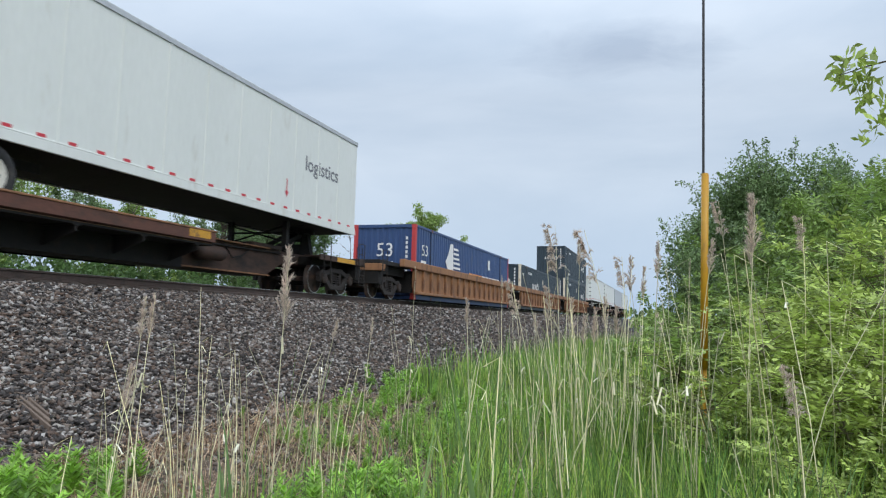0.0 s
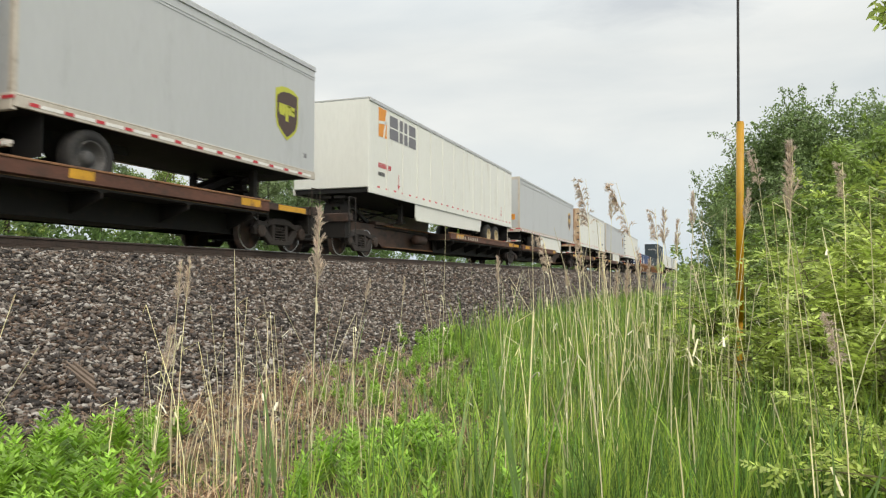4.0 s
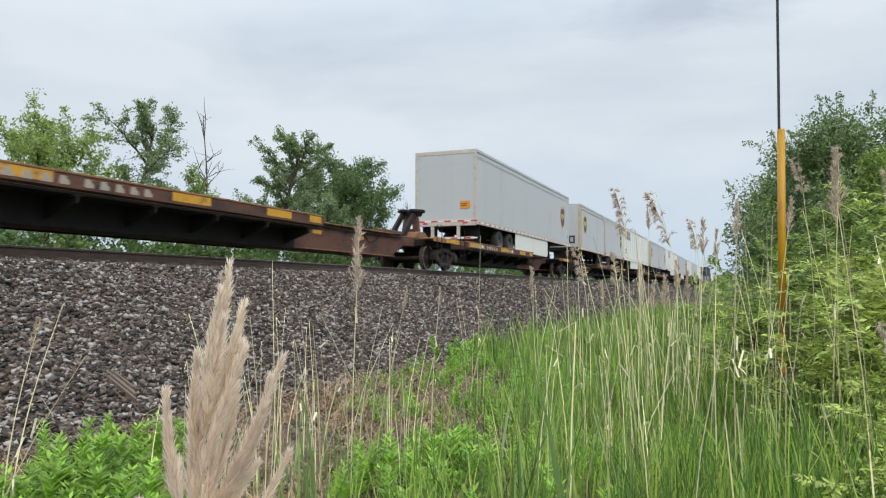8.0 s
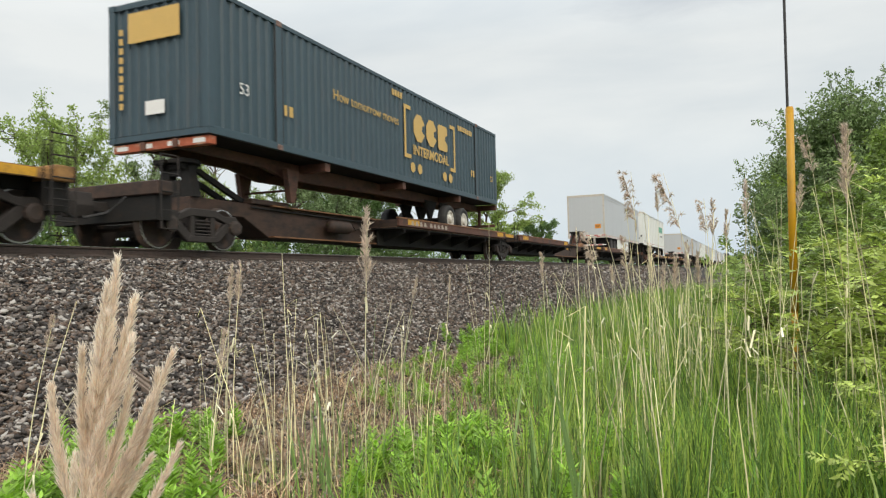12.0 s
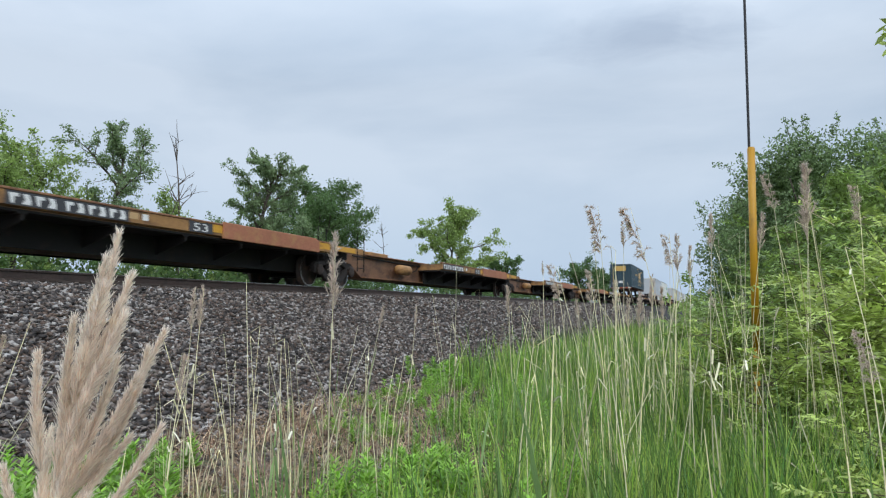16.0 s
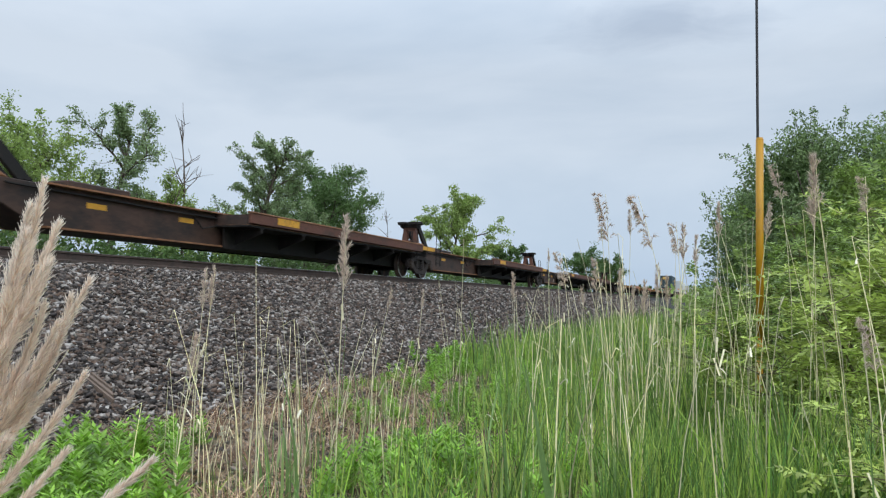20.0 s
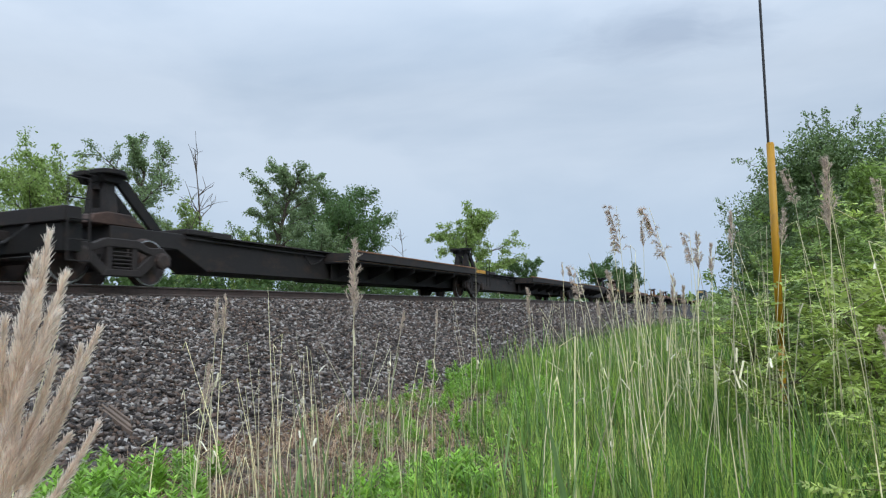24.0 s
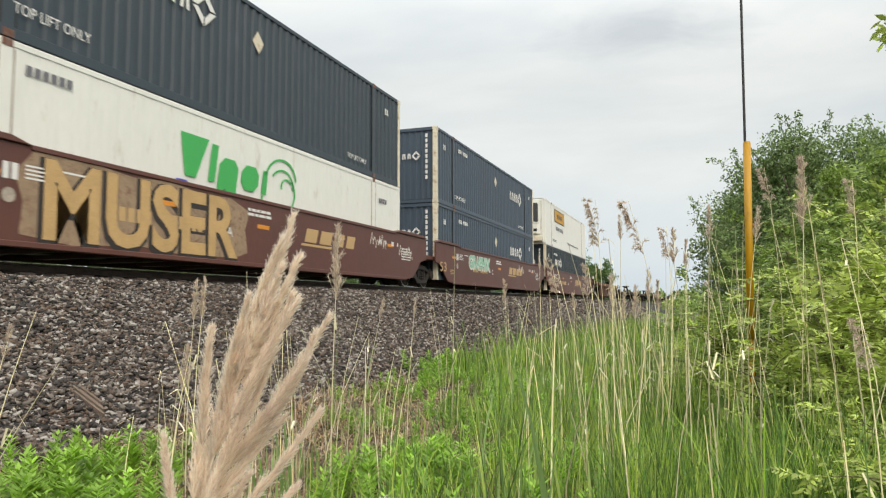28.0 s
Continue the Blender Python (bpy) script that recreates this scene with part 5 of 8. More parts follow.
trailer(-117.5, 8.45, False, "van_grey", "short grey parcel trailer with its nose backwards", logos=parcel_logos("decal_lime", 1.5, 3.55, True), wheels=(1.15,), name="pup_trailer", roll_door=True)
trailer(-129.2, 16.15, True, "van_grey", "light grey parcel trailer with shield and pale skirts", logos=parcel_logos(), skirt=(5.3, 11.1), roll_door=True, wheels=(4.55, 3.1))
trailer(-168.4, 16.65, False, "van_white", "white leasing trailer with green lettering, nose backwards", logos=lease_van, doors="swing", base=1.92, top=5.0, wheels=(4.7, 3.4))
trailer(-188.1, 16.1, True, "van_grey", "light grey parcel trailer with shield and pale skirts", logos=parcel_logos(), skirt=(5.0, 10.2), roll_door=True, top=4.88, wheels=(4.25, 2.9))
for n, u in enumerate((102.6, 120.4, 138.0, 156.0)):
    trailer(u, 16.3, True, "van_white" if n != 2 else "van_grey", "white trailer far ahead on the train", logos=None, doors="swing", top=4.75)


# Spine cars under them
spine_car([19.5, 2.6, -14.9, -32.3, -50.0, -67.2], "FFFFR", "spine_brown", ["loaded"] * 5, "rusty brown five-platform spine car carrying road trailers")
spine_car([-71.5, -90.0, -107.9, -126.0], "PRP", "spine_brown", ["loaded"] * 3, "rusty brown three-platform spine car carrying short trailers", ((0.12, 0.9), (0.55, 0.5), (0.94, 0.7)))
spine_car([-130.2, -148.0, -166.9, -185.0], "FFR", "spine_red", ["loaded", "up", "loaded"], "red-brown three-platform spine car, middle platform empty", ((0.1, 1.4), (0.5, 1.0), (0.8, 0.9), (0.96, 0.5)))
spine_car([-189.3, -206.8, -225.8, -243.6], "FFR", "spine_brown", ["loaded", "up", "loaded"], "brown three-platform spine car, middle platform empty", ((0.1, 0.8), (0.93, 0.7)))
spine_car([-248.0, -266.8, -283.4, -300.8, -318.4, -335.5], "FRRRR", "spine_yellow", ["flat"] * 5, "faded yellow five-platform spine car, all empty", ((0.5, 1.6), (0.92, 0.9)))
spine_car([-340.8, -357.0, -374.5, -392.5, -409.8, -426.1], "FRRRR", "spine_brown", ["up"] * 5, "dark brown five-platform spine car with raised hitches, empty", ((0.15, 0.9),))
spine_car([-431.2, -449.0, -467.0, -484.6], "FRR", "spine_dark", ["up"] * 3, "blackened three-platform spine car with raised hitches, empty", ())
# worn round emblem on the bare sill of an empty platform
for ob in [o for o, u, r, lift in RUN if u == -340.8]:
    spot = Matrix.Translation((0.424, -367.56 + 340.8, 0.52)) @ SIDE
    flat("round_emblem", [(0.17 * math.cos(k * 0.3927), 0.17 * math.sin(k * 0.3927)) for k in range(16)], "decal_worn", ob, spot, "worn pale round emblem")
    flat("emblem_field", [(0.13 * math.cos(k * 0.3927), 0.13 * math.sin(k * 0.3927)) for k in range(16)], "spine_brown", ob, spot @ Matrix.Translation((0, 0, 0.004)))
    flat("emblem_bar", [(-0.1, 0.03), (0.1, 0.03), (0.1, 0.07), (-0.1, 0.07)], "decal_worn", ob, spot @ Matrix.Translation((0, 0, 0.008)))
    flat("emblem_bar", [(-0.02, -0.1), (0.02, -0.1), (0.02, 0.03), (-0.02, 0.03)], "decal_worn", ob, spot @ Matrix.Translation((0, 0, 0.008)))
spine_car([158.0, 140.0, 122.5, 105.0, 87.0], "FFFF", "spine_brown", ["loaded"] * 4, "brown spine car far ahead carrying white trailers")


def well_car(u, mat, label, style, marks=True, extra=None):
    """Well cars between the trucks u, deep-sided. style ribbed: upright ribs under a top chord; smooth: plain plate sides."""
    car = thing("well_car", label, "railcar", "cars of the train")
    for k in range(len(u) - 1):
        ya, yb = u[k] - u[0], u[k + 1] - u[0]
        for s in (1, -1):
            if style == "smooth":
                bm = bmesh.new()
                a, b = sorted((s * 1.40, s * 1.47))
                prism(bm, [(ya - 0.5, 1.66), (ya - 0.5, 0.92), (ya - 1.0, 0.84), (ya - 1.4, 0.5), (ya - 1.75, 0.26), (ya - 2.3, 0.2), (yb + 2.3, 0.2), (yb + 1.75, 0.26), (yb + 1.4, 0.5), (yb + 1.0, 0.84), (yb + 0.5, 0.92), (yb + 0.5, 1.66)], "x", a, b)
                part("side_sill", bm, mat, car, bevel=0.01)
                a, b = sorted((s * 1.30, s * 1.52))
                for y0, y1 in ((ya - 3.2, ya - 0.5), (yb + 0.5, yb + 3.2)):
                    bm = bmesh.new()
                    prism(bm, [(y0, 1.665), (y0 + 0.35, 1.76), (y1 - 0.35, 1.76), (y1, 1.665)], "x", a, b)
                    part("end_hood", bm, mat, car, bevel=0.01)
                bm = bmesh.new()
                a, b = sorted((s * 1.36, s * 1.50))
                box(bm, a, b, yb + 2.3, ya - 2.3, 0.17, 0.26)
                box(bm, a, b, yb + 3.2, ya - 3.2, 1.60, 1.68)
                part("chord", bm, mat, car, bevel=0.01)
            else:
                bm = bmesh.new()
                a, b = sorted((s * 1.33, s * 1.37))
                prism(bm, [(ya - 1.66, 1.2), (ya - 1.66, 0.5), (ya - 1.85, 0.3), (yb + 1.85, 0.3), (yb + 1.66, 0.5), (yb + 1.66, 1.2)], "x", a, b)
                part("side_sill", bm, mat, car)
                bm = bmesh.new()
                a, b = sorted((s * 1.30, s * 1.50))
                box(bm, a, b, yb + 0.4, ya - 0.4, 1.18, 1.46)
                part("chord", bm, "chord_rust" if mat == "well_brown" else mat, car, bevel=0.02)
                bm = bmesh.new()
                box(bm, a, b, yb + 1.85, ya - 1.85, 0.24, 0.34)
                part("lower_chord", bm, mat, car, bevel=0.01)
                n = int((ya - yb - 3.5) / (1.75 if mat == "well_brown" else 0.95))
                rib = None
                a, b = sorted((s * 1.37, s * 1.46))
                for j in range(n + 1):
                    y = yb + 1.75 + (ya - yb - 3.5) * j / n
                    if rib is None:
                        bm = bmesh.new()
                        box(bm, a, b, -0.06, 0.06, 0.34, 1.18)
                        rib = part("rib", bm, "chord_rust" if mat == "well_brown" else mat, car)
                        rib.matrix_basis = pose(0, y, 0)
                    else:
                        again(rib, car, pose(0, y, 0))
        bm = bmesh.new()
        box(bm, -1.32, 1.32, -0.12, 0.12, 0.22, 0.30)
        repeat("floor_beam", bm, mat, car, [(0, y, 0) for y in np.arange(yb + 3.2, ya - 3, 1.3)])
        for y, d in ((ya, -1), (yb, 1)):
            bm = bmesh.new()
            a, b = sorted((y, y + d * 1.5))
            if style == "smooth":
                box(bm, -1.30, 1.30, a, b, 1.0, 1.14)
            else:
                a, b = sorted((y - d * 1.35, y + d * 1.7))
                box(bm, -1.28, 1.28, a, b, 1.16, 1.30)
                box(bm, -1.0, 1.0, a, b, 0.86, 1.16)
            box(bm, -0.4, 0.4, min(y - d * 0.3, y + d * 1.5), max(y - d * 0.3, y + d * 1.5), 0.7, 1.0)
            part("end_platform", bm, "under" if style != "smooth" else mat, car, bevel=0.01)
            # added near-black plate; stands for the shade between truck and body
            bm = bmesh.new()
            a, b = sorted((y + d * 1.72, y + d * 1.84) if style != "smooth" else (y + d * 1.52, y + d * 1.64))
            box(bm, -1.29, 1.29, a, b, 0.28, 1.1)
            part("end_bulkhead", bm, "under", car, "added near-black bulkhead that stands for shade behind the truck")
        if marks:
            for f in (0.12, 0.3, 0.52, 0.72, 0.88):
                y = yb + (ya - yb) * f
                bm = bmesh.new()
                z = 1.27 if style != "smooth" else 1.36
                x = 1.50 if style != "smooth" else 1.47
                box(bm, x, x + 0.004, y - 0.35, y + 0.35, z, z + 0.12)
                part("edge_mark", bm, "mark_yellow", car)
    for y in u:
        add_truck(car, y - u[0])
    end_fittings(car, 0, 1, mat)
    end_fittings(car, u[-1] - u[0], -1, mat)
    if extra:
        extra(car, u[0])
    run(car, u[0])
    return car


def red_well_paint(car, u0):
    """Stencils, road-name blocks and sprayed words on the red-brown well car."""
    W = 1.474
    for front in (-508.0, -527.5, -547.0):
        y = front - u0

        def at(d, z):
            return Matrix.Translation((W, y - d, z)) @ SIDE
        # the road's name as slanted tan blocks over a tan line
        x = 0
        for bw in (0.72, 0.74, 0.68, 0.62):
            flat("road_name_block", [(0.02, 0), (bw - 0.14, 0), (bw - 0.02, 0.34), (0.14, 0.34)], "decal_tan", car, at(8.7 - x, 0.90))
            x += bw
        flat("road_name_line", [(0, 0), (1.5, 0), (1.56, 0.06), (0.05, 0.06)], "decal_tan", car, at(8.85, 0.80))
        # stencils at the front end, amid and at the rear end
        for d, n in ((4.4, 2), (3.95, 1), (3.5, 2), (3.05, 1)):
            bars("stencil", [0.07] * n, 0.13, "decal_white", car, at(d, 1.2), 0.25)
        for k in range(5):
            bars("stencil", [0.42 + 0.1 * math.sin(k * 2.3), 0.25], 0.03, "decal_white", car, at(2.7, 1.16 - 0.085 * k), 1.2)
        bars("stencil", [0.10, 0.16, 0.12, 0.2, 0.14], 0.06, "decal_white", car, at(11.0, 1.38), 0.5)
        bars("stencil", [0.22, 0.12, 0.24, 0.2], 0.06, "decal_white", car, at(11.0, 1.28), 0.5)
        for k in range(4):
            bars("stencil", [0.15], 0.24, "decal_tan", car, at(14.6 - 0.198 * k, 0.76))
        for k in range(6):
            bars("car_number", [0.13], 0.24, "decal_tan", car, at(13.5 - 0.178 * k, 0.76))
        flat("stencil_block", [(0, 0), (0.1, 0), (0.1, 0.24), (0, 0.24)], "decal_white", car, at(16.74, 1.13))
        flat("stencil_block", [(0, 0), (0.1, 0), (0.1, 0.24), (0, 0.24)], "decal_white", car, at(16.6, 1.13))
        for k in range(4):
            bars("stencil", [0.3 + 0.05 * (k % 2), 0.1], 0.028, "decal_white", car, at(16.38, 1.35 - 0.06 * k), 1.2)
        bars("stencil", [0.5], 0.03, "decal_white", car, at(15.78, 1.36))
        ring = [(0.11 * math.cos(q * 0.5236), 0.11 * math.sin(q * 0.5236)) for q in range(12)]
        flat("inspection_disc", ring, "decal_worn", car, at(16.63, 0.9), "pale round inspection mark")
        for k in range(3):
            bars("stencil", [0.42], 0.025, "decal_tan", car, at(17.5, 0.55 + 0.07 * k))
        lettering("length_mark", "53", 0.5, "decal_tan", car, at(18.6, 0.62), 0.7)
        lettering("unit_letter", "C" if front == -527.5 else "A", 0.3, "decal_white", car, at(11.72, 0.76))
        for d, w in ((17.25, 0.47), (13.75, 0.5), (10.65, 0.45), (3.8, 0.4)):
            bm = bmesh.new()
            z = 1.03 if d == 10.65 else 1.16
            box(bm, W, W + 0.003, y - d, y - d + w, z, z + 0.09)
            part("reflector_strip", bm, "orange", car)
    # brake stand on the front platform
    bm = bmesh.new()
    tube(bm, [(1.1, 1.42, 1.1), (1.1, 1.42, 2.12)], 0.05, seg=6)
    tube(bm, [(1.1, 1.42, 1.75), (0.5, 1.42, 1.15)], 0.035, seg=6)
    stand = part("brake_stand", bm, "black", car)
    bm = bmesh.new()
    box(bm, 1.04, 1.10, 1.5, 1.6, 1.75, 2.1)
    part("stand_plate", bm, "decal_white", stand, "pale plate on the stand")
    # sprayed words
    m = Matrix.Translation((W, -563.1 - u0, 0.34)) @ SIDE
    flat("sprayed_ground", [(-0.35, 0.02), (0.6, -0.08), (1.9, 0.03), (3.2, -0.06), (4.7, 0.0), (5.1, 0.12), (5.0, 0.6), (5.15, 1.0), (4.5, 1.22), (3.6, 1.18), (2.7, 1.27), (1.8, 1.2), (0.9, 1.28), (-0.15, 1.26), (-0.45, 0.9), (-0.3, 0.5)], "spray_haze", car, m @ Matrix.Translation((0, 0.0, -0.003)), "hazy pale overspray behind the sprayed word")
    lettering("sprayed_word", "MUSER", 1.66, "spray_black", car, m @ Matrix.Translation((-0.05, -0.03, 0)), 4.85, 0.10)
    lettering("sprayed_word", "MUSER", 1.66, "spray_gold", car, m @ Matrix.Translation((0.04, 0.02, 0.004)), 4.7, 0.045)
    m = Matrix.Translation((W + 0.004, -542.62 - u0, 0.93)) @ SIDE
    lettering("sprayed_word", "GRAPHIX", 0.72, "spray_white", car, m @ Matrix.Translation((-0.06, -0.03, 0)), 3.2, 0.07)
    lettering("sprayed_word", "GRAPHIX", 0.72, "spray_mint", car, m @ Matrix.Translation((0.0, 0.0, 0.004)), 3.06, 0.02)
    for x, y in ((-549.9, 0.95), (-552.0, 1.15), (-534.2, 1.1)):
        bm = bmesh.new()
        for k in range(6):
            tube(bm, [(W, x - u0 + k * 0.18, y + 0.1 * math.sin(k * 2.1)), (W, x - u0 + k * 0.18 + 0.1, y + 0.24 + 0.1 * math.cos(k * 1.7)), (W, x - u0 + k * 0.18 + 0.2, y + 0.08 * math.sin(k))], 0.012, seg=4)
        part("sprayed_scrawl", bm, "spray_white", car)


def brown_well_paint(car, u0):
    W = 1.376
    # brake stand and its posts on the rear platform
    bm = bmesh.new()
    tube(bm, [(1.1, -16.85, 1.28), (1.1, -16.85, 2.02)], 0.035, seg=6)
    part("stub_post", bm, "chord_rust", car)
    bm = bmesh.new()
    tube(bm, [(1.1, -16.25, 1.28), (1.1, -16.25, 1.78)], 0.03, seg=6)
    post = part("stub_post", bm, "spine_dark", car)
    bm = bmesh.new()
    box(bm, 1.05, 1.16, -16.32, -16.18, 1.76, 2.0)
    part("light_box", bm, "decal_white", post, "small pale box")
    # pipes, chain and brackets heaped on the end platform
    for k, (x, y0, y1, z, r) in enumerate(((0.95, -17.0, -14.6, 1.36, 0.05), (0.6, -16.9, -14.9, 1.40, 0.07), (1.15, -15.9, -14.3, 1.36, 0.035), (0.2, -17.0, -14.2, 1.44, 0.06))):
        bm = bmesh.new()
        tube(bm, [(x, y0, z), (x + 0.06, (y0 + y1) / 2, z + 0.07), (x - 0.04, y1, z)], r, seg=7)
        part("platform_pipe", bm, "under" if k % 2 else "chord_rust", car)
    for y, h in ((-16.5, 0.22), (-15.5, 0.16), (-14.5, 0.24), (-13.9, 0.14)):
        bm = bmesh.new()
        box(bm, 0.9, 1.26, y - 0.12, y + 0.12, 1.305, 1.305 + h)
        part("platform_bracket", bm, "chord_rust", car, bevel=0.02)
    flat("name_panel", [(0, 0), (2.35, 0), (2.35, 0.5), (0, 0.5)], "decal_brown", car, Matrix.Translation((W, -496.1 - u0, 0.36)) @ SIDE, "dark panel behind the owner's worn emblem")
    up = Matrix.Translation((W + 0.005, 0, 0))
    flat("road_name_block", [(0.18, 0), (0.4, 0), (0.44, 0.28), (0.6, 0.28), (0.58, 0.42), (0, 0.42), (0, 0.28), (0.2, 0.28)], "decal_worn", car, up @ Matrix.Translation((0, -495.97 - u0, 0.38)) @ SIDE)
    flat("road_name_block", [(0, 0), (0.3, 0), (0.4, 0.12), (0.55, 0), (0.86, 0), (0.58, 0.22), (0.8, 0.42), (0.5, 0.42), (0.42, 0.32), (0.32, 0.42), (0.04, 0.42), (0.26, 0.22)], "decal_worn", car, up @ Matrix.Translation((0, -494.58 - u0, 0.38)) @ SIDE)
    for k in range(4):
        flat("name_stripe", [(0, 0), (0.34, 0), (0.34, 0.025), (0, 0.025)], "decal_worn", car, up @ Matrix.Translation((0, -495.2 - u0, 0.44 + 0.07 * k)) @ SIDE)
    flat("stencil_plate", [(0, 0), (0.35, 0), (0.35, 0.3), (0, 0.3)], "decal_worn", car, Matrix.Translation((W, -501.0 - u0, 0.75)) @ SIDE)
    flat("stencil_plate", [(0, 0), (0.3, 0), (0.3, 0.3), (0, 0.3)], "decal_tan", car, Matrix.Translation((W, -493.2 - u0, 0.75)) @ SIDE)


well_car([-508.0, -527.5, -547.0, -566.5, -586.0], "well_red", "red-brown articulated well car with painted stencils and graffiti", "smooth", False, red_well_paint)
well_car([-488.6, -504.4], "well_brown", "rusty brown ribbed well car, empty", "ribbed", True, brown_well_paint)
well_car([82.5, 63.0, 43.4, 23.7], "well_tan", "tan ribbed articulated well car loaded with containers", "ribbed", False)


def lessor(y, z, w=2.3, rear=True, lifts=True, card=True):
    def put(c, L, H, W):
        crate_letters(c, Matrix.Translation((W + 0.004, y, z)) @ SIDE, w, w * 0.28)
        bars("unit_number", [0.07] * 4, 0.15, "decal_white", c, Matrix.Translation((W + 0.004, 2.55, H - 0.52)) @ SIDE, 0.27)
        bars("unit_number", [0.07] * 6, 0.15, "decal_white", c, Matrix.Translation((W + 0.004, 3.1, H - 0.52)) @ SIDE, 0.27)
        if card:
            flat("diamond_placard", [(0.03, -0.25), (0.22, 0.02), (-0.03, 0.25), (-0.22, -0.02)], "post_cream", c, Matrix.Translation((W + 0.004, 8.1, 2.07)) @ SIDE)
        if lifts:
            lettering("lift_notice", "TOP LIFT ONLY", 0.24, "decal_white", c, Matrix.Translation((W + 0.006, 2.05, 0.4)) @ SIDE, 1.4)
            lettering("lift_notice", "TOP LIFT ONLY", 0.2, "decal_white", c, Matrix.Translation((W + 0.006, L - 3.7, 0.3)) @ SIDE, 1.2)
        for yy in (0.75, L - 1.2):
            bars("stencil", [0.08, 0.08], 0.2, "decal_white", c, Matrix.Translation((W + 0.004, yy, H - 0.75)) @ SIDE, 0.3)
        if rear:
            crate_letters(c, Matrix.Translation((-0.55, -0.004, 1.7)) @ BACK, 1.2, 0.34)
            for k in range(9):
                flat("end_number", [(0, 0), (0.09, 0), (0.09, 0.14), (0, 0.14)], "decal_white", c, Matrix.Translation((0.85, -0.004, 2.5 - k * 0.2)) @ BACK)
    return put


def reefer(c, L, H, W):
    z = 1.75
    flat("name_panel", [(0, 0), (3.5, 0), (3.5, 0.86), (0, 0.86)], "black", c, Matrix.Translation((W + 0.004, 2.95, z)) @ SIDE)
    flat("name_panel", [(0.06, 0.06), (3.44, 0.06), (3.44, 0.80), (0.06, 0.80)], "mark_yellow", c, Matrix.Translation((W + 0.008, 2.95, z)) @ SIDE, "yellow name panel with a black edge")
    bars("panel_letters", [0.2, 0.2, 0.28, 0.22, 0.22, 0.22], 0.3, "decal_brown", c, Matrix.Translation((W + 0.012, 3.8, z + 0.28)) @ SIDE, 0.3)
    lettering("intermodal_word", "Intermodal", 0.52, "decal_grey", c, Matrix.Translation((W + 0.006, 3.4, 1.2)) @ SIDE, 2.5, 0.006)
    lettering("pallet_words", "30 Pallets (48x40) | Refrigerated Container", 0.22, "decal_grey", c, Matrix.Translation((W + 0.006, 7.65, 0.55)) @ SIDE, 4.8)
    lettering("lift_notice", "TOP LIFT ONLY", 0.24, "decal_grey", c, Matrix.Translation((W + 0.006, 2.05, 0.36)) @ SIDE, 1.45)
    # the cooling unit on the rear end, in its pipe frame over the fuel tank
    bm = bmesh.new()
    prism(bm, [(-1.0, -0.02), (-1.0, -0.30), (-0.82, -0.44), (0.82, -0.44), (1.0, -0.30), (1.0, -0.02)], "z", 0.62, 2.68)
    unit = part("cooling_unit", bm, "box_cream", c, "white cooling unit with dark grilles", bevel=0.05)
    bm = bmesh.new()
    prism(bm, [(-0.02, 1.62), (0.05, 1.5), (0.88, 1.36), (0.92, 1.45), (0.92, 2.5), (0.84, 2.58), (0.06, 2.58), (-0.02, 2.5)], "y", -0.458, -0.43)
    part("grille", bm, "grille", unit, "large dark grille", bevel=0.006)
    bm = bmesh.new()
    box(bm, -0.78, -0.3, -0.455, -0.43, 2.05, 2.36)
    part("grille", bm, "black", unit)
    bm = bmesh.new()
    box(bm, -0.72, -0.6, -0.455, -0.43, 1.78, 1.94)
    part("gauge", bm, "black", unit)
    bm = bmesh.new()
    box(bm, 0.5, 0.85, -0.455, -0.43, 0.78, 0.95)
    part("outlet", bm, "black", unit)
    bm = bmesh.new()
    box(bm, -0.98, 0.98, -0.453, -0.438, 1.28, 1.30)
    part("panel_joint", bm, "decal_worn", unit)
    bm = bmesh.new()
    box(bm, -1.2, 1.2, -0.52, -0.02, 0.14, 0.5)
    tank = part("fuel_tank", bm, "post_cream", c, "stained cream fuel tank", bevel=0.05)
    bm = bmesh.new()
    box(bm, -0.02, 0.02, -0.53, -0.02, 0.13, 0.51)
    repeat("tank_strap", bm, "decal_worn", tank, [(-0.55, 0, 0), (0.05, 0, 0), (0.6, 0, 0)])
    for x in (-1.22, 1.22):
        bm = bmesh.new()
        tube(bm, [(x, -0.02, 0.1), (x, -0.5, 0.1), (x, -0.5, 2.84), (x, -0.02, 2.84)], 0.04)
        part("guard_rail", bm, "box_cream", c)
    bm = bmesh.new()
    tube(bm, [(-1.22, -0.5, 2.84), (1.22, -0.5, 2.84)], 0.035)
    part("guard_rail", bm, "alu", c)


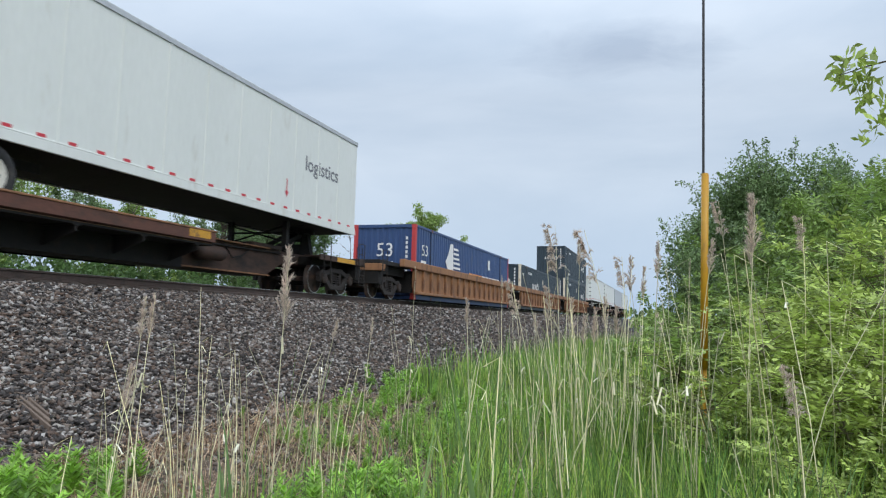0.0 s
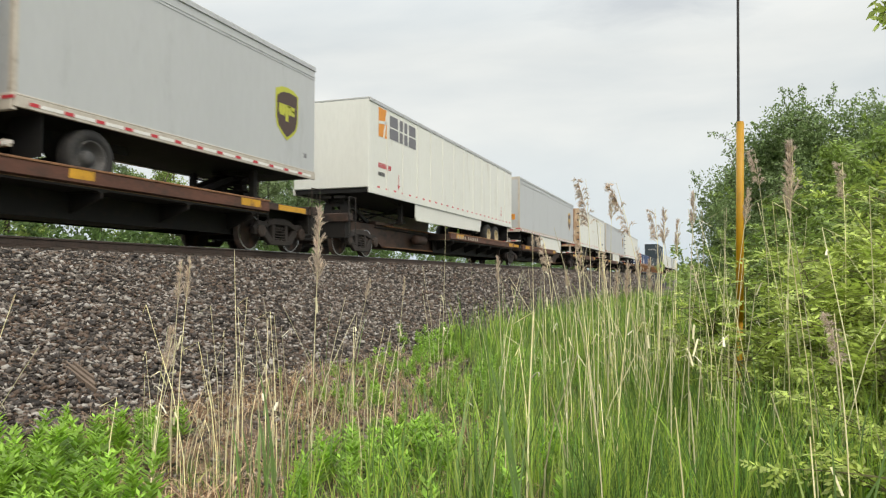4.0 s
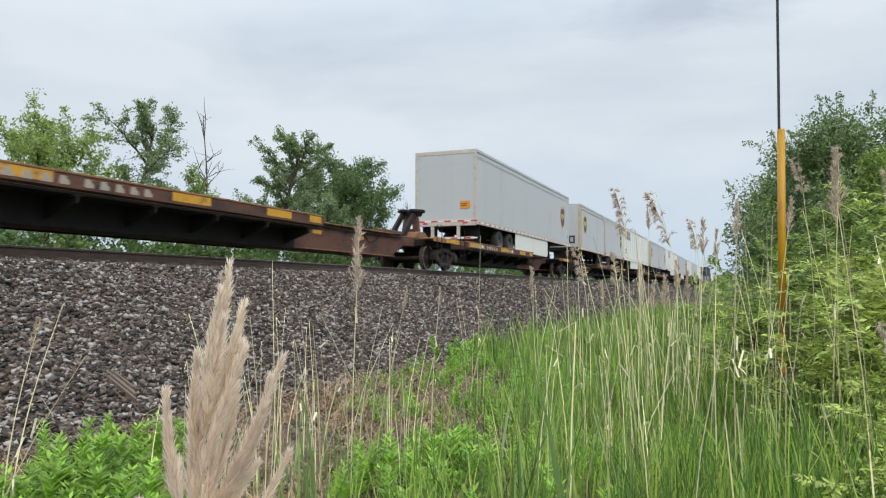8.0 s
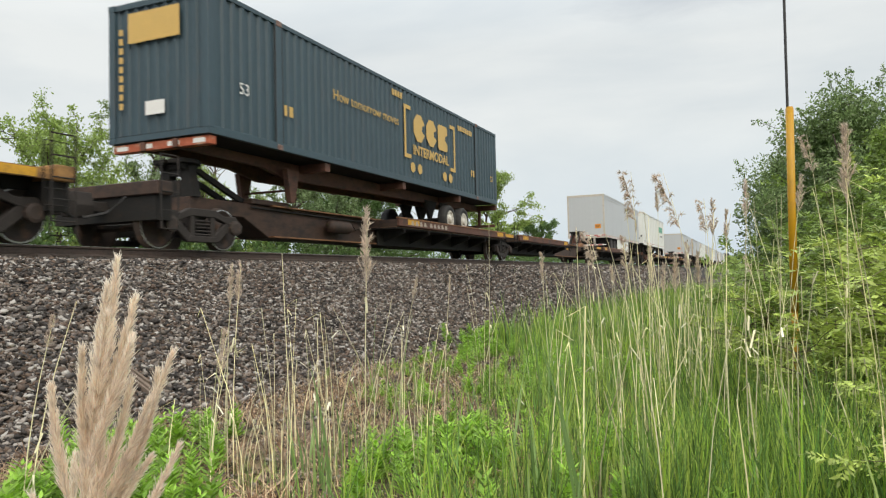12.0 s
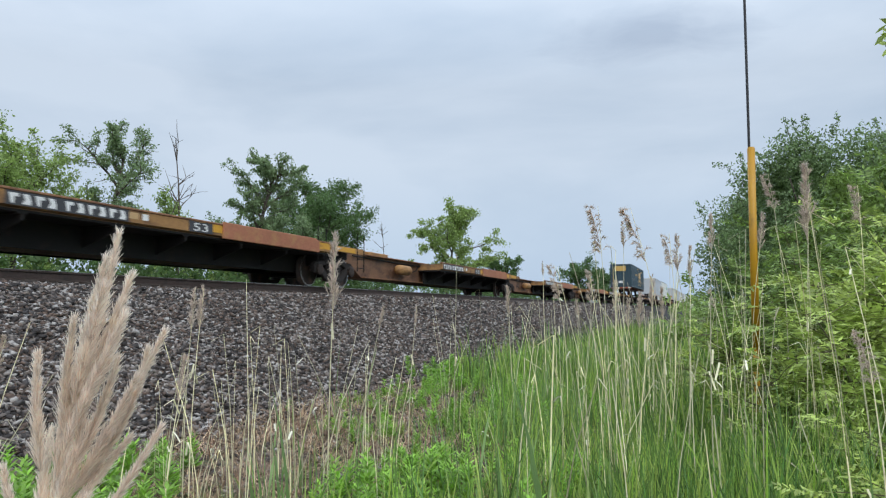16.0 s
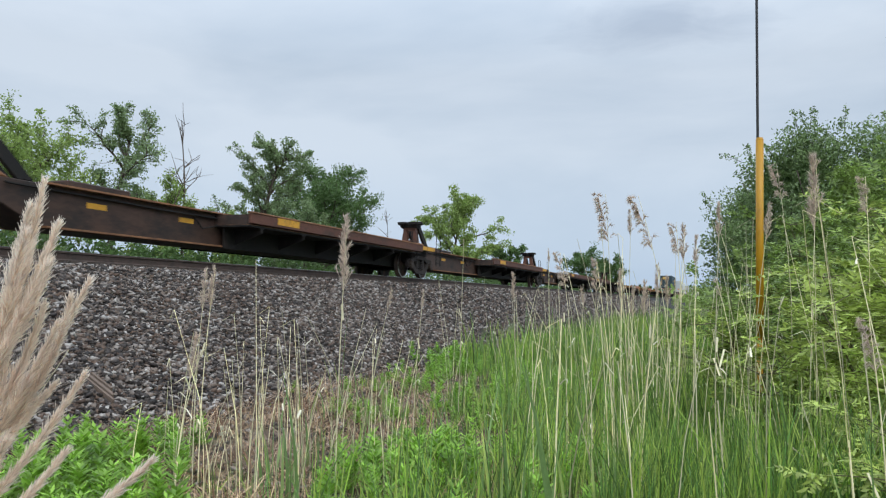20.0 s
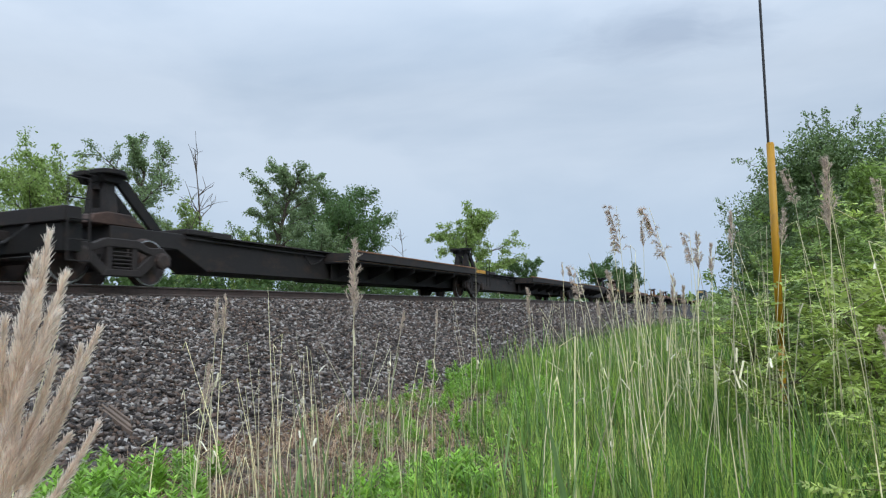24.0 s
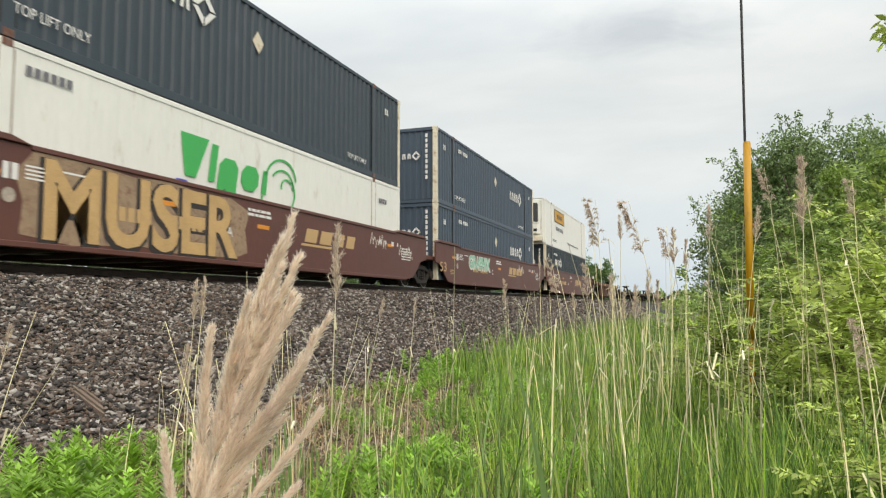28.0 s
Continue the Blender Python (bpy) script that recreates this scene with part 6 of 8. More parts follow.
def green_letters(c, L, H, W):
    """A carrier's green name as plain slabs beside an emblem reduced to arcs."""
    m = Matrix.Translation((W + 0.005, 0, 0)) @ SIDE

    def shape(pts):
        """A slightly slanted shape."""
        flat("letter_block", [(5.5 + 0.93 * (u - 5.63) + 0.12 * (v - 1.25), 0.569 + 0.785 * v) for u, v in pts], "decal_green", c, m)
    x = 5.95
    shape([(x - 0.02, 1.25), (x + 0.32, 1.25), (x + 0.6, 2.32), (x - 0.3, 2.32)])
    shape([(x + 0.72, 1.25), (x + 0.94, 1.25), (x + 0.94, 2.25), (x + 0.72, 2.25)])

    def ring(cx, cy, r, a0, a1, w, n=14):
        pts = [(cx + r * math.cos(a0 + (a1 - a0) * k / n), cy + r * math.sin(a0 + (a1 - a0) * k / n)) for k in range(n + 1)]
        pts += [(cx + (r - w) * math.cos(a1 + (a0 - a1) * k / n), cy + (r - w) * math.sin(a1 + (a0 - a1) * k / n)) for k in range(n + 1)]
        shape(pts)
    for cx, z0, z1 in ((1.38, 0.9, 1.98), (2.2, 1.25, 1.96)):
        shape([(x + cx - 0.18, z0), (x + cx + 0.18, z0), (x + cx + 0.34, z0 + 0.2), (x + cx + 0.34, z1 - 0.2), (x + cx + 0.18, z1), (x + cx - 0.18, z1), (x + cx - 0.34, z1 - 0.2), (x + cx - 0.34, z0 + 0.2)])
    shape([(x + 2.7, 1.25), (x + 2.9, 1.25), (x + 2.9, 1.95), (x + 2.7, 1.95)])
    ring(x + 3.5, 1.75, 0.72, 0.2, 3.0, 0.07)
    ring(x + 3.55, 1.6, 0.55, 0.0, 2.6, 0.06)
    ring(x + 3.6, 1.4, 0.62, -1.6, 0.9, 0.06)
    ring(x + 3.3, 1.3, 0.6, 3.3, 5.2, 0.06)
    ring(x + 3.75, 1.65, 0.25, 0.5, 3.6, 0.06)
    for y0, w, h in ((5.5, 0.4, 0.10), (6.95, 0.1, 0.14), (7.25, 0.4, 0.07)):
        flat("sprayed_stroke", [(y0, 1.36), (y0 + w, 1.36), (y0 + w - 0.06, 1.36 + h), (y0 + 0.05, 1.36 + h)], "spray_blue", c, m)
    bars("unit_number", [0.1] * 4, 0.15, "decal_grey", c, Matrix.Translation((W + 0.004, L - 1.6, H - 0.7)) @ SIDE, 0.3)
    bars("unit_number", [0.1] * 6, 0.15, "decal_grey", c, Matrix.Translation((W + 0.004, 2.3, H - 0.45)) @ SIDE, 0.3)


def blue_letters(c, L, H, W):
    m = Matrix.Translation((W + 0.005, 0, 0)) @ SIDE
    lettering("length_mark", "53", 0.62, "decal_white", c, m @ Matrix.Translation((0.75, 1.75, 0)), 0.7)
    flat("patch", [(0, 0), (0.6, 0), (0.6, 0.55), (0, 0.55)], "decal_white", c, m @ Matrix.Translation((0.65, 1.0, 0)))
    flat("emblem", [(-0.6, 0), (-0.2, 0.35), (0.1, 0.85), (0.5, 0.85), (0.6, -0.5), (0.2, -0.75), (-0.1, -0.45)], "decal_white", c, m @ Matrix.Translation((4.4, 1.75, 0)), "white emblem")
    for k in range(7):
        flat("emblem_line", [(0, 0), (1.2 - 0.08 * k, 0), (1.2 - 0.08 * k, 0.1), (0, 0.1)], "decal_white", c, m @ Matrix.Translation((5.0, 1.1 + k * 0.21, 0)))
    x = 7.6
    for bw in (0.7, 0.5, 0.5, 0.75):
        flat("letter_block", [(0, 0), (bw * 0.8, 0), (bw * 0.8, 0.8), (0, 0.8)], "orange", c, m @ Matrix.Translation((x, 0.7, 0)))
        x += bw
    for bw in (0.8, 0.6, 0.6, 0.6, 0.6, 0.7):
        flat("letter_block", [(0, 0), (bw * 0.8, 0), (bw * 0.8, 0.8), (0, 0.8)], "decal_white", c, m @ Matrix.Translation((x, 0.7, 0)))
        x += bw
    flat("patch", [(0, 0), (0.4, 0), (0.4, 0.5), (0, 0.5)], "decal_white", c, m @ Matrix.Translation((11.2, 1.9, 0)))
    lettering("length_mark", "53", 0.75, "decal_white", c, Matrix.Translation((-0.3, -0.004, 1.65)) @ BACK)
    flat("patch", [(0, 0), (0.75, 0), (0.75, 0.5), (0, 0.5)], "decal_white", c, Matrix.Translation((-0.35, -0.004, 0.95)) @ BACK)
    for k in range(8):
        flat("end_number", [(0, 0), (0.09, 0), (0.09, 0.12), (0, 0.12)], "decal_white", c, Matrix.Translation((0.9, -0.004, 2.3 - k * 0.18)) @ BACK)


def bracket_letters(c, L, H, W):
    """A railroad's gold bracketed name, as blocks, with its plain words; the box rides a road chassis."""
    m = Matrix.Translation((W + 0.005, 0, 0)) @ SIDE
    x0, x1, z0, z1 = 8.35, 12.3, 0.75, 2.35
    flat("name_bracket", [(x0, z0), (x0 + 0.45, z0), (x0 + 0.45, z0 + 0.12), (x0 + 0.12, z0 + 0.12), (x0 + 0.12, z1 - 0.12), (x0 + 0.45, z1 - 0.12), (x0 + 0.45, z1), (x0, z1)], "decal_gold", c, m)
    flat("name_bracket", [(x1, z0), (x1 - 0.45, z0), (x1 - 0.45, z0 + 0.12), (x1 - 0.12, z0 + 0.12), (x1 - 0.12, z1 - 0.12), (x1 - 0.45, z1 - 0.12), (x1 - 0.45, z1), (x1, z1)], "decal_gold", c, m)
    # the name itself only as plain chamfered blocks
    for k in range(3):
        x = x0 + 0.65 + k * 0.92
        e = 0.24 if k < 2 else 0.08
        flat("name_block", [(x + e, 1.35), (x + 0.78 - e, 1.35), (x + 0.78, 1.35 + e), (x + 0.78, 1.62), (x + 0.6, 1.7), (x + 0.6, 1.85), (x + 0.78, 1.93), (x + 0.78, 2.2 - e), (x + 0.78 - e, 2.2), (x + e, 2.2), (x, 2.2 - e), (x, 1.35 + e)], "decal_gold", c, m)
    lettering("intermodal_word", "INTERMODAL", 0.42, "decal_gold", c, m @ Matrix.Translation((x0 + 0.62, 0.92, 0)), 2.75, 0.01)
    for x in (x0 + 0.55, x0 + 1.05, x1 - 0.95, x1 - 0.45):
        flat("dot", [(x + 0.16 * math.cos(a * 0.5236), 0.5 + 0.16 * math.sin(a * 0.5236)) for a in range(12)], "decal_gold", c, m)
    lettering("slogan_words", "How tomorrow moves", 0.38, "decal_gold", c, m @ Matrix.Translation((4.45, 1.62, 0)), 3.55)
    bars("unit_number", [0.12] * 4, 0.18, "decal_gold", c, m @ Matrix.Translation((7.6, 2.45, 0)), 0.3)
    bars("unit_number", [0.12] * 8, 0.18, "decal_gold", c, m @ Matrix.Translation((12.6, 2.3, 0)), 0.3)
    lettering("length_mark", "53", 0.34, "decal_white", c, m @ Matrix.Translation((0.9, 0.95, 0)))
    lettering("length_mark", "53", 0.3, "decal_gold", c, m @ Matrix.Translation((L - 0.75, 0.85, 0)))
    bars("stencil", [0.1, 0.14], 0.24, "decal_gold", c, m @ Matrix.Translation((2.4, 0.8, 0)))
    bars("stencil", [0.1, 0.14], 0.24, "decal_gold", c, m @ Matrix.Translation((13.8, 0.8, 0)))
    flat("patch", [(0, 0), (1.35, 0), (1.35, 0.62), (0, 0.62)], "decal_gold", c, Matrix.Translation((-0.75, -0.004, 2.0)) @ BACK, "blank tan sign panel")
    flat("patch", [(0, 0), (0.5, 0), (0.5, 0.28), (0, 0.28)], "decal_white", c, Matrix.Translation((-0.3, -0.004, 0.5)) @ BACK)
    for k in range(9):
        flat("end_number", [(0, 0), (0.1, 0), (0.1, 0.13), (0, 0.13)], "decal_gold", c, Matrix.Translation((-1.0, -0.004, 2.2 - k * 0.19)) @ BACK)


container("container", -526.4, 0.3, 16.15, "box_deep", "very dark navy corrugated container with white lettering", "post_cream", decals=lessor(2.92, 1.72, 2.35, card=False))
container("refrigerated_container", -526.4, 3.22, 16.15, "box_cream", "white refrigerated container with yellow name panel", decals=reefer)
container("container", -546.0, 0.3, 16.15, "box_slate", "slate blue corrugated container with white lettering", "post_cream", decals=lessor(10.78, 1.62, 2.45))
container("container", -546.0, 3.22, 16.15, "box_slate", "slate blue container with rust-stained corner posts", "post_cream", decals=lessor(10.78, 1.62, 2.45))
container("container", -565.6, 0.3, 16.15, "box_cream", "white corrugated container with green painted name shapes", decals=green_letters)
container("container", -565.6, 3.22, 16.15, "box_navy", "dark navy corrugated container with white lettering", "post_cream", decals=lessor(4.2, 1.9, 2.4, False))
container("container", -585.2, 0.3, 16.15, "box_cream", "white corrugated container at the tail", decals=None)
container("container", -585.2, 3.22, 16.15, "box_navy", "dark navy corrugated container at the tail", "post_cream", decals=None)
container("container", 25.7, 0.05, 16.15, "box_blue", "blue corrugated container with red rear corner posts", "post_red", decals=blue_letters)
container("container", 45.5, 0.05, 16.15, "box_navy", "dark teal container with a pale corner post", "post_cream", decals=lessor(4.0, 1.4, 2.4))
container("container", 65.0, 0.3, 16.15, "box_navy", "dark navy container, lower of two", "post_cream", decals=lessor(11.6, 1.4, 2.4))
container("container", 65.0, 3.22, 16.15, "box_navy", "dark navy container, upper of two", "", decals=lessor(11.6, 1.4, 2.4))
container("container", -243.66, 2.22, 16.66, "box_teal", "dark blue container with gold lettering on a red chassis", decals=bracket_letters, height=2.86)


def chassis(u_front, length):
    """The red skeletal chassis under the gold-lettered container; nose toward the back of the train."""
    c = thing("container_chassis", "rusty red skeletal container chassis on road wheels", "trailer")
    h = length / 2
    bm = bmesh.new()
    for s in (-0.42, 0.42):
        prism(bm, [(-h, 2.2), (-h, 1.98), (h - 3.6, 1.8), (h - 2.6, 1.98), (h, 2.02), (h, 2.2)], "x", s - 0.06, s + 0.06)
    part("main_beam", bm, "spine_red", c, bevel=0.01)
    bm = bmesh.new()
    box(bm, -1.25, 1.25, -0.1, 0.1, 2.0, 2.2)
    repeat("bolster", bm, "spine_red", c, [(0, y, 0) for y in (-h + 0.1, -h + 4.0, 0, h - 4.2)])
    bm = bmesh.new()
    box(bm, -1.25, 1.25, h - 0.25, h - 0.06, 2.03, 2.2)
    part("nose_bolster", bm, "chassis_red", c, "scraped orange-red nose bolster", bevel=0.01)
    bm = bmesh.new()
    box(bm, 0, 0.3, h - 0.06, h - 0.052, 2.07, 2.16)
    repeat("white_reflector", bm, "decal_white", c, [(x, 0, 0) for x in (-1.15, -0.5, 0.2, 0.85)])
    bm = bmesh.new()
    for s in (-0.7, 0.7):
        prism(bm, [(h - 3.7, 1.98), (h - 3.2, 1.98), (h - 3.35, 1.2), (h - 3.5, 1.2)], "x", s - 0.07, s + 0.07)
    tube(bm, [(-0.7, h - 3.43, 1.5), (0.7, h - 3.43, 1.5)], 0.03)
    part("landing_gear", bm, "spine_red", c)
    bm = bmesh.new()
    for w in (3.6, 4.85):
        tube(bm, [(-1.0, -h + w, 1.33), (1.0, -h + w, 1.33)], 0.07, seg=8)
        for s in (-0.46, 0.46):
            prism(bm, [(-h + w - 0.5, 2.0), (-h + w + 0.5, 2.0), (-h + w + 0.08, 1.4), (-h + w - 0.08, 1.4)], "x", s - 0.05, s + 0.05)
    part("axle_frame", bm, "under", c)
    for w in (3.6, 4.85):
        for s in (1, -1):
            tyre_pair(c, s * 1.24, -h + w, 1.33)
    bm = bmesh.new()
    for s in (-0.5, 0.5):
        box(bm, s - 0.05, s + 0.05, -h, -h + 0.1, 1.4, 2.0)
    box(bm, -1.15, 1.15, -h - 0.02, -h + 0.1, 1.32, 1.42)
    part("underride_guard", bm, "spine_red", c)
    run(c, u_front - h, True)


chassis(-226.9, 16.75)


# Ground: one sheet to the horizon, with the line's embankment in it
def profile(x):
    """Height of the ground across the line."""
    pts = ((-900, -1.0), (-60, -0.6), (-24, 0.0), (-17.5, 0.1), (-14.8, 0.9), (-12.6, 1.5), (-8.7, 1.5), (-5.3, -0.02), (-4.6, 0.0), (-1.5, 0.02), (1.5, 0.06), (4.0, 0.3), (9.0, 0.6), (40, 0.8), (900, 0.5))
    for (xa, za), (xb, zb) in zip(pts, pts[1:]):
        if x <= xb:
            return za + (zb - za) * (x - xa) / (xb - xa)
    return pts[-1][1]


def build_ground():
    xs = np.unique(np.concatenate([-np.geomspace(24, 900, 14), np.arange(-24, 10, 0.5), np.geomspace(10, 900, 14)]))
    ys = np.unique(np.concatenate([np.linspace(-700, -10, 24), np.arange(-10, 30, 0.6), np.geomspace(30, 2500, 40)]))
    v = []
    for y in ys:
        for x in xs:
            near = abs(x) < 24 and -10 < y < 30
            d = noise.noise((x * 0.7, y * 0.7, 3.0)) * 0.05 if near and not (-14.5 < x < -5.2) else 0
            v.append((x, y, profile(x) + d))
    n = len(xs)
    f = [(j * n + i, j * n + i + 1, (j + 1) * n + i + 1, (j + 1) * n + i) for j in range(len(ys) - 1) for i in range(n - 1)]
    tagged(new("ground", raw_mesh("ground", v, f, "soil", True)), "ditch floor of brown soil, litter and green growth", "ground", "", "structure")


build_ground()


def build_ballast():
    bm = bmesh.new()
    prof = [(-14.9, 0.86), (-12.9, 1.60), (-12.0, 1.66), (-9.3, 1.66), (-8.55, 1.60), (-5.15, 0.02), (-5.6, -0.3), (-14.9, 0.3)]
    ys = list(np.linspace(-650, -44, 10)) + list(np.arange(-40, 60, 4.0)) + list(np.geomspace(60, 900, 12))
    rings = [[bm.verts.new((x, y, z)) for x, z in prof] for y in ys]
    for a, b in zip(rings, rings[1:]):
        for k in range(len(prof)):
            bm.faces.new((a[k], a[(k + 1) % len(prof)], b[(k + 1) % len(prof)], b[k]))
    bm.faces.new(rings[0])
    bm.faces.new(rings[-1][::-1])
    bed = tagged(new("ballast_bed", mesh_of(bm, "ballast_bed", "ballast")), "crushed stone ballast bed, coloured dark for shade between its stones", "ballast", "", "structure")
    return bed


BED = build_ballast()


def build_track():
    t = tagged(new("railway_track"), "steel rails on timber ties sunk in ballast", "track", "", "structure")
    for s in (-1, 1):
        x = TX + s * 0.755
        bm = bmesh.new()
        prism(bm, [(x - 0.07, RZ - 0.17), (x + 0.07, RZ - 0.17), (x + 0.07, RZ - 0.155), (x + 0.012, RZ - 0.13), (x + 0.012, RZ - 0.045), (x + 0.036, RZ - 0.035), (x + 0.036, RZ - 0.008), (x - 0.036, RZ - 0.008), (x - 0.036, RZ - 0.035), (x - 0.012, RZ - 0.045), (x - 0.012, RZ - 0.13), (x - 0.07, RZ - 0.155)], "y", -650, 900)
        r = part("rail", bm, "rail", t, "rusty steel rail")
        bm = bmesh.new()
        box(bm, x - 0.034, x + 0.034, -650, 900, RZ - 0.0078, RZ)
        part("rail_head", bm, "railhead", r, "bright worn running surface")
    tie = None
    for k in range(150):
        y = -12 + k * 0.55
        if tie is None:
            bm = bmesh.new()
            box(bm, -1.3, 1.3, -0.11, 0.11, RZ - 0.35, RZ - 0.175)
            tie = part("tie", bm, "tie", t)
            tie.matrix_basis = pose(TX, y, 0)
        else:
            again(tie, t, pose(TX + random.uniform(-0.04, 0.04), y, 0, 0, 0, random.uniform(-1, 1)))


build_track()

# Ballast stones: the nearest as stones of their own, the rest as one body of stuff
ROCK_V = np.array([(-1, -0.7, -0.6), (1, -0.7, -0.6), (0, 1, -0.6), (-0.8, -0.7, 0.6), (0.9, -0.6, 0.6), (0.1, 0.9, 0.6)])
ROCK_F = np.array([(0, 2, 1), (3, 4, 5), (0, 1, 4), (0, 4, 3), (1, 2, 5), (1, 5, 4), (2, 0, 3), (2, 3, 5)])
RNG = np.random.default_rng(7)


def slope_z(x):
    return np.where(x < -8.55, 1.60 + (-8.55 - x) * 0.08, 1.60 + (x + 8.55) * (0.02 - 1.60) / 3.4)


def stones(n, y0, y1, x0, x1, lo, hi, power=1.0):
    """Crushed stones: skewed, tilted three-sided blocks strewn on the slope."""
    y = y0 + (y1 - y0) * RNG.random(n) ** power
    x = x0 + (x1 - x0) * RNG.random(n)
    r = lo + (hi - lo) * RNG.random(n) ** 1.7
    z = np.maximum(slope_z(x), 0.02) + r * RNG.uniform(-0.35, 0.9, n)
    sc = np.stack([RNG.uniform(0.8, 1.5, n), RNG.uniform(0.75, 1.3, n), RNG.uniform(0.42, 0.85, n)], 1) * r[:, None]
    v = (ROCK_V[None] + RNG.uniform(-0.42, 0.42, (n, 6, 3))) * sc[:, None]
    a, b, c = RNG.uniform(0, 6.28, n), RNG.uniform(-0.7, 0.7, n), RNG.uniform(-0.5, 0.5, n)
    ca, sa, cb, sb, cc, sn = [q[:, None] for q in (np.cos(a), np.sin(a), np.cos(b), np.sin(b), np.cos(c), np.sin(c))]
    X, Y, Z = v[..., 0], v[..., 1] * cb - v[..., 2] * sb, v[..., 1] * sb + v[..., 2] * cb
    X, Z = X * cc + Z * sn, -X * sn + Z * cc
    v = np.stack([X * ca - Y * sa + x[:, None], X * sa + Y * ca + y[:, None], Z + z[:, None]], 2)
    return v.reshape(-1, 3), (ROCK_F[None] + 6 * np.arange(n)[:, None, None]).reshape(-1, 3)


def add_stones(n, *a, **k):
    v, f = stones(n, *a, **k)
    ob = new("ballast_stones", raw_mesh("ballast_stones", v, f, "stone"))
    ob.parent = BED
    tagged(ob, "grey and brown crushed stones", "", "", "stuff")


add_stones(86000, 2.6, 17.0, -9.5, -4.95, 0.016, 0.040, power=1.2)
add_stones(24000, 16.0, 42.0, -9.5, -4.95, 0.024, 0.052, power=1.2)
add_stones(7000, 40.0, 95.0, -9.5, -4.95, 0.05, 0.09, power=1.2)
add_stones(1400, 3.5, 16.0, -5.3, -1.6, 0.012, 0.034)
add_stones(5200, 3.4, 10.5, -5.1, -2.3, 0.008, 0.026)


# the stones nearest the camera, one by one
def near_stones():
    kinds = []
    for k in range(14):
        v, f = stones(1, 0, 0.0001, -7.0, -6.9999, 0.022, 0.034)
        kinds.append(raw_mesh("stone", v - v.mean(0), f, "stone"))
    for k in range(300):
        x, y = random.uniform(-7.0, -4.95), random.uniform(3.6, 6.4)
        o = new("stone", kinds[k % 14])
        o.parent = BED
        o.matrix_basis = pose(x, y, max(float(slope_z(np.array([x]))[0]), 0.02) + 0.012, random.uniform(-20, 20), random.uniform(-20, 20), random.uniform(0, 360))


near_stones()


# Plants
def quads(c, a, b):
    """Leaf quads about centres c with half axes a and b (arrays n x 3)."""
    v = np.stack([c - a, c + b * 0.9, c + a, c - b * 0.9], 1).reshape(-1, 3)
    return v, np.arange(len(v)).reshape(-1, 4)


def unit(v):
    return v / np.maximum(np.linalg.norm(v, axis=1, keepdims=True), 1e-9)


def leaf_cloud(rng, centres, radii, per, size, aspect=0.5, droop=0.2):
    """Leaves in clumps: centres (n, 3), radii (n, 3), per leaves a clump."""
    n = len(centres)
    d = unit(rng.normal(size=(n * per, 3)))
    rad = rng.random((n * per, 1)) ** 0.45
    c = np.repeat(centres, per, 0) + d * rad * np.repeat(radii, per, 0)
    a = unit(rng.normal(size=(n * per, 3)) + d * 0.6 - np.array([0, 0, droop]))
    b = unit(np.cross(a, rng.normal(size=(n * per, 3)))) * aspect
    s = size * rng.uniform(0.6, 1.35, (n * per, 1))
    return quads(c, a * s, b * s)


def branch_path(rng, p, d, length, steps, wander):
    pts = [Vector(p)]
    d = Vector(d).normalized()
    for _ in range(steps):
        d = (d + Vector(rng.normal(size=3)) * wander).normalized()
        pts.append(pts[-1] + d * length / steps)
    return pts


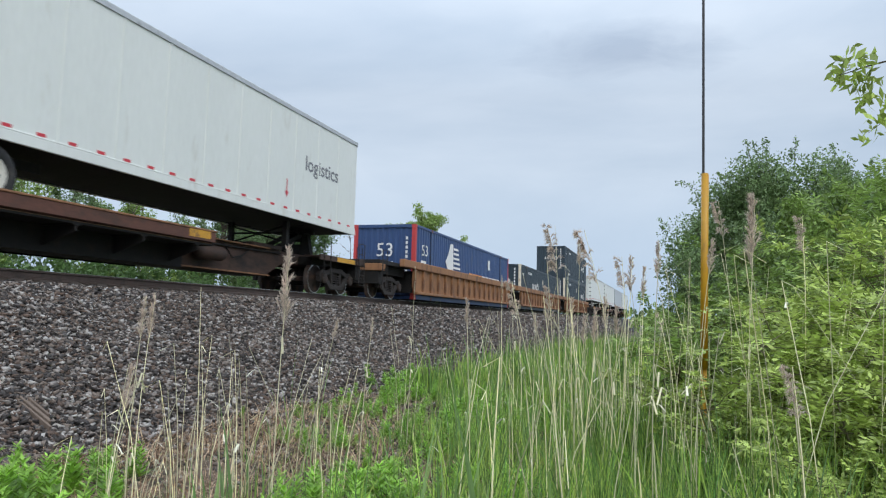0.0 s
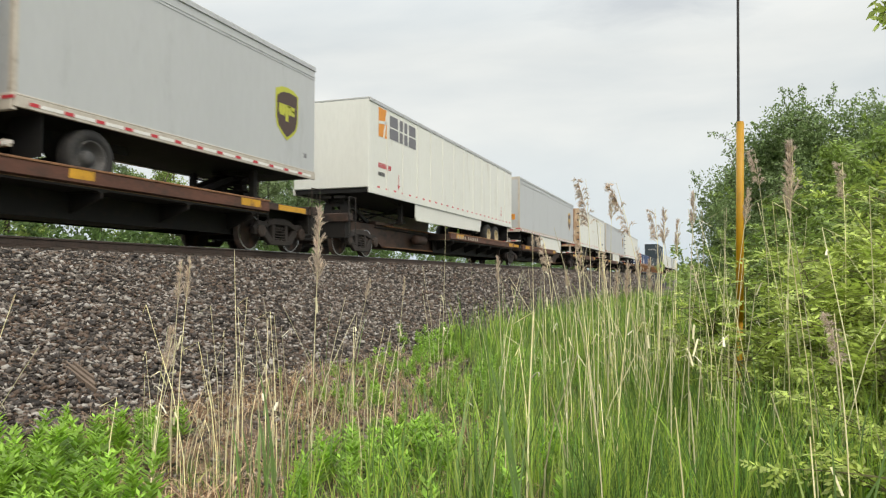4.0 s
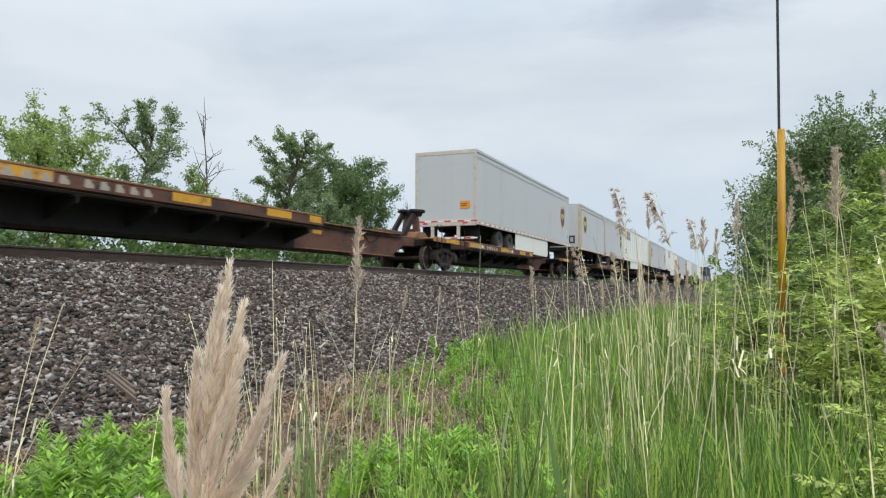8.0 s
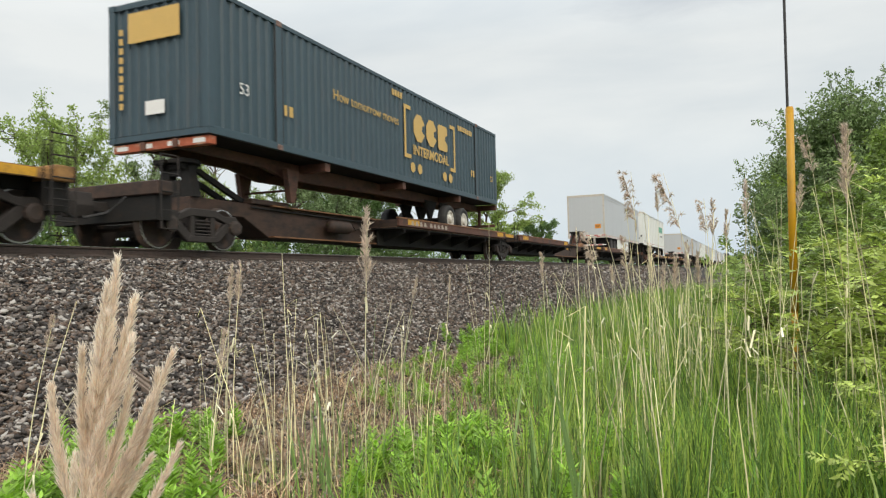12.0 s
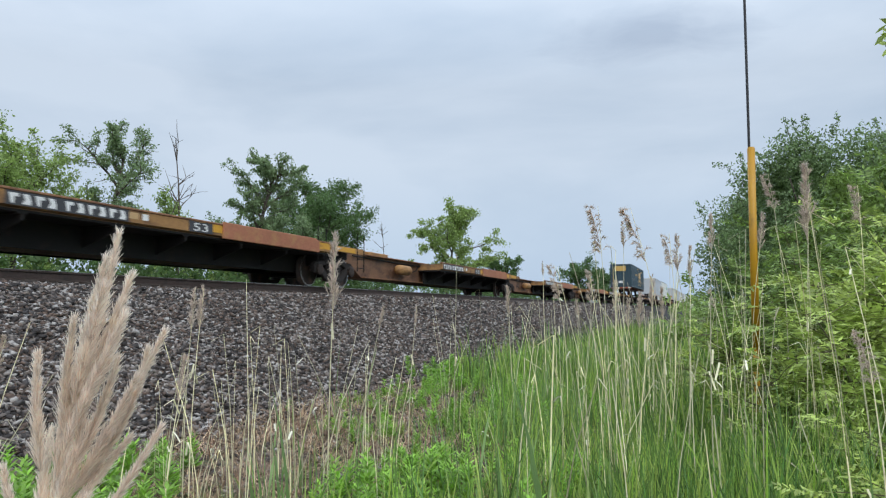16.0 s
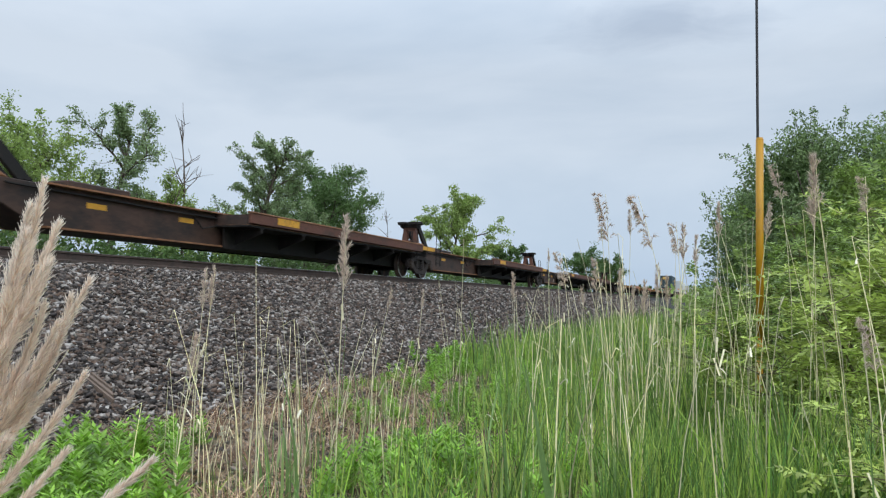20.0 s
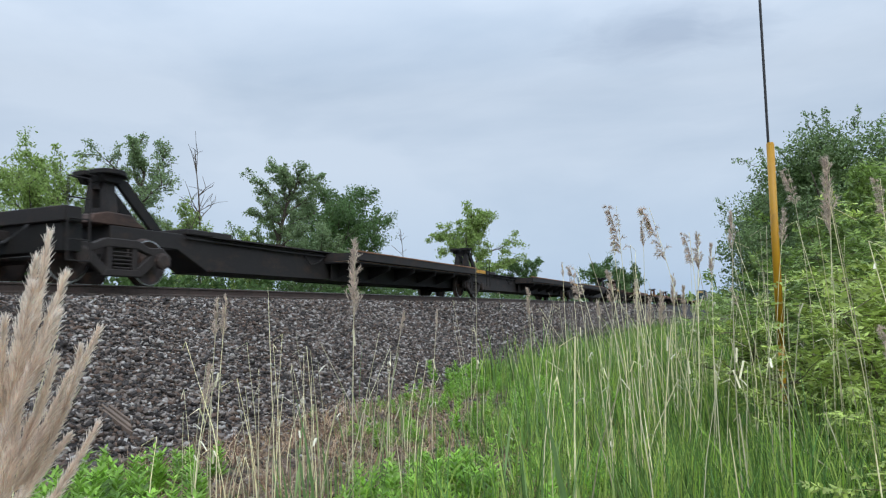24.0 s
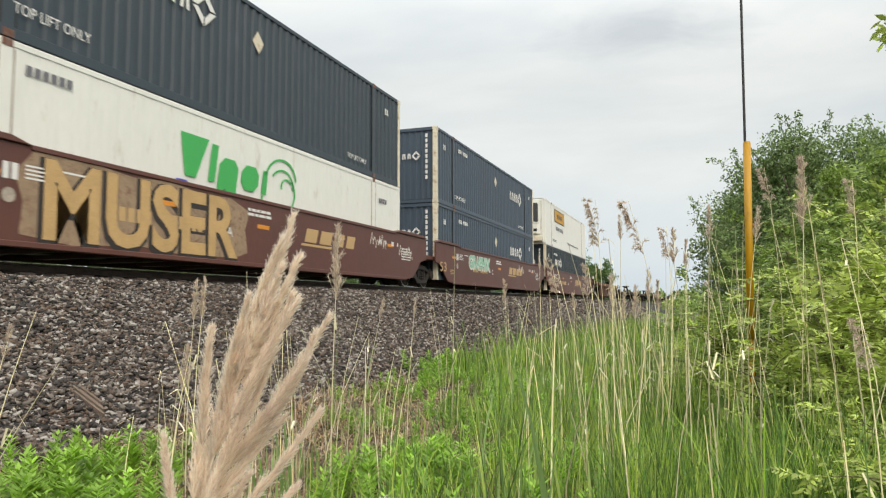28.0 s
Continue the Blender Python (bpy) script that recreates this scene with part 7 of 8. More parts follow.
def tree(name, x, y, z0, height, width, leaf, label, seed, leaves=20000, size=0.1, bare=0.25, limbs=15, puff=0.055, bark="bark", lean=0.0, peak=0.42, thin=0.0):
    """Trunk, forking limbs and twigs, and leaves in loose clumps hung on the twigs; thin leaves part of the twigs bare."""
    rng = np.random.default_rng(seed)
    t = thing(name, label, "tree")
    t.matrix_basis = pose(x, y, z0)
    bm = bmesh.new()
    trunk = branch_path(rng, (0, 0, -0.2), (lean, 0, 1), height * 0.84, 8, 0.07)
    tube(bm, trunk, height * 0.02, height * 0.004, 7)
    part("trunk", bm, bark, t, smooth=True)
    bm = bmesh.new()
    tips, weight = [], []
    for k in range(limbs):
        f = bare * 0.8 + (0.98 - bare * 0.8) * (k + rng.random()) / limbs
        g = max(0.0, (f - bare) / (1 - bare))
        i = min(int(f * 8), 7)
        p = trunk[i].lerp(trunk[i + 1], f * 8 - i)
        ang = k * 2.4 + rng.uniform(-0.5, 0.5)
        reach = width * 0.5 * max(0.22, math.sqrt(max(0.0, 1 - ((g - peak) / (1.06 - peak if g > peak else peak + 0.3)) ** 2))) * rng.uniform(0.72, 1.12)
        path = branch_path(rng, p, (math.cos(ang), math.sin(ang), rng.uniform(0.15, 0.5) + 0.9 * g), reach * 1.1, 6, 0.13)
        tube(bm, path, height * 0.0075, height * 0.0015, 5)
        for j, q in enumerate(path[1:]):
            for _ in range(2):
                d = (path[j + 1] - path[j]).normalized() + Vector(rng.normal(size=3)) * 0.75 + Vector((0, 0, 0.25))
                sub = branch_path(rng, q, d, reach * rng.uniform(0.2, 0.5), 3, 0.2)
                tube(bm, sub, height * 0.0028, height * 0.0008, 3)
                for e in sub[1:]:
                    tips.append(e)
                    weight.append(rng.uniform(0.5, 1.5))
    for p in trunk[6:]:
        tips += [p + Vector(rng.normal(size=3)) * width * 0.05 for _ in range(4)]
        weight += [1.0] * 4
    part("branchwork", bm, bark, t)
    tips, weight = np.array([e[:] for e in tips]), np.array(weight)
    weight[rng.random(len(weight)) < thin] = 0
    n = leaves
    pick = rng.choice(len(tips), n, p=weight / weight.sum())
    d = unit(rng.normal(size=(n, 3)))
    c = tips[pick] + d * (rng.random((n, 1)) ** 0.6) * (width * puff * (0.55 + 0.9 * (np.sin(pick * 12.9898) * 43758.5453 % 1.0)))[:, None] * np.array([1.15, 1.15, 0.85])
    a = unit(rng.normal(size=(n, 3)) + d * 0.5 - np.array([0, 0, 0.3]))
    b = unit(np.cross(a, rng.normal(size=(n, 3)))) * 0.55
    w = size * rng.uniform(0.6, 1.4, (n, 1))
    v, f = quads(c, a * w, b * w)
    o = new("crown", raw_mesh("crown", v, f, leaf))
    o.parent = t
    return t


def bushy_tree(x, y, z0, height, width, leaf, label, seed, leaves, size, sprigs):
    """A dense tree leafed to the ground: lobes of leaves round many stems, and leafy sprigs that stand out of its outline."""
    rng = np.random.default_rng(seed)
    t = thing("tree", label, "tree")
    t.matrix_basis = pose(x, y, z0)
    bm = bmesh.new()
    for k in range(6):
        a = k * 1.05 + rng.random()
        p = branch_path(rng, (0.1 * math.cos(a), 0.1 * math.sin(a), -0.2), (0.35 * math.cos(a), 0.35 * math.sin(a), 1), height * rng.uniform(0.6, 0.85), 6, 0.1)
        tube(bm, p, height * 0.012, height * 0.002, 5)
    part("trunk", bm, "bark", t, smooth=True)
    lobes = 46
    d = unit(rng.normal(size=(lobes, 3)))
    d[:, 2] = d[:, 2] * 0.8
    cen = d * np.array([width * 0.40, width * 0.40, height * 0.42]) * rng.uniform(0.55, 1.05, (lobes, 1)) + np.array([0, 0, height * 0.46])
    rad = width * rng.uniform(0.10, 0.19, lobes)
    n = leaves
    pick = rng.integers(0, lobes, n)
    e = unit(rng.normal(size=(n, 3)))
    lump = 0.78 + 0.3 * np.sin(e[:, 0] * 5 + pick) * np.cos(e[:, 1] * 6 + pick * 2.0) + 0.16 * np.sin(e[:, 2] * 11 + pick)
    c = cen[pick] + e * (rad[pick] * lump * rng.random(n) ** 0.28)[:, None]
    c[:, 2] = np.maximum(c[:, 2], 0.05)
    a = unit(e * 0.7 + rng.normal(size=(n, 3)) * 0.8 - np.array([0, 0, 0.25]))
    b = unit(np.cross(a, rng.normal(size=(n, 3)))) * 0.5
    w = size * rng.uniform(0.6, 1.35, (n, 1))
    v, f = quads(c, a * w, b * w)
    # sprigs: thin shoots with paired leaves, out of the lobes
    bm = bmesh.new()
    cs, as_ = [], []
    for k in range(sprigs):
        i = int(rng.integers(0, lobes))
        out = Vector(unit(rng.normal(size=(1, 3)))[0]) * 0.8 + Vector(d[i]) * 0.9 + Vector((0, 0, 0.9))
        p0 = Vector(cen[i]) + out.normalized() * float(rad[i]) * 0.7
        path = branch_path(rng, p0, out, rng.uniform(0.25, 0.62) * height / 7, 5, 0.12)
        tube(bm, path, 0.010, 0.003, 3)
        for q, q2 in zip(path[1:], path[2:] + [path[-1]]):
            for _ in range(7):
                cs.append(q.lerp(q2, rng.random())[:] + rng.normal(size=3) * 0.045)
                as_.append(rng.normal(size=3) + np.array([0, 0, 0.5]))
    part("branchwork", bm, "bark", t)
    a2 = unit(np.array(as_))
    v2, f2 = quads(np.array(cs), a2 * size * 1.1, unit(np.cross(a2, rng.normal(size=a2.shape))) * size * 0.55)
    o = new("crown", raw_mesh("crown", np.concatenate([v, v2]), np.concatenate([f, f2 + len(v)]), leaf))
    o.parent = t
    return t


def bare_tree(x, y, z0, height, seed, label):
    rng = np.random.default_rng(seed)
    t = thing("dead_tree", label, "tree")
    t.matrix_basis = pose(x, y, z0)
    bm = bmesh.new()
    trunk = branch_path(rng, (0, 0, -0.2), (0, 0, 1), height, 8, 0.05)
    tube(bm, trunk, height * 0.009, height * 0.0015, 6)
    part("trunk", bm, "bark", t)
    bm = bmesh.new()
    for k in range(9):
        i = int(rng.integers(4, 8))
        p = branch_path(rng, trunk[i], (rng.normal(), rng.normal(), rng.uniform(0.5, 1.4)), height * rng.uniform(0.08, 0.24), 4, 0.15)
        tube(bm, p, height * 0.003, height * 0.0008, 4)
        for q in p[1:3]:
            tube(bm, branch_path(rng, q, (rng.normal(), rng.normal(), 1), height * 0.08, 3, 0.2), height * 0.002, height * 0.0008, 3)
    part("branchwork", bm, "bark", t)


# the row of trees across the line
tree("tree", -46, 36.0, -0.5, 14.4, 11.0, "tree_light", "leafy green tree with a broad crown", 11, 26000, 0.125, 0.2, 18)
tree("tree", -49, 29.0, -0.5, 13.6, 10.0, "tree_light", "leafy green tree behind the line", 17, 20000, 0.125, 0.2)
tree("tree", -46, 43.6, -0.5, 18.0, 8.6, "tree_grey", "open-crowned grey-green tree with visible limbs", 12, 13000, 0.115, 0.55, 11, 0.06, thin=0.25, peak=0.5)
tree("tree", -46, 63.4, -0.5, 20.4, 8.4, "tree_grey", "tall narrow grey-green tree", 13, 34000, 0.125, 0.12, 26, 0.055)
tree("tree", -46, 79.5, -0.5, 18.4, 16.0, "tree_leaf", "broad dark green tree with a domed crown", 14, 52000, 0.15, 0.16, 30, 0.05, peak=0.40)
tree("tree", -44, 70.5, -0.5, 12.6, 8.0, "tree_grey", "small grey-green tree beside a dark one", 19, 15000, 0.135, 0.15)
tree("tree", -46, 51.2, -0.5, 12.6, 9.0, "tree_light", "low yellow-green tree in a row", 15, 18000, 0.12, 0.12, peak=0.3)
tree("tree", -46, 57.5, -0.5, 10.2, 8.0, "tree_light", "low yellow-green tree in a row", 25, 15000, 0.12, 0.1, peak=0.3)
tree("tree", -46, 124.0, -0.5, 22.6, 15.0, "tree_light", "airy light green tree with limbs showing", 16, 24000, 0.22, 0.22, 17, 0.055, thin=0.15)
tree("tree", -46, 160.0, -0.5, 14.5, 11.0, "tree_leaf", "small dark tree far off", 18, 11000, 0.24, 0.12)
tree("tree", -40, 232.0, -0.5, 17.5, 15.0, "tree_leaf", "rounded dark tree on the horizon", 20, 8000, 0.36, 0.1, puff=0.08)
tree("tree", -40, 284.0, -0.5, 17.5, 15.0, "tree_leaf", "rounded dark tree on the horizon", 21, 8000, 0.4, 0.1, puff=0.08)
bare_tree(-46, 53.4, -0.5, 18.4, 5, "tall bare dead tree trunk with a few limbs")
bare_tree(-44, 46.5, -0.5, 13.6, 6, "bare grey twiggy tree")
bare_tree(-46, 100.0, -0.5, 15.0, 8, "thin bare tree far off")


def hedge(name, label, seed, boxes, leaf, per, size, n):
    """Undergrowth as stuff: clumps of leaves within boxes (x0, x1, y0, y1, height)."""
    rng = np.random.default_rng(seed)
    cs, rs = [], []
    for x0, x1, y0, y1, h in boxes:
        k = n
        x, y = rng.uniform(x0, x1, k), rng.uniform(y0, y1, k)
        top = h * (0.55 + 0.45 * np.abs(np.sin(y * 0.35 + seed)) * rng.uniform(0.6, 1.0, k))
        z = np.array([profile(a) for a in x]) + top * rng.random(k) ** 0.6
        cs.append(np.stack([x, y, z], 1))
        rs.append(np.repeat(rng.uniform(0.25, 0.6, (k, 1)) * h * 0.22, 3, 1))
    v, f = leaf_cloud(rng, np.concatenate(cs), np.concatenate(rs), per, size, 0.5)
    tagged(new(name, raw_mesh(name, v, f, leaf)), label, "undergrowth", "", "stuff")


hedge("undergrowth", "dense green undergrowth beyond the track", 31, [(-52, -40, 2, 40, 6.6), (-52, -40, 40, 90, 7.0), (-52, -36, 90, 200, 8.0)], "tree_leaf", 34, 0.24, 520)
hedge("undergrowth", "low weeds along the far side of the embankment", 32, [(-19, -15.6, 2, 60, 1.0)], "weed", 22, 0.07, 700)
hedge("horizon_wood", "low wood on the horizon beyond the line", 33, [(-30, 40, 330, 420, 9.0), (-120, -30, 300, 420, 10.0)], "tree_leaf", 20, 0.8, 260)
hedge("thicket", "green thicket along the foot of the line", 34, [(-2.0, 6, 34, 60, 2.3), (-3.0, 8, 60, 120, 2.8), (-3.5, 10, 120, 320, 3.0)], "tree_light", 24, 0.11, 330)

# the large trees on the near side
bushy_tree(2.5, 22.0, 0.3, 7.0, 5.4, "tree_mid", "dense green tree at the foot of the line", 41, 58000, 0.046, 60)
bushy_tree(4.7, 21.5, 0.3, 6.7, 6.0, "tree_mid", "dense green tree with a ragged top", 42, 56000, 0.046, 70)
bushy_tree(1.55, 24.5, 0.3, 5.8, 4.5, "tree_mid", "green bushy tree at the bank", 43, 38000, 0.046, 40)
tree("tree", 4.4, 14.8, 0.2, 2.7, 4.6, "shrub_deep", "olive-green young tree with layered branches", 44, 24000, 0.045, 0.05, 18, 0.05, peak=0.3)
tree("tree", 2.5, 13.2, 0.3, 3.2, 3.4, "shrub_deep", "olive-green young tree with layered branches", 45, 18000, 0.04, 0.05, 16, 0.05, peak=0.3)


def shrub(x, y, height, width, seed, label, leaves=1500, mat="shrub"):
    """Upright stems with sprays of narrow paired leaflets."""
    rng = np.random.default_rng(seed)
    t = thing("shrub", label, "shrub")
    t.matrix_basis = pose(x, y, profile(x))
    sprays = []
    for k in range(7):
        ang = k * 0.9 + rng.random()
        p = branch_path(rng, (rng.normal() * 0.05, rng.normal() * 0.05, -0.05), (math.cos(ang) * width * 0.45, math.sin(ang) * width * 0.45, height), height * rng.uniform(0.7, 1.0), 6, 0.10)
        bm = bmesh.new()
        tube(bm, p, 0.018, 0.004, 5)
        for q in p[1:]:
            for _ in range(4):
                s = branch_path(rng, q, (rng.normal(), rng.normal(), rng.uniform(0.0, 0.35)), width * rng.uniform(0.25, 0.5), 4, 0.12)
                tube(bm, s, 0.005, 0.0015, 4)
                sprays += list(zip(s[1:], s[2:] + [s[-1] + (s[-1] - s[-2])]))
        part("stem", bm, "twig", t)
    a0 = np.array([p[0][:] for p in sprays])
    a1 = np.array([p[1][:] for p in sprays])
    pick = rng.integers(0, len(a0), leaves // 13)
    o = a0[pick] + (a1[pick] - a0[pick]) * rng.random((len(pick), 1))
    d = unit(unit(a1[pick] - a0[pick]) + rng.normal(size=(len(pick), 3)) * np.array([0.8, 0.8, 0.45]))
    # each spray: four pairs of leaflets and one at the tip
    up = unit(np.cross(d, np.cross(np.array([0, 0, 1.0]), d) + 1e-4))
    sd = unit(np.cross(d, up))
    vs = []
    size = 0.031 * (height / 1.3) ** 0.6
    for j in range(13):
        side = 0 if j == 12 else (1 if j % 2 else -1)
        at = (j // 2) * size * 0.62
        a = unit(d * (0.55 if side else 1.0) + sd * side + up * rng.normal(size=(len(o), 1)) * 0.35 - np.array([0, 0, 0.12])) * size * rng.uniform(0.7, 1.15, (len(o), 1))
        b = unit(np.cross(a, up + rng.normal(size=(len(o), 3)) * 0.3)) * size * 0.36
        c = o + d * at + a * 0.9
        vs.append((c, a, b))
    v, f = quads(np.concatenate([q[0] for q in vs]), np.concatenate([q[1] for q in vs]), np.concatenate([q[2] for q in vs]))
    ob = new("foliage", raw_mesh("foliage", v, f, mat))
    ob.parent = t


SHRUBS = [(1.15, 5.4, 1.62, 1.2), (0.15, 7.3, 1.05, 0.9), (1.55, 5.2, 1.6, 1.3), (1.25, 4.2, 1.05, 1.1), (0.6, 7.6, 1.5, 1.2), (1.6, 7.4, 2.1, 1.6), (2.3, 6.4, 2.2, 1.6), (2.5, 8.8, 2.6, 1.9), (0.9, 9.6, 2.0, 1.6), (1.9, 3.6, 1.2, 1.1), (1.5, 11.5, 2.6, 2.0), (3.4, 10.0, 3.0, 2.2), (1.2, 4.7, 0.8, 0.9), (1.15, 3.5, 0.75, 0.9), (1.1, 5.9, 0.75, 0.8), (1.6, 4.4, 1.2, 1.1), (0.55, 5.5, 1.15, 0.9)]
for k, (x, y, h, w) in enumerate(SHRUBS):
    far = y > 7.5
    shrub(x, y, h, w, 60 + k, "deep green shrub with layered sprays of leaflets" if far else "bright green shrub with layered sprays of small leaflets", 11000 if far else 5200 if x == 0.55 else 12500, "shrub_deep" if far else "shrub")


# overhanging twig at the upper right
def twig():
    rng = np.random.default_rng(77)
    t = thing("overhanging_branch", "leafy twig of a tree hanging in from beside the camera", "branch")
    bm = bmesh.new()
    p = [Vector((2.6, 5.4, 3.1)), Vector((2.1, 5.6, 3.26)), Vector((1.78, 5.8, 3.3)), Vector((1.5, 5.95, 3.28)), Vector((1.32, 6.0, 3.24))]
    tube(bm, p, 0.015, 0.003, 5)
    tube(bm, [p[1], p[1] + Vector((-0.3, 0.2, -0.25)), p[1] + Vector((-0.62, 0.3, -0.5))], 0.007, 0.002, 4)
    tube(bm, [(2.6, 5.4, 3.1), (3.0, 5.3, 2.4), (3.2, 5.2, 1.0), (3.2, 5.2, 0.0)], 0.02, 0.05, 6)
    part("twig", bm, "bark", t)
    pts = np.array([q[:] for q in p[1:]] + [(1.8, 5.8, 2.95), (1.5, 5.9, 2.75), (1.65, 5.85, 2.85), (1.42, 5.98, 3.24), (1.9, 5.7, 3.3), (1.5, 5.95, 3.08), (1.52, 5.95, 2.96), (1.4, 6.0, 3.36), (1.46, 5.97, 3.16)])
    v, f = leaf_cloud(rng, pts, np.full((len(pts), 3), 0.12), 20, 0.05, 0.45)
    o = new("leaves", raw_mesh("leaves", v, f, "shrub"))
    o.parent = t


twig()


def blades(name, label, seed, n, area, hmin, hmax, width, mat, lean=0.25, clump=0.0, dens=None):
    """Grass as curved strips of three pieces."""
    rng = np.random.default_rng(seed)
    x = rng.uniform(area[0], area[1], n)
    y = area[2] + (area[3] - area[2]) * rng.random(n) ** 1.5
    if clump:
        k = np.array([noise.noise((a * 0.9, b * 0.9, seed)) for a, b in zip(x, y)])
        keep = k + rng.normal(size=n) * 0.12 > -clump * 0.0 - 0.08
        x, y = x[keep], y[keep]
    if dens:
        keep = dens(x, y, rng)
        x, y = x[keep], y[keep]
    n = len(x)
    h = rng.uniform(hmin, hmax, n) * (0.75 + 0.5 * np.array([noise.noise((a * 0.5, b * 0.5, seed + 9.0)) + 0.5 for a, b in zip(x, y)]))
    h = h * np.clip(0.78 + 0.85 * np.array([noise.noise((a * 2.6, b * 1.8, seed + 3.0)) for a, b in zip(x, y)]), 0.3, 1.35)
    z = np.array([profile(a) for a in x]) - 0.03
    ang, bend = rng.uniform(0, 6.28, n), rng.uniform(0.02, lean, n) * h
    w = width * rng.uniform(0.6, 1.3, n)
    face = rng.uniform(0, 6.28, n)
    wx, wy = np.cos(face) * w, np.sin(face) * w
    rows = []
    for f, bw in ((0, 1.0), (0.4, 0.85), (0.75, 0.55), (1.0, 0.06)):
        cx, cy, cz = x + np.cos(ang) * bend * f * f, y + np.sin(ang) * bend * f * f, z + h * (f - 0.12 * (bend / h) * f * f)
        rows += [np.stack([cx - wx * bw, cy - wy * bw, cz], 1), np.stack([cx + wx * bw, cy + wy * bw, cz], 1)]
    v = np.stack(rows, 1).reshape(-1, 3)
    q = np.array([[0, 1, 3, 2], [2, 3, 5, 4], [4, 5, 7, 6]])
    f = (q[None] + 8 * np.arange(n)[:, None, None]).reshape(-1, 4)
    return tagged(new(name, raw_mesh(name, v, f, mat)), label, "grass", "", "stuff")


def bare(x, y):
    """Share of open soil and litter: spots with no growth near the toe of the bank."""
    b = 0
    for x0, y0, sx, sy in ((-3.5, 5.4, 0.7, 0.9), (-2.75, 5.9, 0.22, 0.6), (-2.55, 6.6, 0.18, 0.5), (-3.2, 9.5, 0.35, 0.5), (-4.4, 6.9, 0.6, 1.0), (-2.6, 4.3, 0.2, 0.3), (-3.14, 9.2, 0.3, 0.9), (-3.15, 7.6, 0.25, 0.7), (-2.83, 5.9, 0.35, 0.5), (-4.27, 7.2, 0.5, 0.9), (-3.35, 4.75, 0.5, 0.6)):
        b = np.maximum(b, 1.25 * np.exp(-((x - x0) / sx) ** 2 - ((y - y0) / sy) ** 2))
    return b


def shoots(x, y, rng):
    """Stands of upright reed leaves."""
    a = np.exp(-((x + 2.5) / 0.3) ** 2 - ((y - 4.2) / 0.4) ** 2)
    b = np.exp(-((x + 3.5) / 0.3) ** 2 - ((y - 6.2) / 0.5) ** 2) * 0.5
    k = np.array([noise.noise((p * 0.9, q * 0.7, 15.0)) for p, q in zip(x, y)])
    edge = np.maximum(-1.1 - 0.2 * (y - 3.2), -3.4)
    c = np.where(x > edge, np.clip(0.2 + 1.1 * k, 0, 1), 0)
    return rng.random(len(x)) < np.maximum(np.maximum(a, b), c)


def right_side(x, y, rng):
    """Tall green growth to the right of a line from the camera's feet to the toe of the bank, thinning in patches."""
    edge = np.maximum(-1.25 - 0.24 * (y - 3.2), -3.9)
    k = np.array([noise.noise((a * 0.8, b * 0.55, 5.0)) for a, b in zip(x, y)])
    return (x > edge + rng.normal(size=len(x)) * 0.5) & (k + rng.normal(size=len(x)) * 0.2 > -0.22) & (rng.random(len(x)) > bare(x, y))


def patchy(x, y, rng):
    k = np.array([noise.noise((a * 1.1, b * 0.8, 8.0)) for a, b in zip(x, y)])
    return (rng.random(len(x)) > bare(x, y)) & (k + rng.normal(size=len(x)) * 0.15 > 0.08) & (x > -4.9 + 0.25 * np.sin(y * 1.3)) & ((x > -3.4) | (y > 6.5))


blades("tall_grass", "dense tall green reed grass in the ditch", 101, 60000, (-4.0, 3.6, 2.2, 16.0), 0.24, 0.66, 0.0042, "grass", 0.42, 0, right_side)
blades("reed_leaves", "upright blue-green young reed leaves", 106, 7000, (-4.0, 3.0, 2.8, 16.0), 0.45, 0.95, 0.0095, "reed_leaf", 0.28, 0, shoots)
blades("short_grass", "short trodden green grass on the ditch floor", 107, 20000, (-6.0, 9.0, -7.0, 2.9), 0.06, 0.24, 0.0055, "grass", 0.9)
blades("tall_grass", "green grass rising toward the trees", 108, 16000, (2.6, 10.0, 1.5, 16.0), 0.2, 0.6, 0.007, "grass", 0.6)
blades("tall_grass", "tall green reed grass farther along the ditch", 102, 16000, (-4.2, 4.0, 12.0, 40.0), 0.4, 0.9, 0.010, "grass", 0.4)
blades("short_grass", "short patchy green grass at the foot of the ballast", 103, 22000, (-4.9, -0.6, 2.8, 13.0), 0.05, 0.22, 0.0045, "grass", 0.9, 0, patchy)


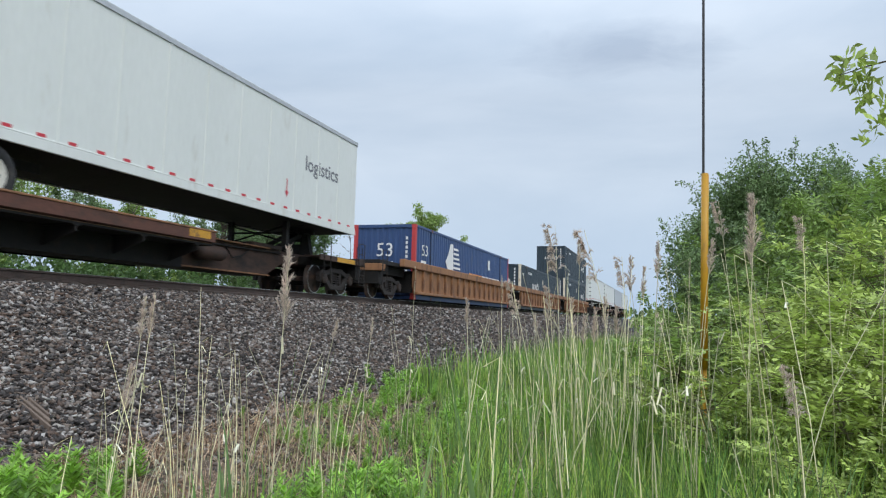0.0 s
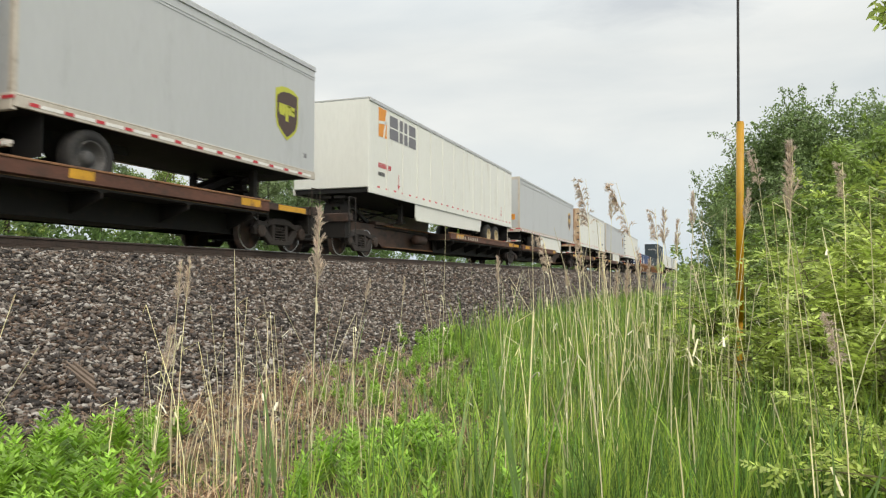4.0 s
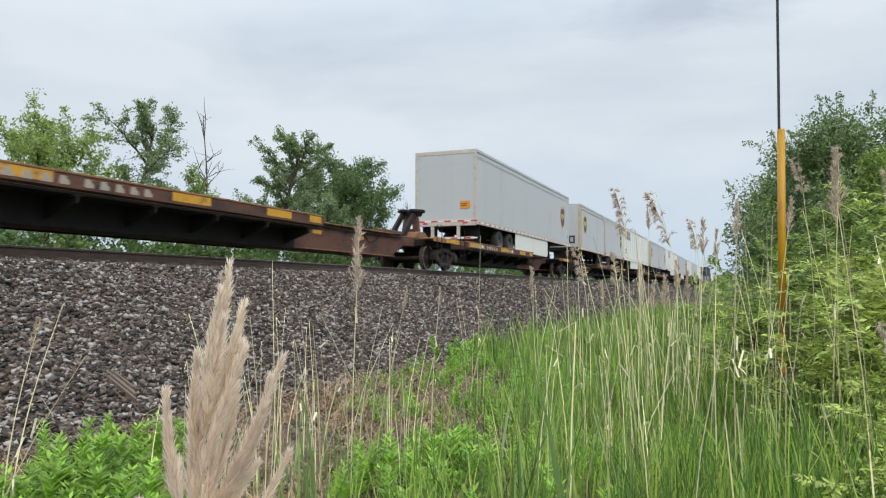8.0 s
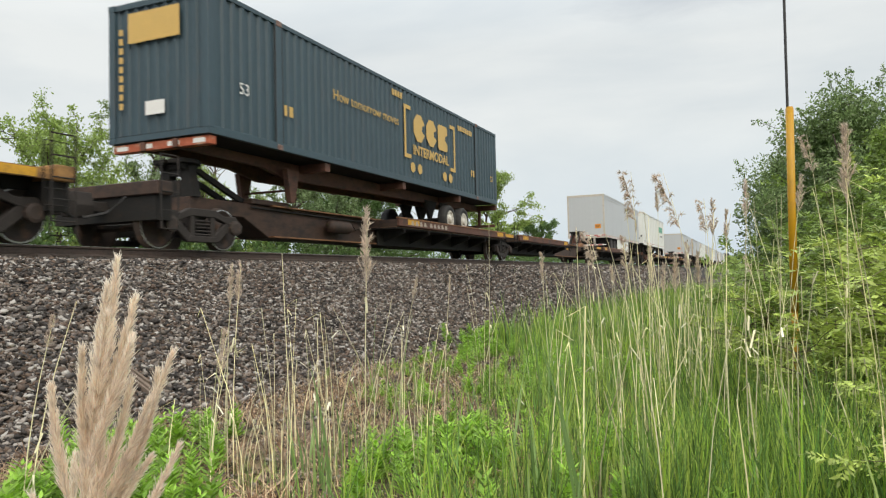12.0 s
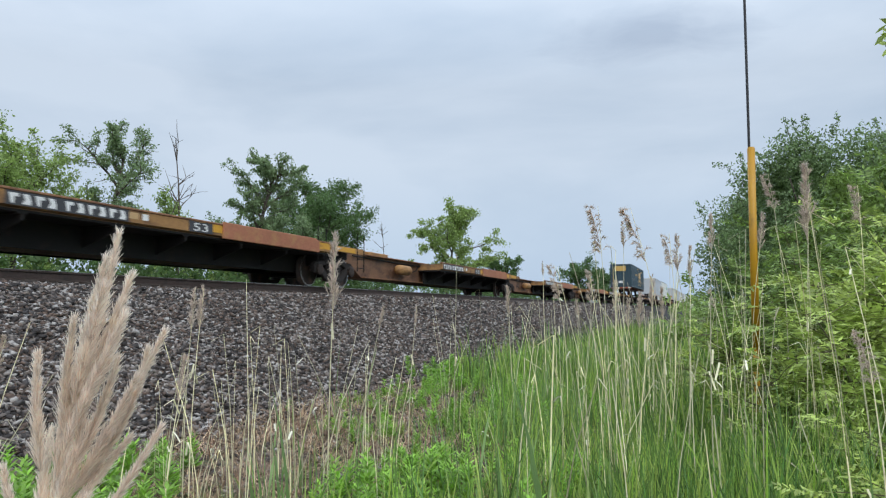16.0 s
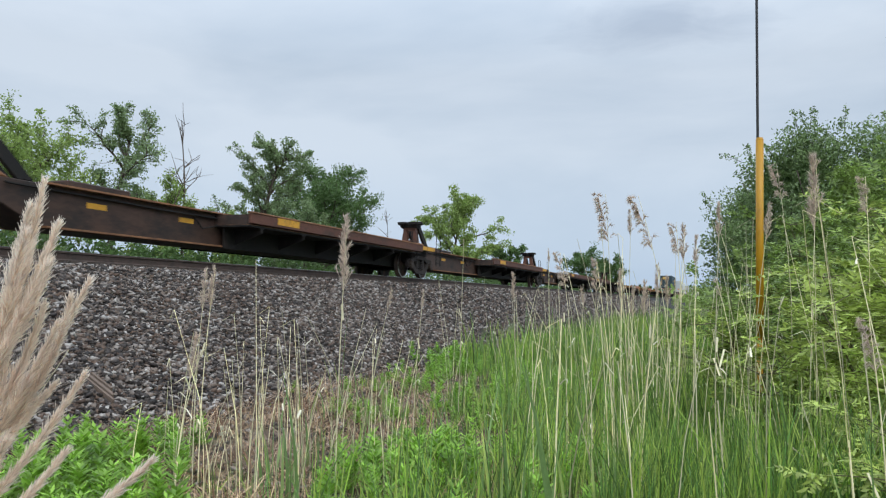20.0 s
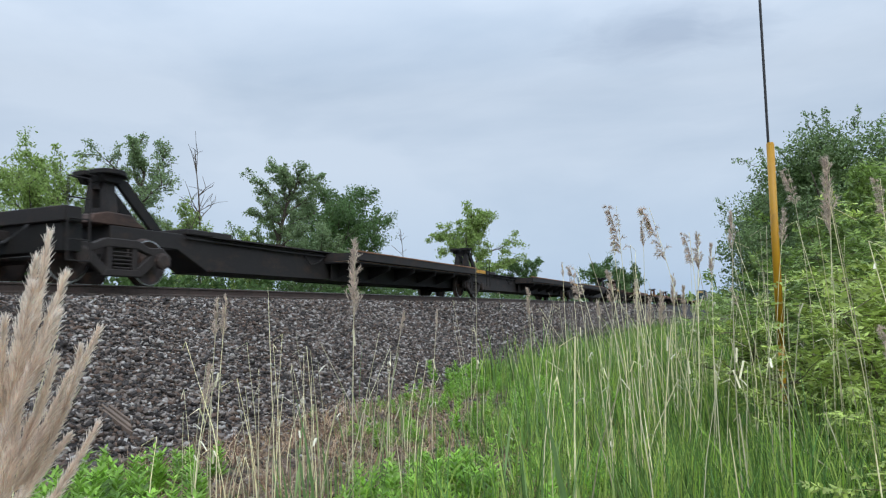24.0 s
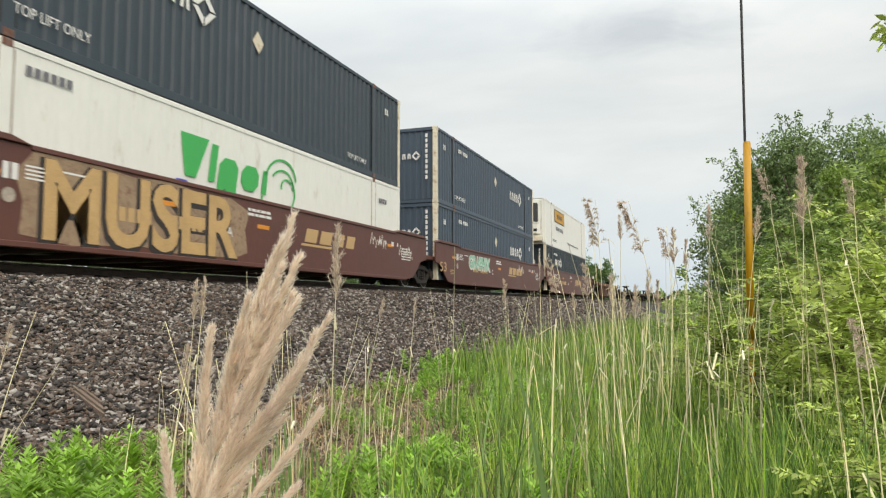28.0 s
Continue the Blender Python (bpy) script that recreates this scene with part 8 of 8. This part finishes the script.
def stalk_stand(label, seed, n, x0, y0, sx, sy, lo, hi, thick=1.0):
    """A stand of dry stalks, each a thin bent tube with a broken or folded top."""
    rng = np.random.default_rng(seed)
    t = thing("reed_stand", label, "reeds")
    t.matrix_basis = pose(x0, y0, profile(x0))
    for _ in range(n):
        x, y, h = rng.normal() * sx, rng.normal() * sy, rng.uniform(lo, hi)
        if abs(x + x0 - 0.35) < 0.12 and abs(y + y0 - 6.6) < 0.2:
            continue
        dx, dy = rng.normal(size=2) * 0.095 * h
        if rng.random() < 0.2:
            dx, dy = dx * 2.4, dy * 2.4
        z0 = profile(x + x0) - profile(x0) - 0.04
        pts = [(x + dx * f * f, y + dy * f * f, z0 + h * f) for f in (0, 0.3, 0.6, 1.0)]
        if rng.random() < 0.3:
            a = rng.uniform(0, 6.28)
            pts.append((pts[-1][0] + 0.09 * math.cos(a), pts[-1][1] + 0.09 * math.sin(a), pts[-1][2] - 0.05))
        bm = bmesh.new()
        tube(bm, pts, thick * rng.uniform(0.0022, 0.0046), 0.0014 * thick, 4)
        part("stalk", bm, "straw", t)
        # a dry leaf curled off some stalks, pale as paper
        if rng.random() < 0.3:
            f, a, n = rng.uniform(0.45, 0.95), rng.uniform(0, 6.28), 5
            c = Vector(pts[0]).lerp(Vector(pts[3]), f)
            out, up = Vector((math.cos(a), math.sin(a), 0)), Vector((0, 0, 1))
            size, wide = rng.uniform(0.05, 0.11), Vector((-math.sin(a), math.cos(a), 0)) * rng.uniform(0.004, 0.008)
            arc = [c + size * (out * math.sin(1.9 * q / n) * 0.7 + up * (0.55 * math.sin(2.6 * q / n) - 0.2 * q / n)) for q in range(n + 1)]
            bm = bmesh.new()
            va = [(bm.verts.new(p - wide * (1 - 0.8 * (q / n) ** 2)), bm.verts.new(p + wide * (1 - 0.8 * (q / n) ** 2))) for q, p in enumerate(arc)]
            for p, q in zip(va, va[1:]):
                bm.faces.new((p[0], p[1], q[1], q[0]))
            part("dry_leaf", bm, "straw_pale", t)


stalk_stand("pale dry reed stalks standing in grass by the guy wire", 121, 66, -0.42, 6.0, 0.3, 1.2, 0.8, 1.75, 1.15)
stalk_stand("thin dry reed stalks before the bare toe of the bank", 122, 64, -2.75, 4.1, 0.38, 0.5, 0.4, 1.2)
stalk_stand("scattered dry reed stalks in the open grass", 123, 36, -1.6, 7.6, 0.8, 1.8, 0.5, 1.5)
stalk_stand("dry reed stalks leaning among the shrubs", 124, 64, 0.72, 5.2, 0.42, 0.9, 0.6, 1.8)
stalk_stand("dry reed stalks along the ditch farther off", 125, 40, -1.9, 11.5, 0.8, 2.0, 0.8, 1.7)
stalk_stand("stout buff reed stalks close by in the grass", 126, 16, -0.42, 4.2, 0.3, 0.5, 0.6, 1.2, 1.8)
stalk_stand("stout buff reed stalks before the shrubs", 127, 18, 0.5, 4.2, 0.3, 0.6, 0.6, 1.3, 1.8)
blades("tall_grass", "green grass between reeds and shrubs", 109, 8000, (-0.5, 1.1, 3.3, 7.8), 0.35, 0.85, 0.0045, "grass", 0.4)
blades("dry_litter", "fallen straw and dead stems", 105, 16000, (-5.0, 0.2, 2.6, 11.0), 0.06, 0.28, 0.0034, "litter", 3.2, 0, None)
blades("dry_litter", "matted dead stems on open soil at the toe of the bank", 110, 6500, (-4.7, -2.2, 3.2, 9.5), 0.06, 0.24, 0.0034, "litter", 3.2, 0, None)


def weeds(name, label, seed, spots, mat="weed"):
    """Leafy herbs: upright stems with whorls of narrow leaves. spots: (x, y, spread, count, height)."""
    rng = np.random.default_rng(seed)
    C, A, B = [], [], []
    for x0, y0, spread, count, height in spots:
        for _ in range(count):
            x, y = x0 + rng.normal() * spread, y0 + rng.normal() * spread * 1.3
            if rng.random() < 1.1 * bare(x, y):
                continue
            z, h = profile(x), height * rng.uniform(0.6, 1.15)
            if x < -5.15:
                z = float(slope_z(np.array([x]))[0])
            tx, ty = rng.normal(size=2) * 0.10
            k = 64
            f = np.sort(rng.random(k)) * 0.9 + 0.1
            ang = np.arange(k) * 2.4 + rng.random()
            ln = h * 0.16 * (1.2 - 0.6 * f) * rng.uniform(0.8, 1.2, k)
            d = np.stack([np.cos(ang), np.sin(ang), rng.uniform(0.25, 0.9, k)], 1)
            d = unit(d)
            c = np.stack([x + tx * f * h, y + ty * f * h, z + f * h], 1) + d * ln[:, None]
            C.append(c)
            A.append(d * ln[:, None])
            B.append(unit(np.cross(d, np.array([0, 0, 1.0]))) * ln[:, None] * 0.34)
    v, f = quads(np.concatenate(C), np.concatenate(A), np.concatenate(B))
    tagged(new(name, raw_mesh(name, v, f, mat)), label, "weeds", "", "stuff")


weeds("leafy_weeds", "bright green leafy weeds at the foot of the ballast", 111, [(-3.3, 2.9, 0.30, 46, 0.34), (-3.9, 3.7, 0.30, 40, 0.34), (-2.9, 2.6, 0.25, 24, 0.32), (-4.2, 4.4, 0.25, 12, 0.26), (-3.1, 6.6, 0.5, 40, 0.20), (-3.5, 8.4, 0.6, 50, 0.22), (-3.9, 11.0, 0.6, 50, 0.26), (-4.5, 12.5, 0.35, 24, 0.36), (-1.7, 3.8, 0.35, 20, 0.30), (-0.9, 3.4, 0.35, 16, 0.34), (-2.2, 5.2, 0.3, 14, 0.18), (-2.4, 7.2, 0.6, 50, 0.24), (-2.9, 9.8, 0.6, 60, 0.26), (-1.3, 5.0, 0.4, 20, 0.26), (-3.4, 13.5, 0.7, 50, 0.3), (-3.0, 16.5, 1.0, 60, 0.34)])
weeds("leafy_weeds", "bright green leafy weeds among the grass", 112, [(0.2, 3.6, 0.4, 14, 0.30), (-0.6, 5.6, 0.7, 18, 0.28), (0.9, 3.6, 0.3, 18, 0.42), (-2.2, 9.5, 0.8, 50, 0.28), (-1.2, 7.6, 0.8, 30, 0.3), (-2.0, 4.4, 0.22, 22, 0.30), (-1.6, 4.6, 0.25, 20, 0.3), (-2.4, 8.0, 0.35, 40, 0.28), (-0.4, 4.4, 0.3, 10, 0.3), (0.6, 4.6, 0.35, 20, 0.42), (1.0, 5.6, 0.4, 24, 0.5), (0.1, 6.2, 0.4, 12, 0.3)])


# Reeds: each a dry stalk with a drooping plume
def plume_mesh(rng, length, mat, n=30, hairs=34, open_=0.5):
    """A plume along +z from the origin: fine drooping side branches, most on the lee side, longest low down; some plumes stay closed."""
    lee = 3.14159 + rng.uniform(-0.5, 0.5)
    f = np.sort(rng.random(n) ** 1.15) * 0.93
    ang = np.where(rng.random(n) < 0.76, lee, lee + 3.14159) + rng.normal(0.0, 0.55, n)
    ln = length * (0.07 + 0.34 * (1 - f) ** 0.75) * rng.uniform(0.75, 1.1, n)
    out = np.stack([np.cos(ang), np.sin(ang), np.zeros(n)], 1)
    k = rng.random((n, hairs)) ** 0.85
    bend = 0.30 * open_ * length
    root = np.stack([math.cos(lee) * bend * f ** 2, math.sin(lee) * bend * f ** 2, f * length], 1)
    spread, sag = (0.22 + 0.26 * open_), (0.15 + 0.85 * open_)
    kk = k[..., None]
    base = root[:, None] + ln[:, None, None] * (out[:, None] * spread * kk + np.array([0, 0, 1.0]) * (0.95 * kk - sag * kk ** 2))
    d = out[:, None] * spread + np.array([0, 0, 1.0]) * (0.95 - 2 * sag * kk)
    hd = unit((d + rng.normal(size=(n, hairs, 3)) * 0.22).reshape(-1, 3))
    base = base.reshape(-1, 3)
    hl = (length * 0.075 * rng.uniform(0.5, 1.2, len(base)))[:, None]
    w = unit(np.cross(hd, rng.normal(size=(len(base), 3)))) * length * 0.0048
    v = np.stack([base - w, base + w, base + hd * hl + w * 0.15, base + hd * hl - w * 0.15], 1).reshape(-1, 3)
    return raw_mesh("plume", v, np.arange(len(v)).reshape(-1, 4), mat)


def reed(seed, bx, by, tx, ty, tz, plume, bend):
    """A reed rooted at (bx, by) whose tip is at (tx, ty, tz); bend bows its top sideways."""
    rng = np.random.default_rng(seed)
    t = thing("reed", "dry straw-coloured reed with a feathery plume" if plume > 0.1 else "dry straw-coloured bare reed stalk", "reed", "dry reeds in the ditch")
    z0 = profile(bx) - 0.03
    t.matrix_basis = pose(bx, by, z0)
    top = Vector((tx - bx, ty - by, tz - z0))
    pts = []
    for k in range(8):
        f = k / 7
        p = top * f
        p.x -= bend * 1.1 * math.sin(3.14159 * f) * 0.5
        pts.append(p)
    stop = max(0.3, 1 - plume / max(top.length, 0.1))
    bm = bmesh.new()
    tube(bm, pts, 0.0046, 0.0016, 5)
    stalk = part("stalk", bm, "straw", t)
    if plume > 0.02:
        i = int(stop * 7)
        base = pts[i].lerp(pts[min(i + 1, 7)], stop * 7 - i)
        d = (top - base).normalized()
        me = plume_mesh(rng, plume * 1.05, "plume", 46 if plume > 0.15 else 20, 28, rng.uniform(0.0, 0.22) if bend >= 0 else rng.uniform(0.35, 0.65))
        o = new("plume", me)
        o.parent = t
        o.matrix_basis = Matrix.Translation(base) @ Vector((0, 0, 1)).rotation_difference(d).to_matrix().to_4x4() @ pose(0, 0, 0, 0, 0, rng.uniform(-40, 40))
    # a dry leaf or two folded off the stalk
    for k in range(int(rng.integers(1, 3))):
        f = rng.uniform(0.25, 0.7)
        p = top * f
        a = rng.uniform(0, 6.28)
        bm = bmesh.new()
        q = [p, p + Vector((math.cos(a) * 0.05, math.sin(a) * 0.05, 0.09)), p + Vector((math.cos(a) * 0.13, math.sin(a) * 0.13, 0.06))]
        w = Vector((-math.sin(a), math.cos(a), 0)) * 0.006
        va = [bm.verts.new(c - w * s) for c, s in zip(q, (1, 1, 0.2))] + [bm.verts.new(c + w * s) for c, s in zip(q, (1, 1, 0.2))]
        bm.faces.new((va[0], va[1], va[4], va[3]))
        bm.faces.new((va[1], va[2], va[5], va[4]))
        part("dry_leaf", bm, "straw", t)


REEDS_BANK = [
    (-1.96, 3.54, -1.99, 3.67, 1.68, 0.43, 0.02),
    (-3.09, 3.74, -3.15, 3.88, 1.41, 0.28, 0.05),
    (-3.13, 3.84, -3.17, 3.99, 1.42, 0.28, 0.05),
    (-3.39, 4.84, -3.48, 4.88, 1.52, 0.0, 0),
    (-2.25, 4.51, -2.18, 4.72, 1.29, 0.16, 0.1),
    (-2.46, 5.79, -2.43, 5.92, 1.3, 0.18, 0.03),
    (-2.31, 6.53, -2.29, 6.59, 1.81, 0.07, 0),
    (-3.34, 2.53, -3.28, 2.78, 1.21, 0.1, 0.12),
    (-3.27, 2.45, -3.27, 2.64, 1.14, 0.17, 0.1),
    (-3.24, 2.31, -3.05, 2.73, 0.95, 0.05, 0.1),
    (-2.91, 3.36, -2.92, 3.55, 0.99, 0.27, 0.05),
]
REEDS_MID = [
    (-2.27, 8.63, -2.35, 8.68, 1.54, 0.36, 0.03),
    (-1.77, 8.23, -1.82, 8.28, 1.82, 0.17, 0.02),
    (-1.37, 7.24, -1.49, 7.33, 1.72, 0.39, -0.1),
    (-1.43, 8.31, -1.28, 8.39, 1.71, 0.4, -0.08),
    (-0.77, 5.99, -0.85, 6.08, 2.13, 0.44, -0.03),
    (-0.72, 6.38, -0.69, 6.51, 2.03, 0.23, 0),
    (-0.34, 5.03, -0.49, 5.13, 1.97, 0.39, -0.22),
    (-0.34, 5.43, -0.26, 5.56, 1.82, 0.27, -0.12),
    (-0.31, 6.37, -0.23, 6.46, 1.88, 0.31, 0.02),
    (-0.92, 7.82, -0.94, 7.94, 1.56, 0.38, 0.03),
    (-0.46, 6.12, -0.44, 6.28, 1.53, 0.27, 0.0),
    (-0.71, 7.84, -0.69, 7.97, 1.43, 0.38, 0.05),
    (-0.87, 8.32, -0.86, 8.45, 1.38, 0.34, 0.05),
]
REEDS_RIGHT = [
    (0.01, 4.06, 0.04, 4.16, 1.77, 0.2, 0.04),
    (0.5, 4.84, 0.6, 4.88, 2.12, 0.47, 0),
    (0.41, 5.45, 0.42, 5.5, 2.21, 0.27, -0.15),
    (0.28, 5.85, 0.41, 5.94, 1.98, 0.28, 0.1),
    (0.82, 5.31, 0.94, 5.35, 2.07, 0.26, -0.1),
    (0.55, 2.9, 0.54, 3.05, 1.18, 0.2, -0.04),
    (-0.21, 6.87, -0.15, 6.97, 1.82, 0.28, 0.0),
    (-0.44, 7.36, -0.44, 7.48, 1.47, 0.33, 0.0),
    (-1.41, 8.77, -1.53, 8.87, 1.39, 0.28, 0.0),
    (0.01, 4.85, 0.01, 5.0, 1.4, 0.14, -0.2),
]
for k, r in enumerate(REEDS_BANK + REEDS_MID + REEDS_RIGHT):
    reed(200 + k, *r)


# the reed plume close to the camera, bowing to and fro in the wind
def near_reed():
    rng = np.random.default_rng(301)
    t = thing("swaying_reed", "pale tan reed plume close by, swaying in the wind", "reed")
    bm = bmesh.new()
    tube(bm, [(-0.075, 0, -1.36), (-0.07, 0, -0.9), (-0.06, 0, -0.45), (-0.03, 0, -0.2)], 0.004, 0.001, 6)
    part("stalk", bm, "straw", t)
    # side tufts like slim fingers, in millimetres: tip (x, z), root (x, z) and half width
    tufts = ((0, 0, -42, 178, 15), (7, -40, -28, 145, 10), (7, -78, -28, 165, 10), (-6, -26, -36, 130, 12), (0, -52, -32, 160, 14), (-21, -50, -40, 150, 7),
             (17, -82, -32, 195, 5), (44, -95, -26, 232, 8), (34, -112, -30, 240, 6), (30, -136, -34, 244, 7), (-57, -116, -57, 222, 7),
             (-48, -128, -48, 222, 7), (-69, -194, -62, 277, 6), (45, -186, -37, 310, 5), (8, -199, -42, 277, 7), (114, -266, 10, 350, 6),
             (-96, -222, -68, 322, 4), (-28, -83, -45, 188, 8), (-36, -133, -48, 233, 9), (-6, -122, -37, 222, 8), (-20, -166, -45, 266, 9),
             (-48, -178, -56, 288, 9), (-31, -211, -51, 310, 9), (-9, -244, -48, 322, 7), (-62, -233, -62, 322, 7), (30, -260, -42, 350, 5), (78, -300, 2, 366, 5))
    for x, z, xb, zb, fat in tufts:
        x, z, xb, zb, fat = x / 1000, z / 1000, xb / 1000, -zb / 1000, 0.72 * fat / 1000
        n = 1700
        f = rng.random(n)
        root, tip = np.array([xb, rng.normal() * 0.008, zb]), np.array([x, rng.normal() * 0.016, z])
        mid = root * 0.5 + tip * 0.5 + np.array([0.10 * (x - xb) + rng.normal() * 0.006, 0, 0.0])
        path = ((1 - f) ** 2)[:, None] * root + (2 * f * (1 - f))[:, None] * mid + (f ** 2)[:, None] * tip
        ax = unit(2 * (1 - f)[:, None] * (mid - root) + 2 * f[:, None] * (tip - mid))
        # spikelets: the hairs sit in overlapping bunches that swell and part along the finger
        beat = 0.55 + 0.45 * np.sin(f * 16 + x * 90) * np.sin(f * 39 + z * 60)
        wide = fat * np.minimum(1.0, 0.45 + 2.0 * f) * np.clip(1.35 - 1.2 * f, 0.12, 1.0) * beat
        side = unit(np.cross(ax, rng.normal(size=(n, 3))))
        base = path + side * (0.9 * wide * rng.random(n) ** 0.8)[:, None]
        d = unit(ax + side * rng.uniform(0.0, 0.42, (n, 1)) + rng.normal(size=(n, 3)) * 0.14)
        hl = (0.017 * rng.uniform(0.45, 1.15, n) * (1.1 - 0.45 * f))[:, None]
        w = unit(np.cross(d, rng.normal(size=(n, 3)))) * 0.00055
        v = np.stack([base - w, base + w, base + d * hl + w * 0.3, base + d * hl - w * 0.3], 1).reshape(-1, 3)
        o = new("tuft", raw_mesh("tuft", v, np.arange(4 * n).reshape(-1, 4), "plume_pale"))
        o.parent = t
    return t


NEAR_REED = near_reed()


# Guy wire of a pole with its yellow guard
def guy_wire():
    t = thing("guy_wire", "dark steel guy wire in a weathered yellow plastic guard", "guy wire")
    bm = bmesh.new()
    tube(bm, [(0.325, 6.62, -0.1), (0.360, 6.59, 2.6), (0.415, 6.56, 9.0)], 0.011, 0.011, 8)
    part("wire", bm, "wire", t)
    bm = bmesh.new()
    tube(bm, [(0.352, 6.588, 0.95), (0.362, 6.58, 1.8), (0.374, 6.572, 2.62)], 0.031, 0.031, 14)
    part("guard", bm, "guard", t, "weathered yellow upper guard sleeve", True)
    bm = bmesh.new()
    tube(bm, [(0.338, 6.62, 0.02), (0.352, 6.61, 1.0)], 0.026, 0.026, 12)
    part("guard", bm, "guard", t, "thinner lower guard sleeve", True)
    bm = bmesh.new()
    tube(bm, [(0.3735, 6.572, 2.612), (0.374, 6.572, 2.632)], 0.0315, 0.026, 14)
    part("guard_cap", bm, "guard", t)


guy_wire()


def old_tie():
    t = thing("discarded_timber", "grey weathered timber lying at the foot of the ballast", "timber")
    bm = bmesh.new()
    for k in range(4):
        box(bm, -0.34 + 0.04 * k, 0.36 - 0.07 * k, -0.06 + 0.032 * k, -0.035 + 0.032 * k, 0, 0.05 + 0.015 * (k % 2))
    part("splinter", bm, "old_wood", t, bevel=0.004)
    t.matrix_basis = pose(-5.75, 5.5, 0.30, 0, 20, -12)


old_tie()


# How far the train has run: a slow, even loss of speed from 21.8 to 19.1 m/s
SPEEDS = ((0.0, 21.76), (4.0, 21.42), (8.0, 21.04), (12.0, 20.49), (20.0, 19.77), (28.0, 19.11))


def run_to(t):
    s = 0.0
    for (ta, va), (tb, vb) in zip(SPEEDS, SPEEDS[1:]):
        if t <= ta:
            break
        e = min(t, tb)
        ve = va + (vb - va) * (e - ta) / (tb - ta)
        s += (va + ve) / 2 * (e - ta)
    return s


SWAY = [
    (0, -0.530, 0.543, 1.349, 0.6, 0.0),
    (0.5, -0.523, 0.545, 1.339, 0.6, 0.0),
    (1, -0.515, 0.550, 1.319, 0.5, 0.0),
    (1.5, -0.487, 0.575, 1.324, 0.2, -0.2),
    (2, -0.609, 0.522, 1.303, 0.9, -0.4),
    (2.5, -0.619, 0.536, 1.309, 0.5, -0.6),
    (3, -0.623, 0.538, 1.306, 0.5, -0.8),
    (3.5, -0.616, 0.524, 1.314, 0.8, -1.0),
    (5.5, -0.546, 0.579, 1.310, -0.3, -2.6),
    (6, -0.552, 0.581, 1.325, -0.5, -3.0),
    (6.5, -0.543, 0.577, 1.322, -0.3, -2.0),
    (7, -0.509, 0.585, 1.328, -0.2, -5.0),
    (7.5, -0.469, 0.594, 1.323, -0.1, -3.0),
    (8, -0.416, 0.611, 1.324, 0.1, -4.0),
    (8.5, -0.478, 0.576, 1.318, 0.2, -6.0),
    (9, -0.452, 0.585, 1.323, 0.3, -6.0),
    (9.5, -0.455, 0.586, 1.325, 0.2, -4.0),
    (10, -0.520, 0.585, 1.322, -0.3, -5.5),
    (10.5, -0.510, 0.581, 1.315, -0.1, -4.8),
    (11, -0.534, 0.555, 1.326, 0.2, -4.0),
    (11.5, -0.518, 0.569, 1.336, 0.1, -3.5),
    (12, -0.513, 0.560, 1.322, 0.3, -3.0),
    (12.5, -0.508, 0.574, 1.321, 0.1, -1.0),
    (14.5, -0.434, 0.628, 1.333, -0.5, 0.5),
    (15, -0.544, 0.586, 1.346, -0.5, 1.0),
    (15.5, -0.562, 0.591, 1.337, -0.8, 1.0),
    (16, -0.514, 0.597, 1.334, -0.5, 0.5),
    (16.5, -0.546, 0.562, 1.338, -0.0, 0.0),
    (17, -0.555, 0.547, 1.320, 0.2, 0.0),
    (17.5, -0.513, 0.575, 1.304, -0.0, 0.0),
    (18, -0.532, 0.567, 1.327, -0.0, 0.0),
    (18.5, -0.540, 0.554, 1.337, 0.2, 0.5),
    (19, -0.551, 0.546, 1.328, 0.3, 1.0),
    (19.5, -0.496, 0.553, 1.339, 0.6, 0.5),
    (20, -0.600, 0.512, 1.342, 0.6, 1.0),
    (20.5, -0.565, 0.507, 1.345, 1.0, 1.0),
    (21, -0.594, 0.487, 1.332, 1.2, 1.0),
    (21.5, -0.562, 0.499, 1.335, 1.2, 1.0),
    (23.5, -0.594, 0.522, 1.355, 0.5, 1.0),
    (24, -0.584, 0.545, 1.350, 0.1, 0.0),
    (24.5, -0.543, 0.540, 1.349, 0.5, 0.0),
    (25, -0.605, 0.496, 1.361, 0.9, 0.0),
    (25.5, -0.600, 0.511, 1.377, 0.6, -0.5),
    (26, -0.546, 0.526, 1.374, 0.8, -1.0),
    (26.5, -0.527, 0.535, 1.339, 0.7, 0.0),
    (27, -0.537, 0.537, 1.338, 0.6, 1.0),
    (27.5, -0.523, 0.543, 1.340, 0.6, 2.0),
    (28, -0.379, 0.601, 1.320, 0.6, 6.0),
]


def motions():
    for ob, u, turn, lift in RUN:
        walk(ob, [(t, pose(TX, u + run_to(t), RZ + lift, 0, 0, turn)) for t in range(0, 29, 2)])
    walk(NEAR_REED, [(t, pose(x, y, z, rx, ry, 21.65)) for t, x, y, z, rx, ry in SWAY])


motions()
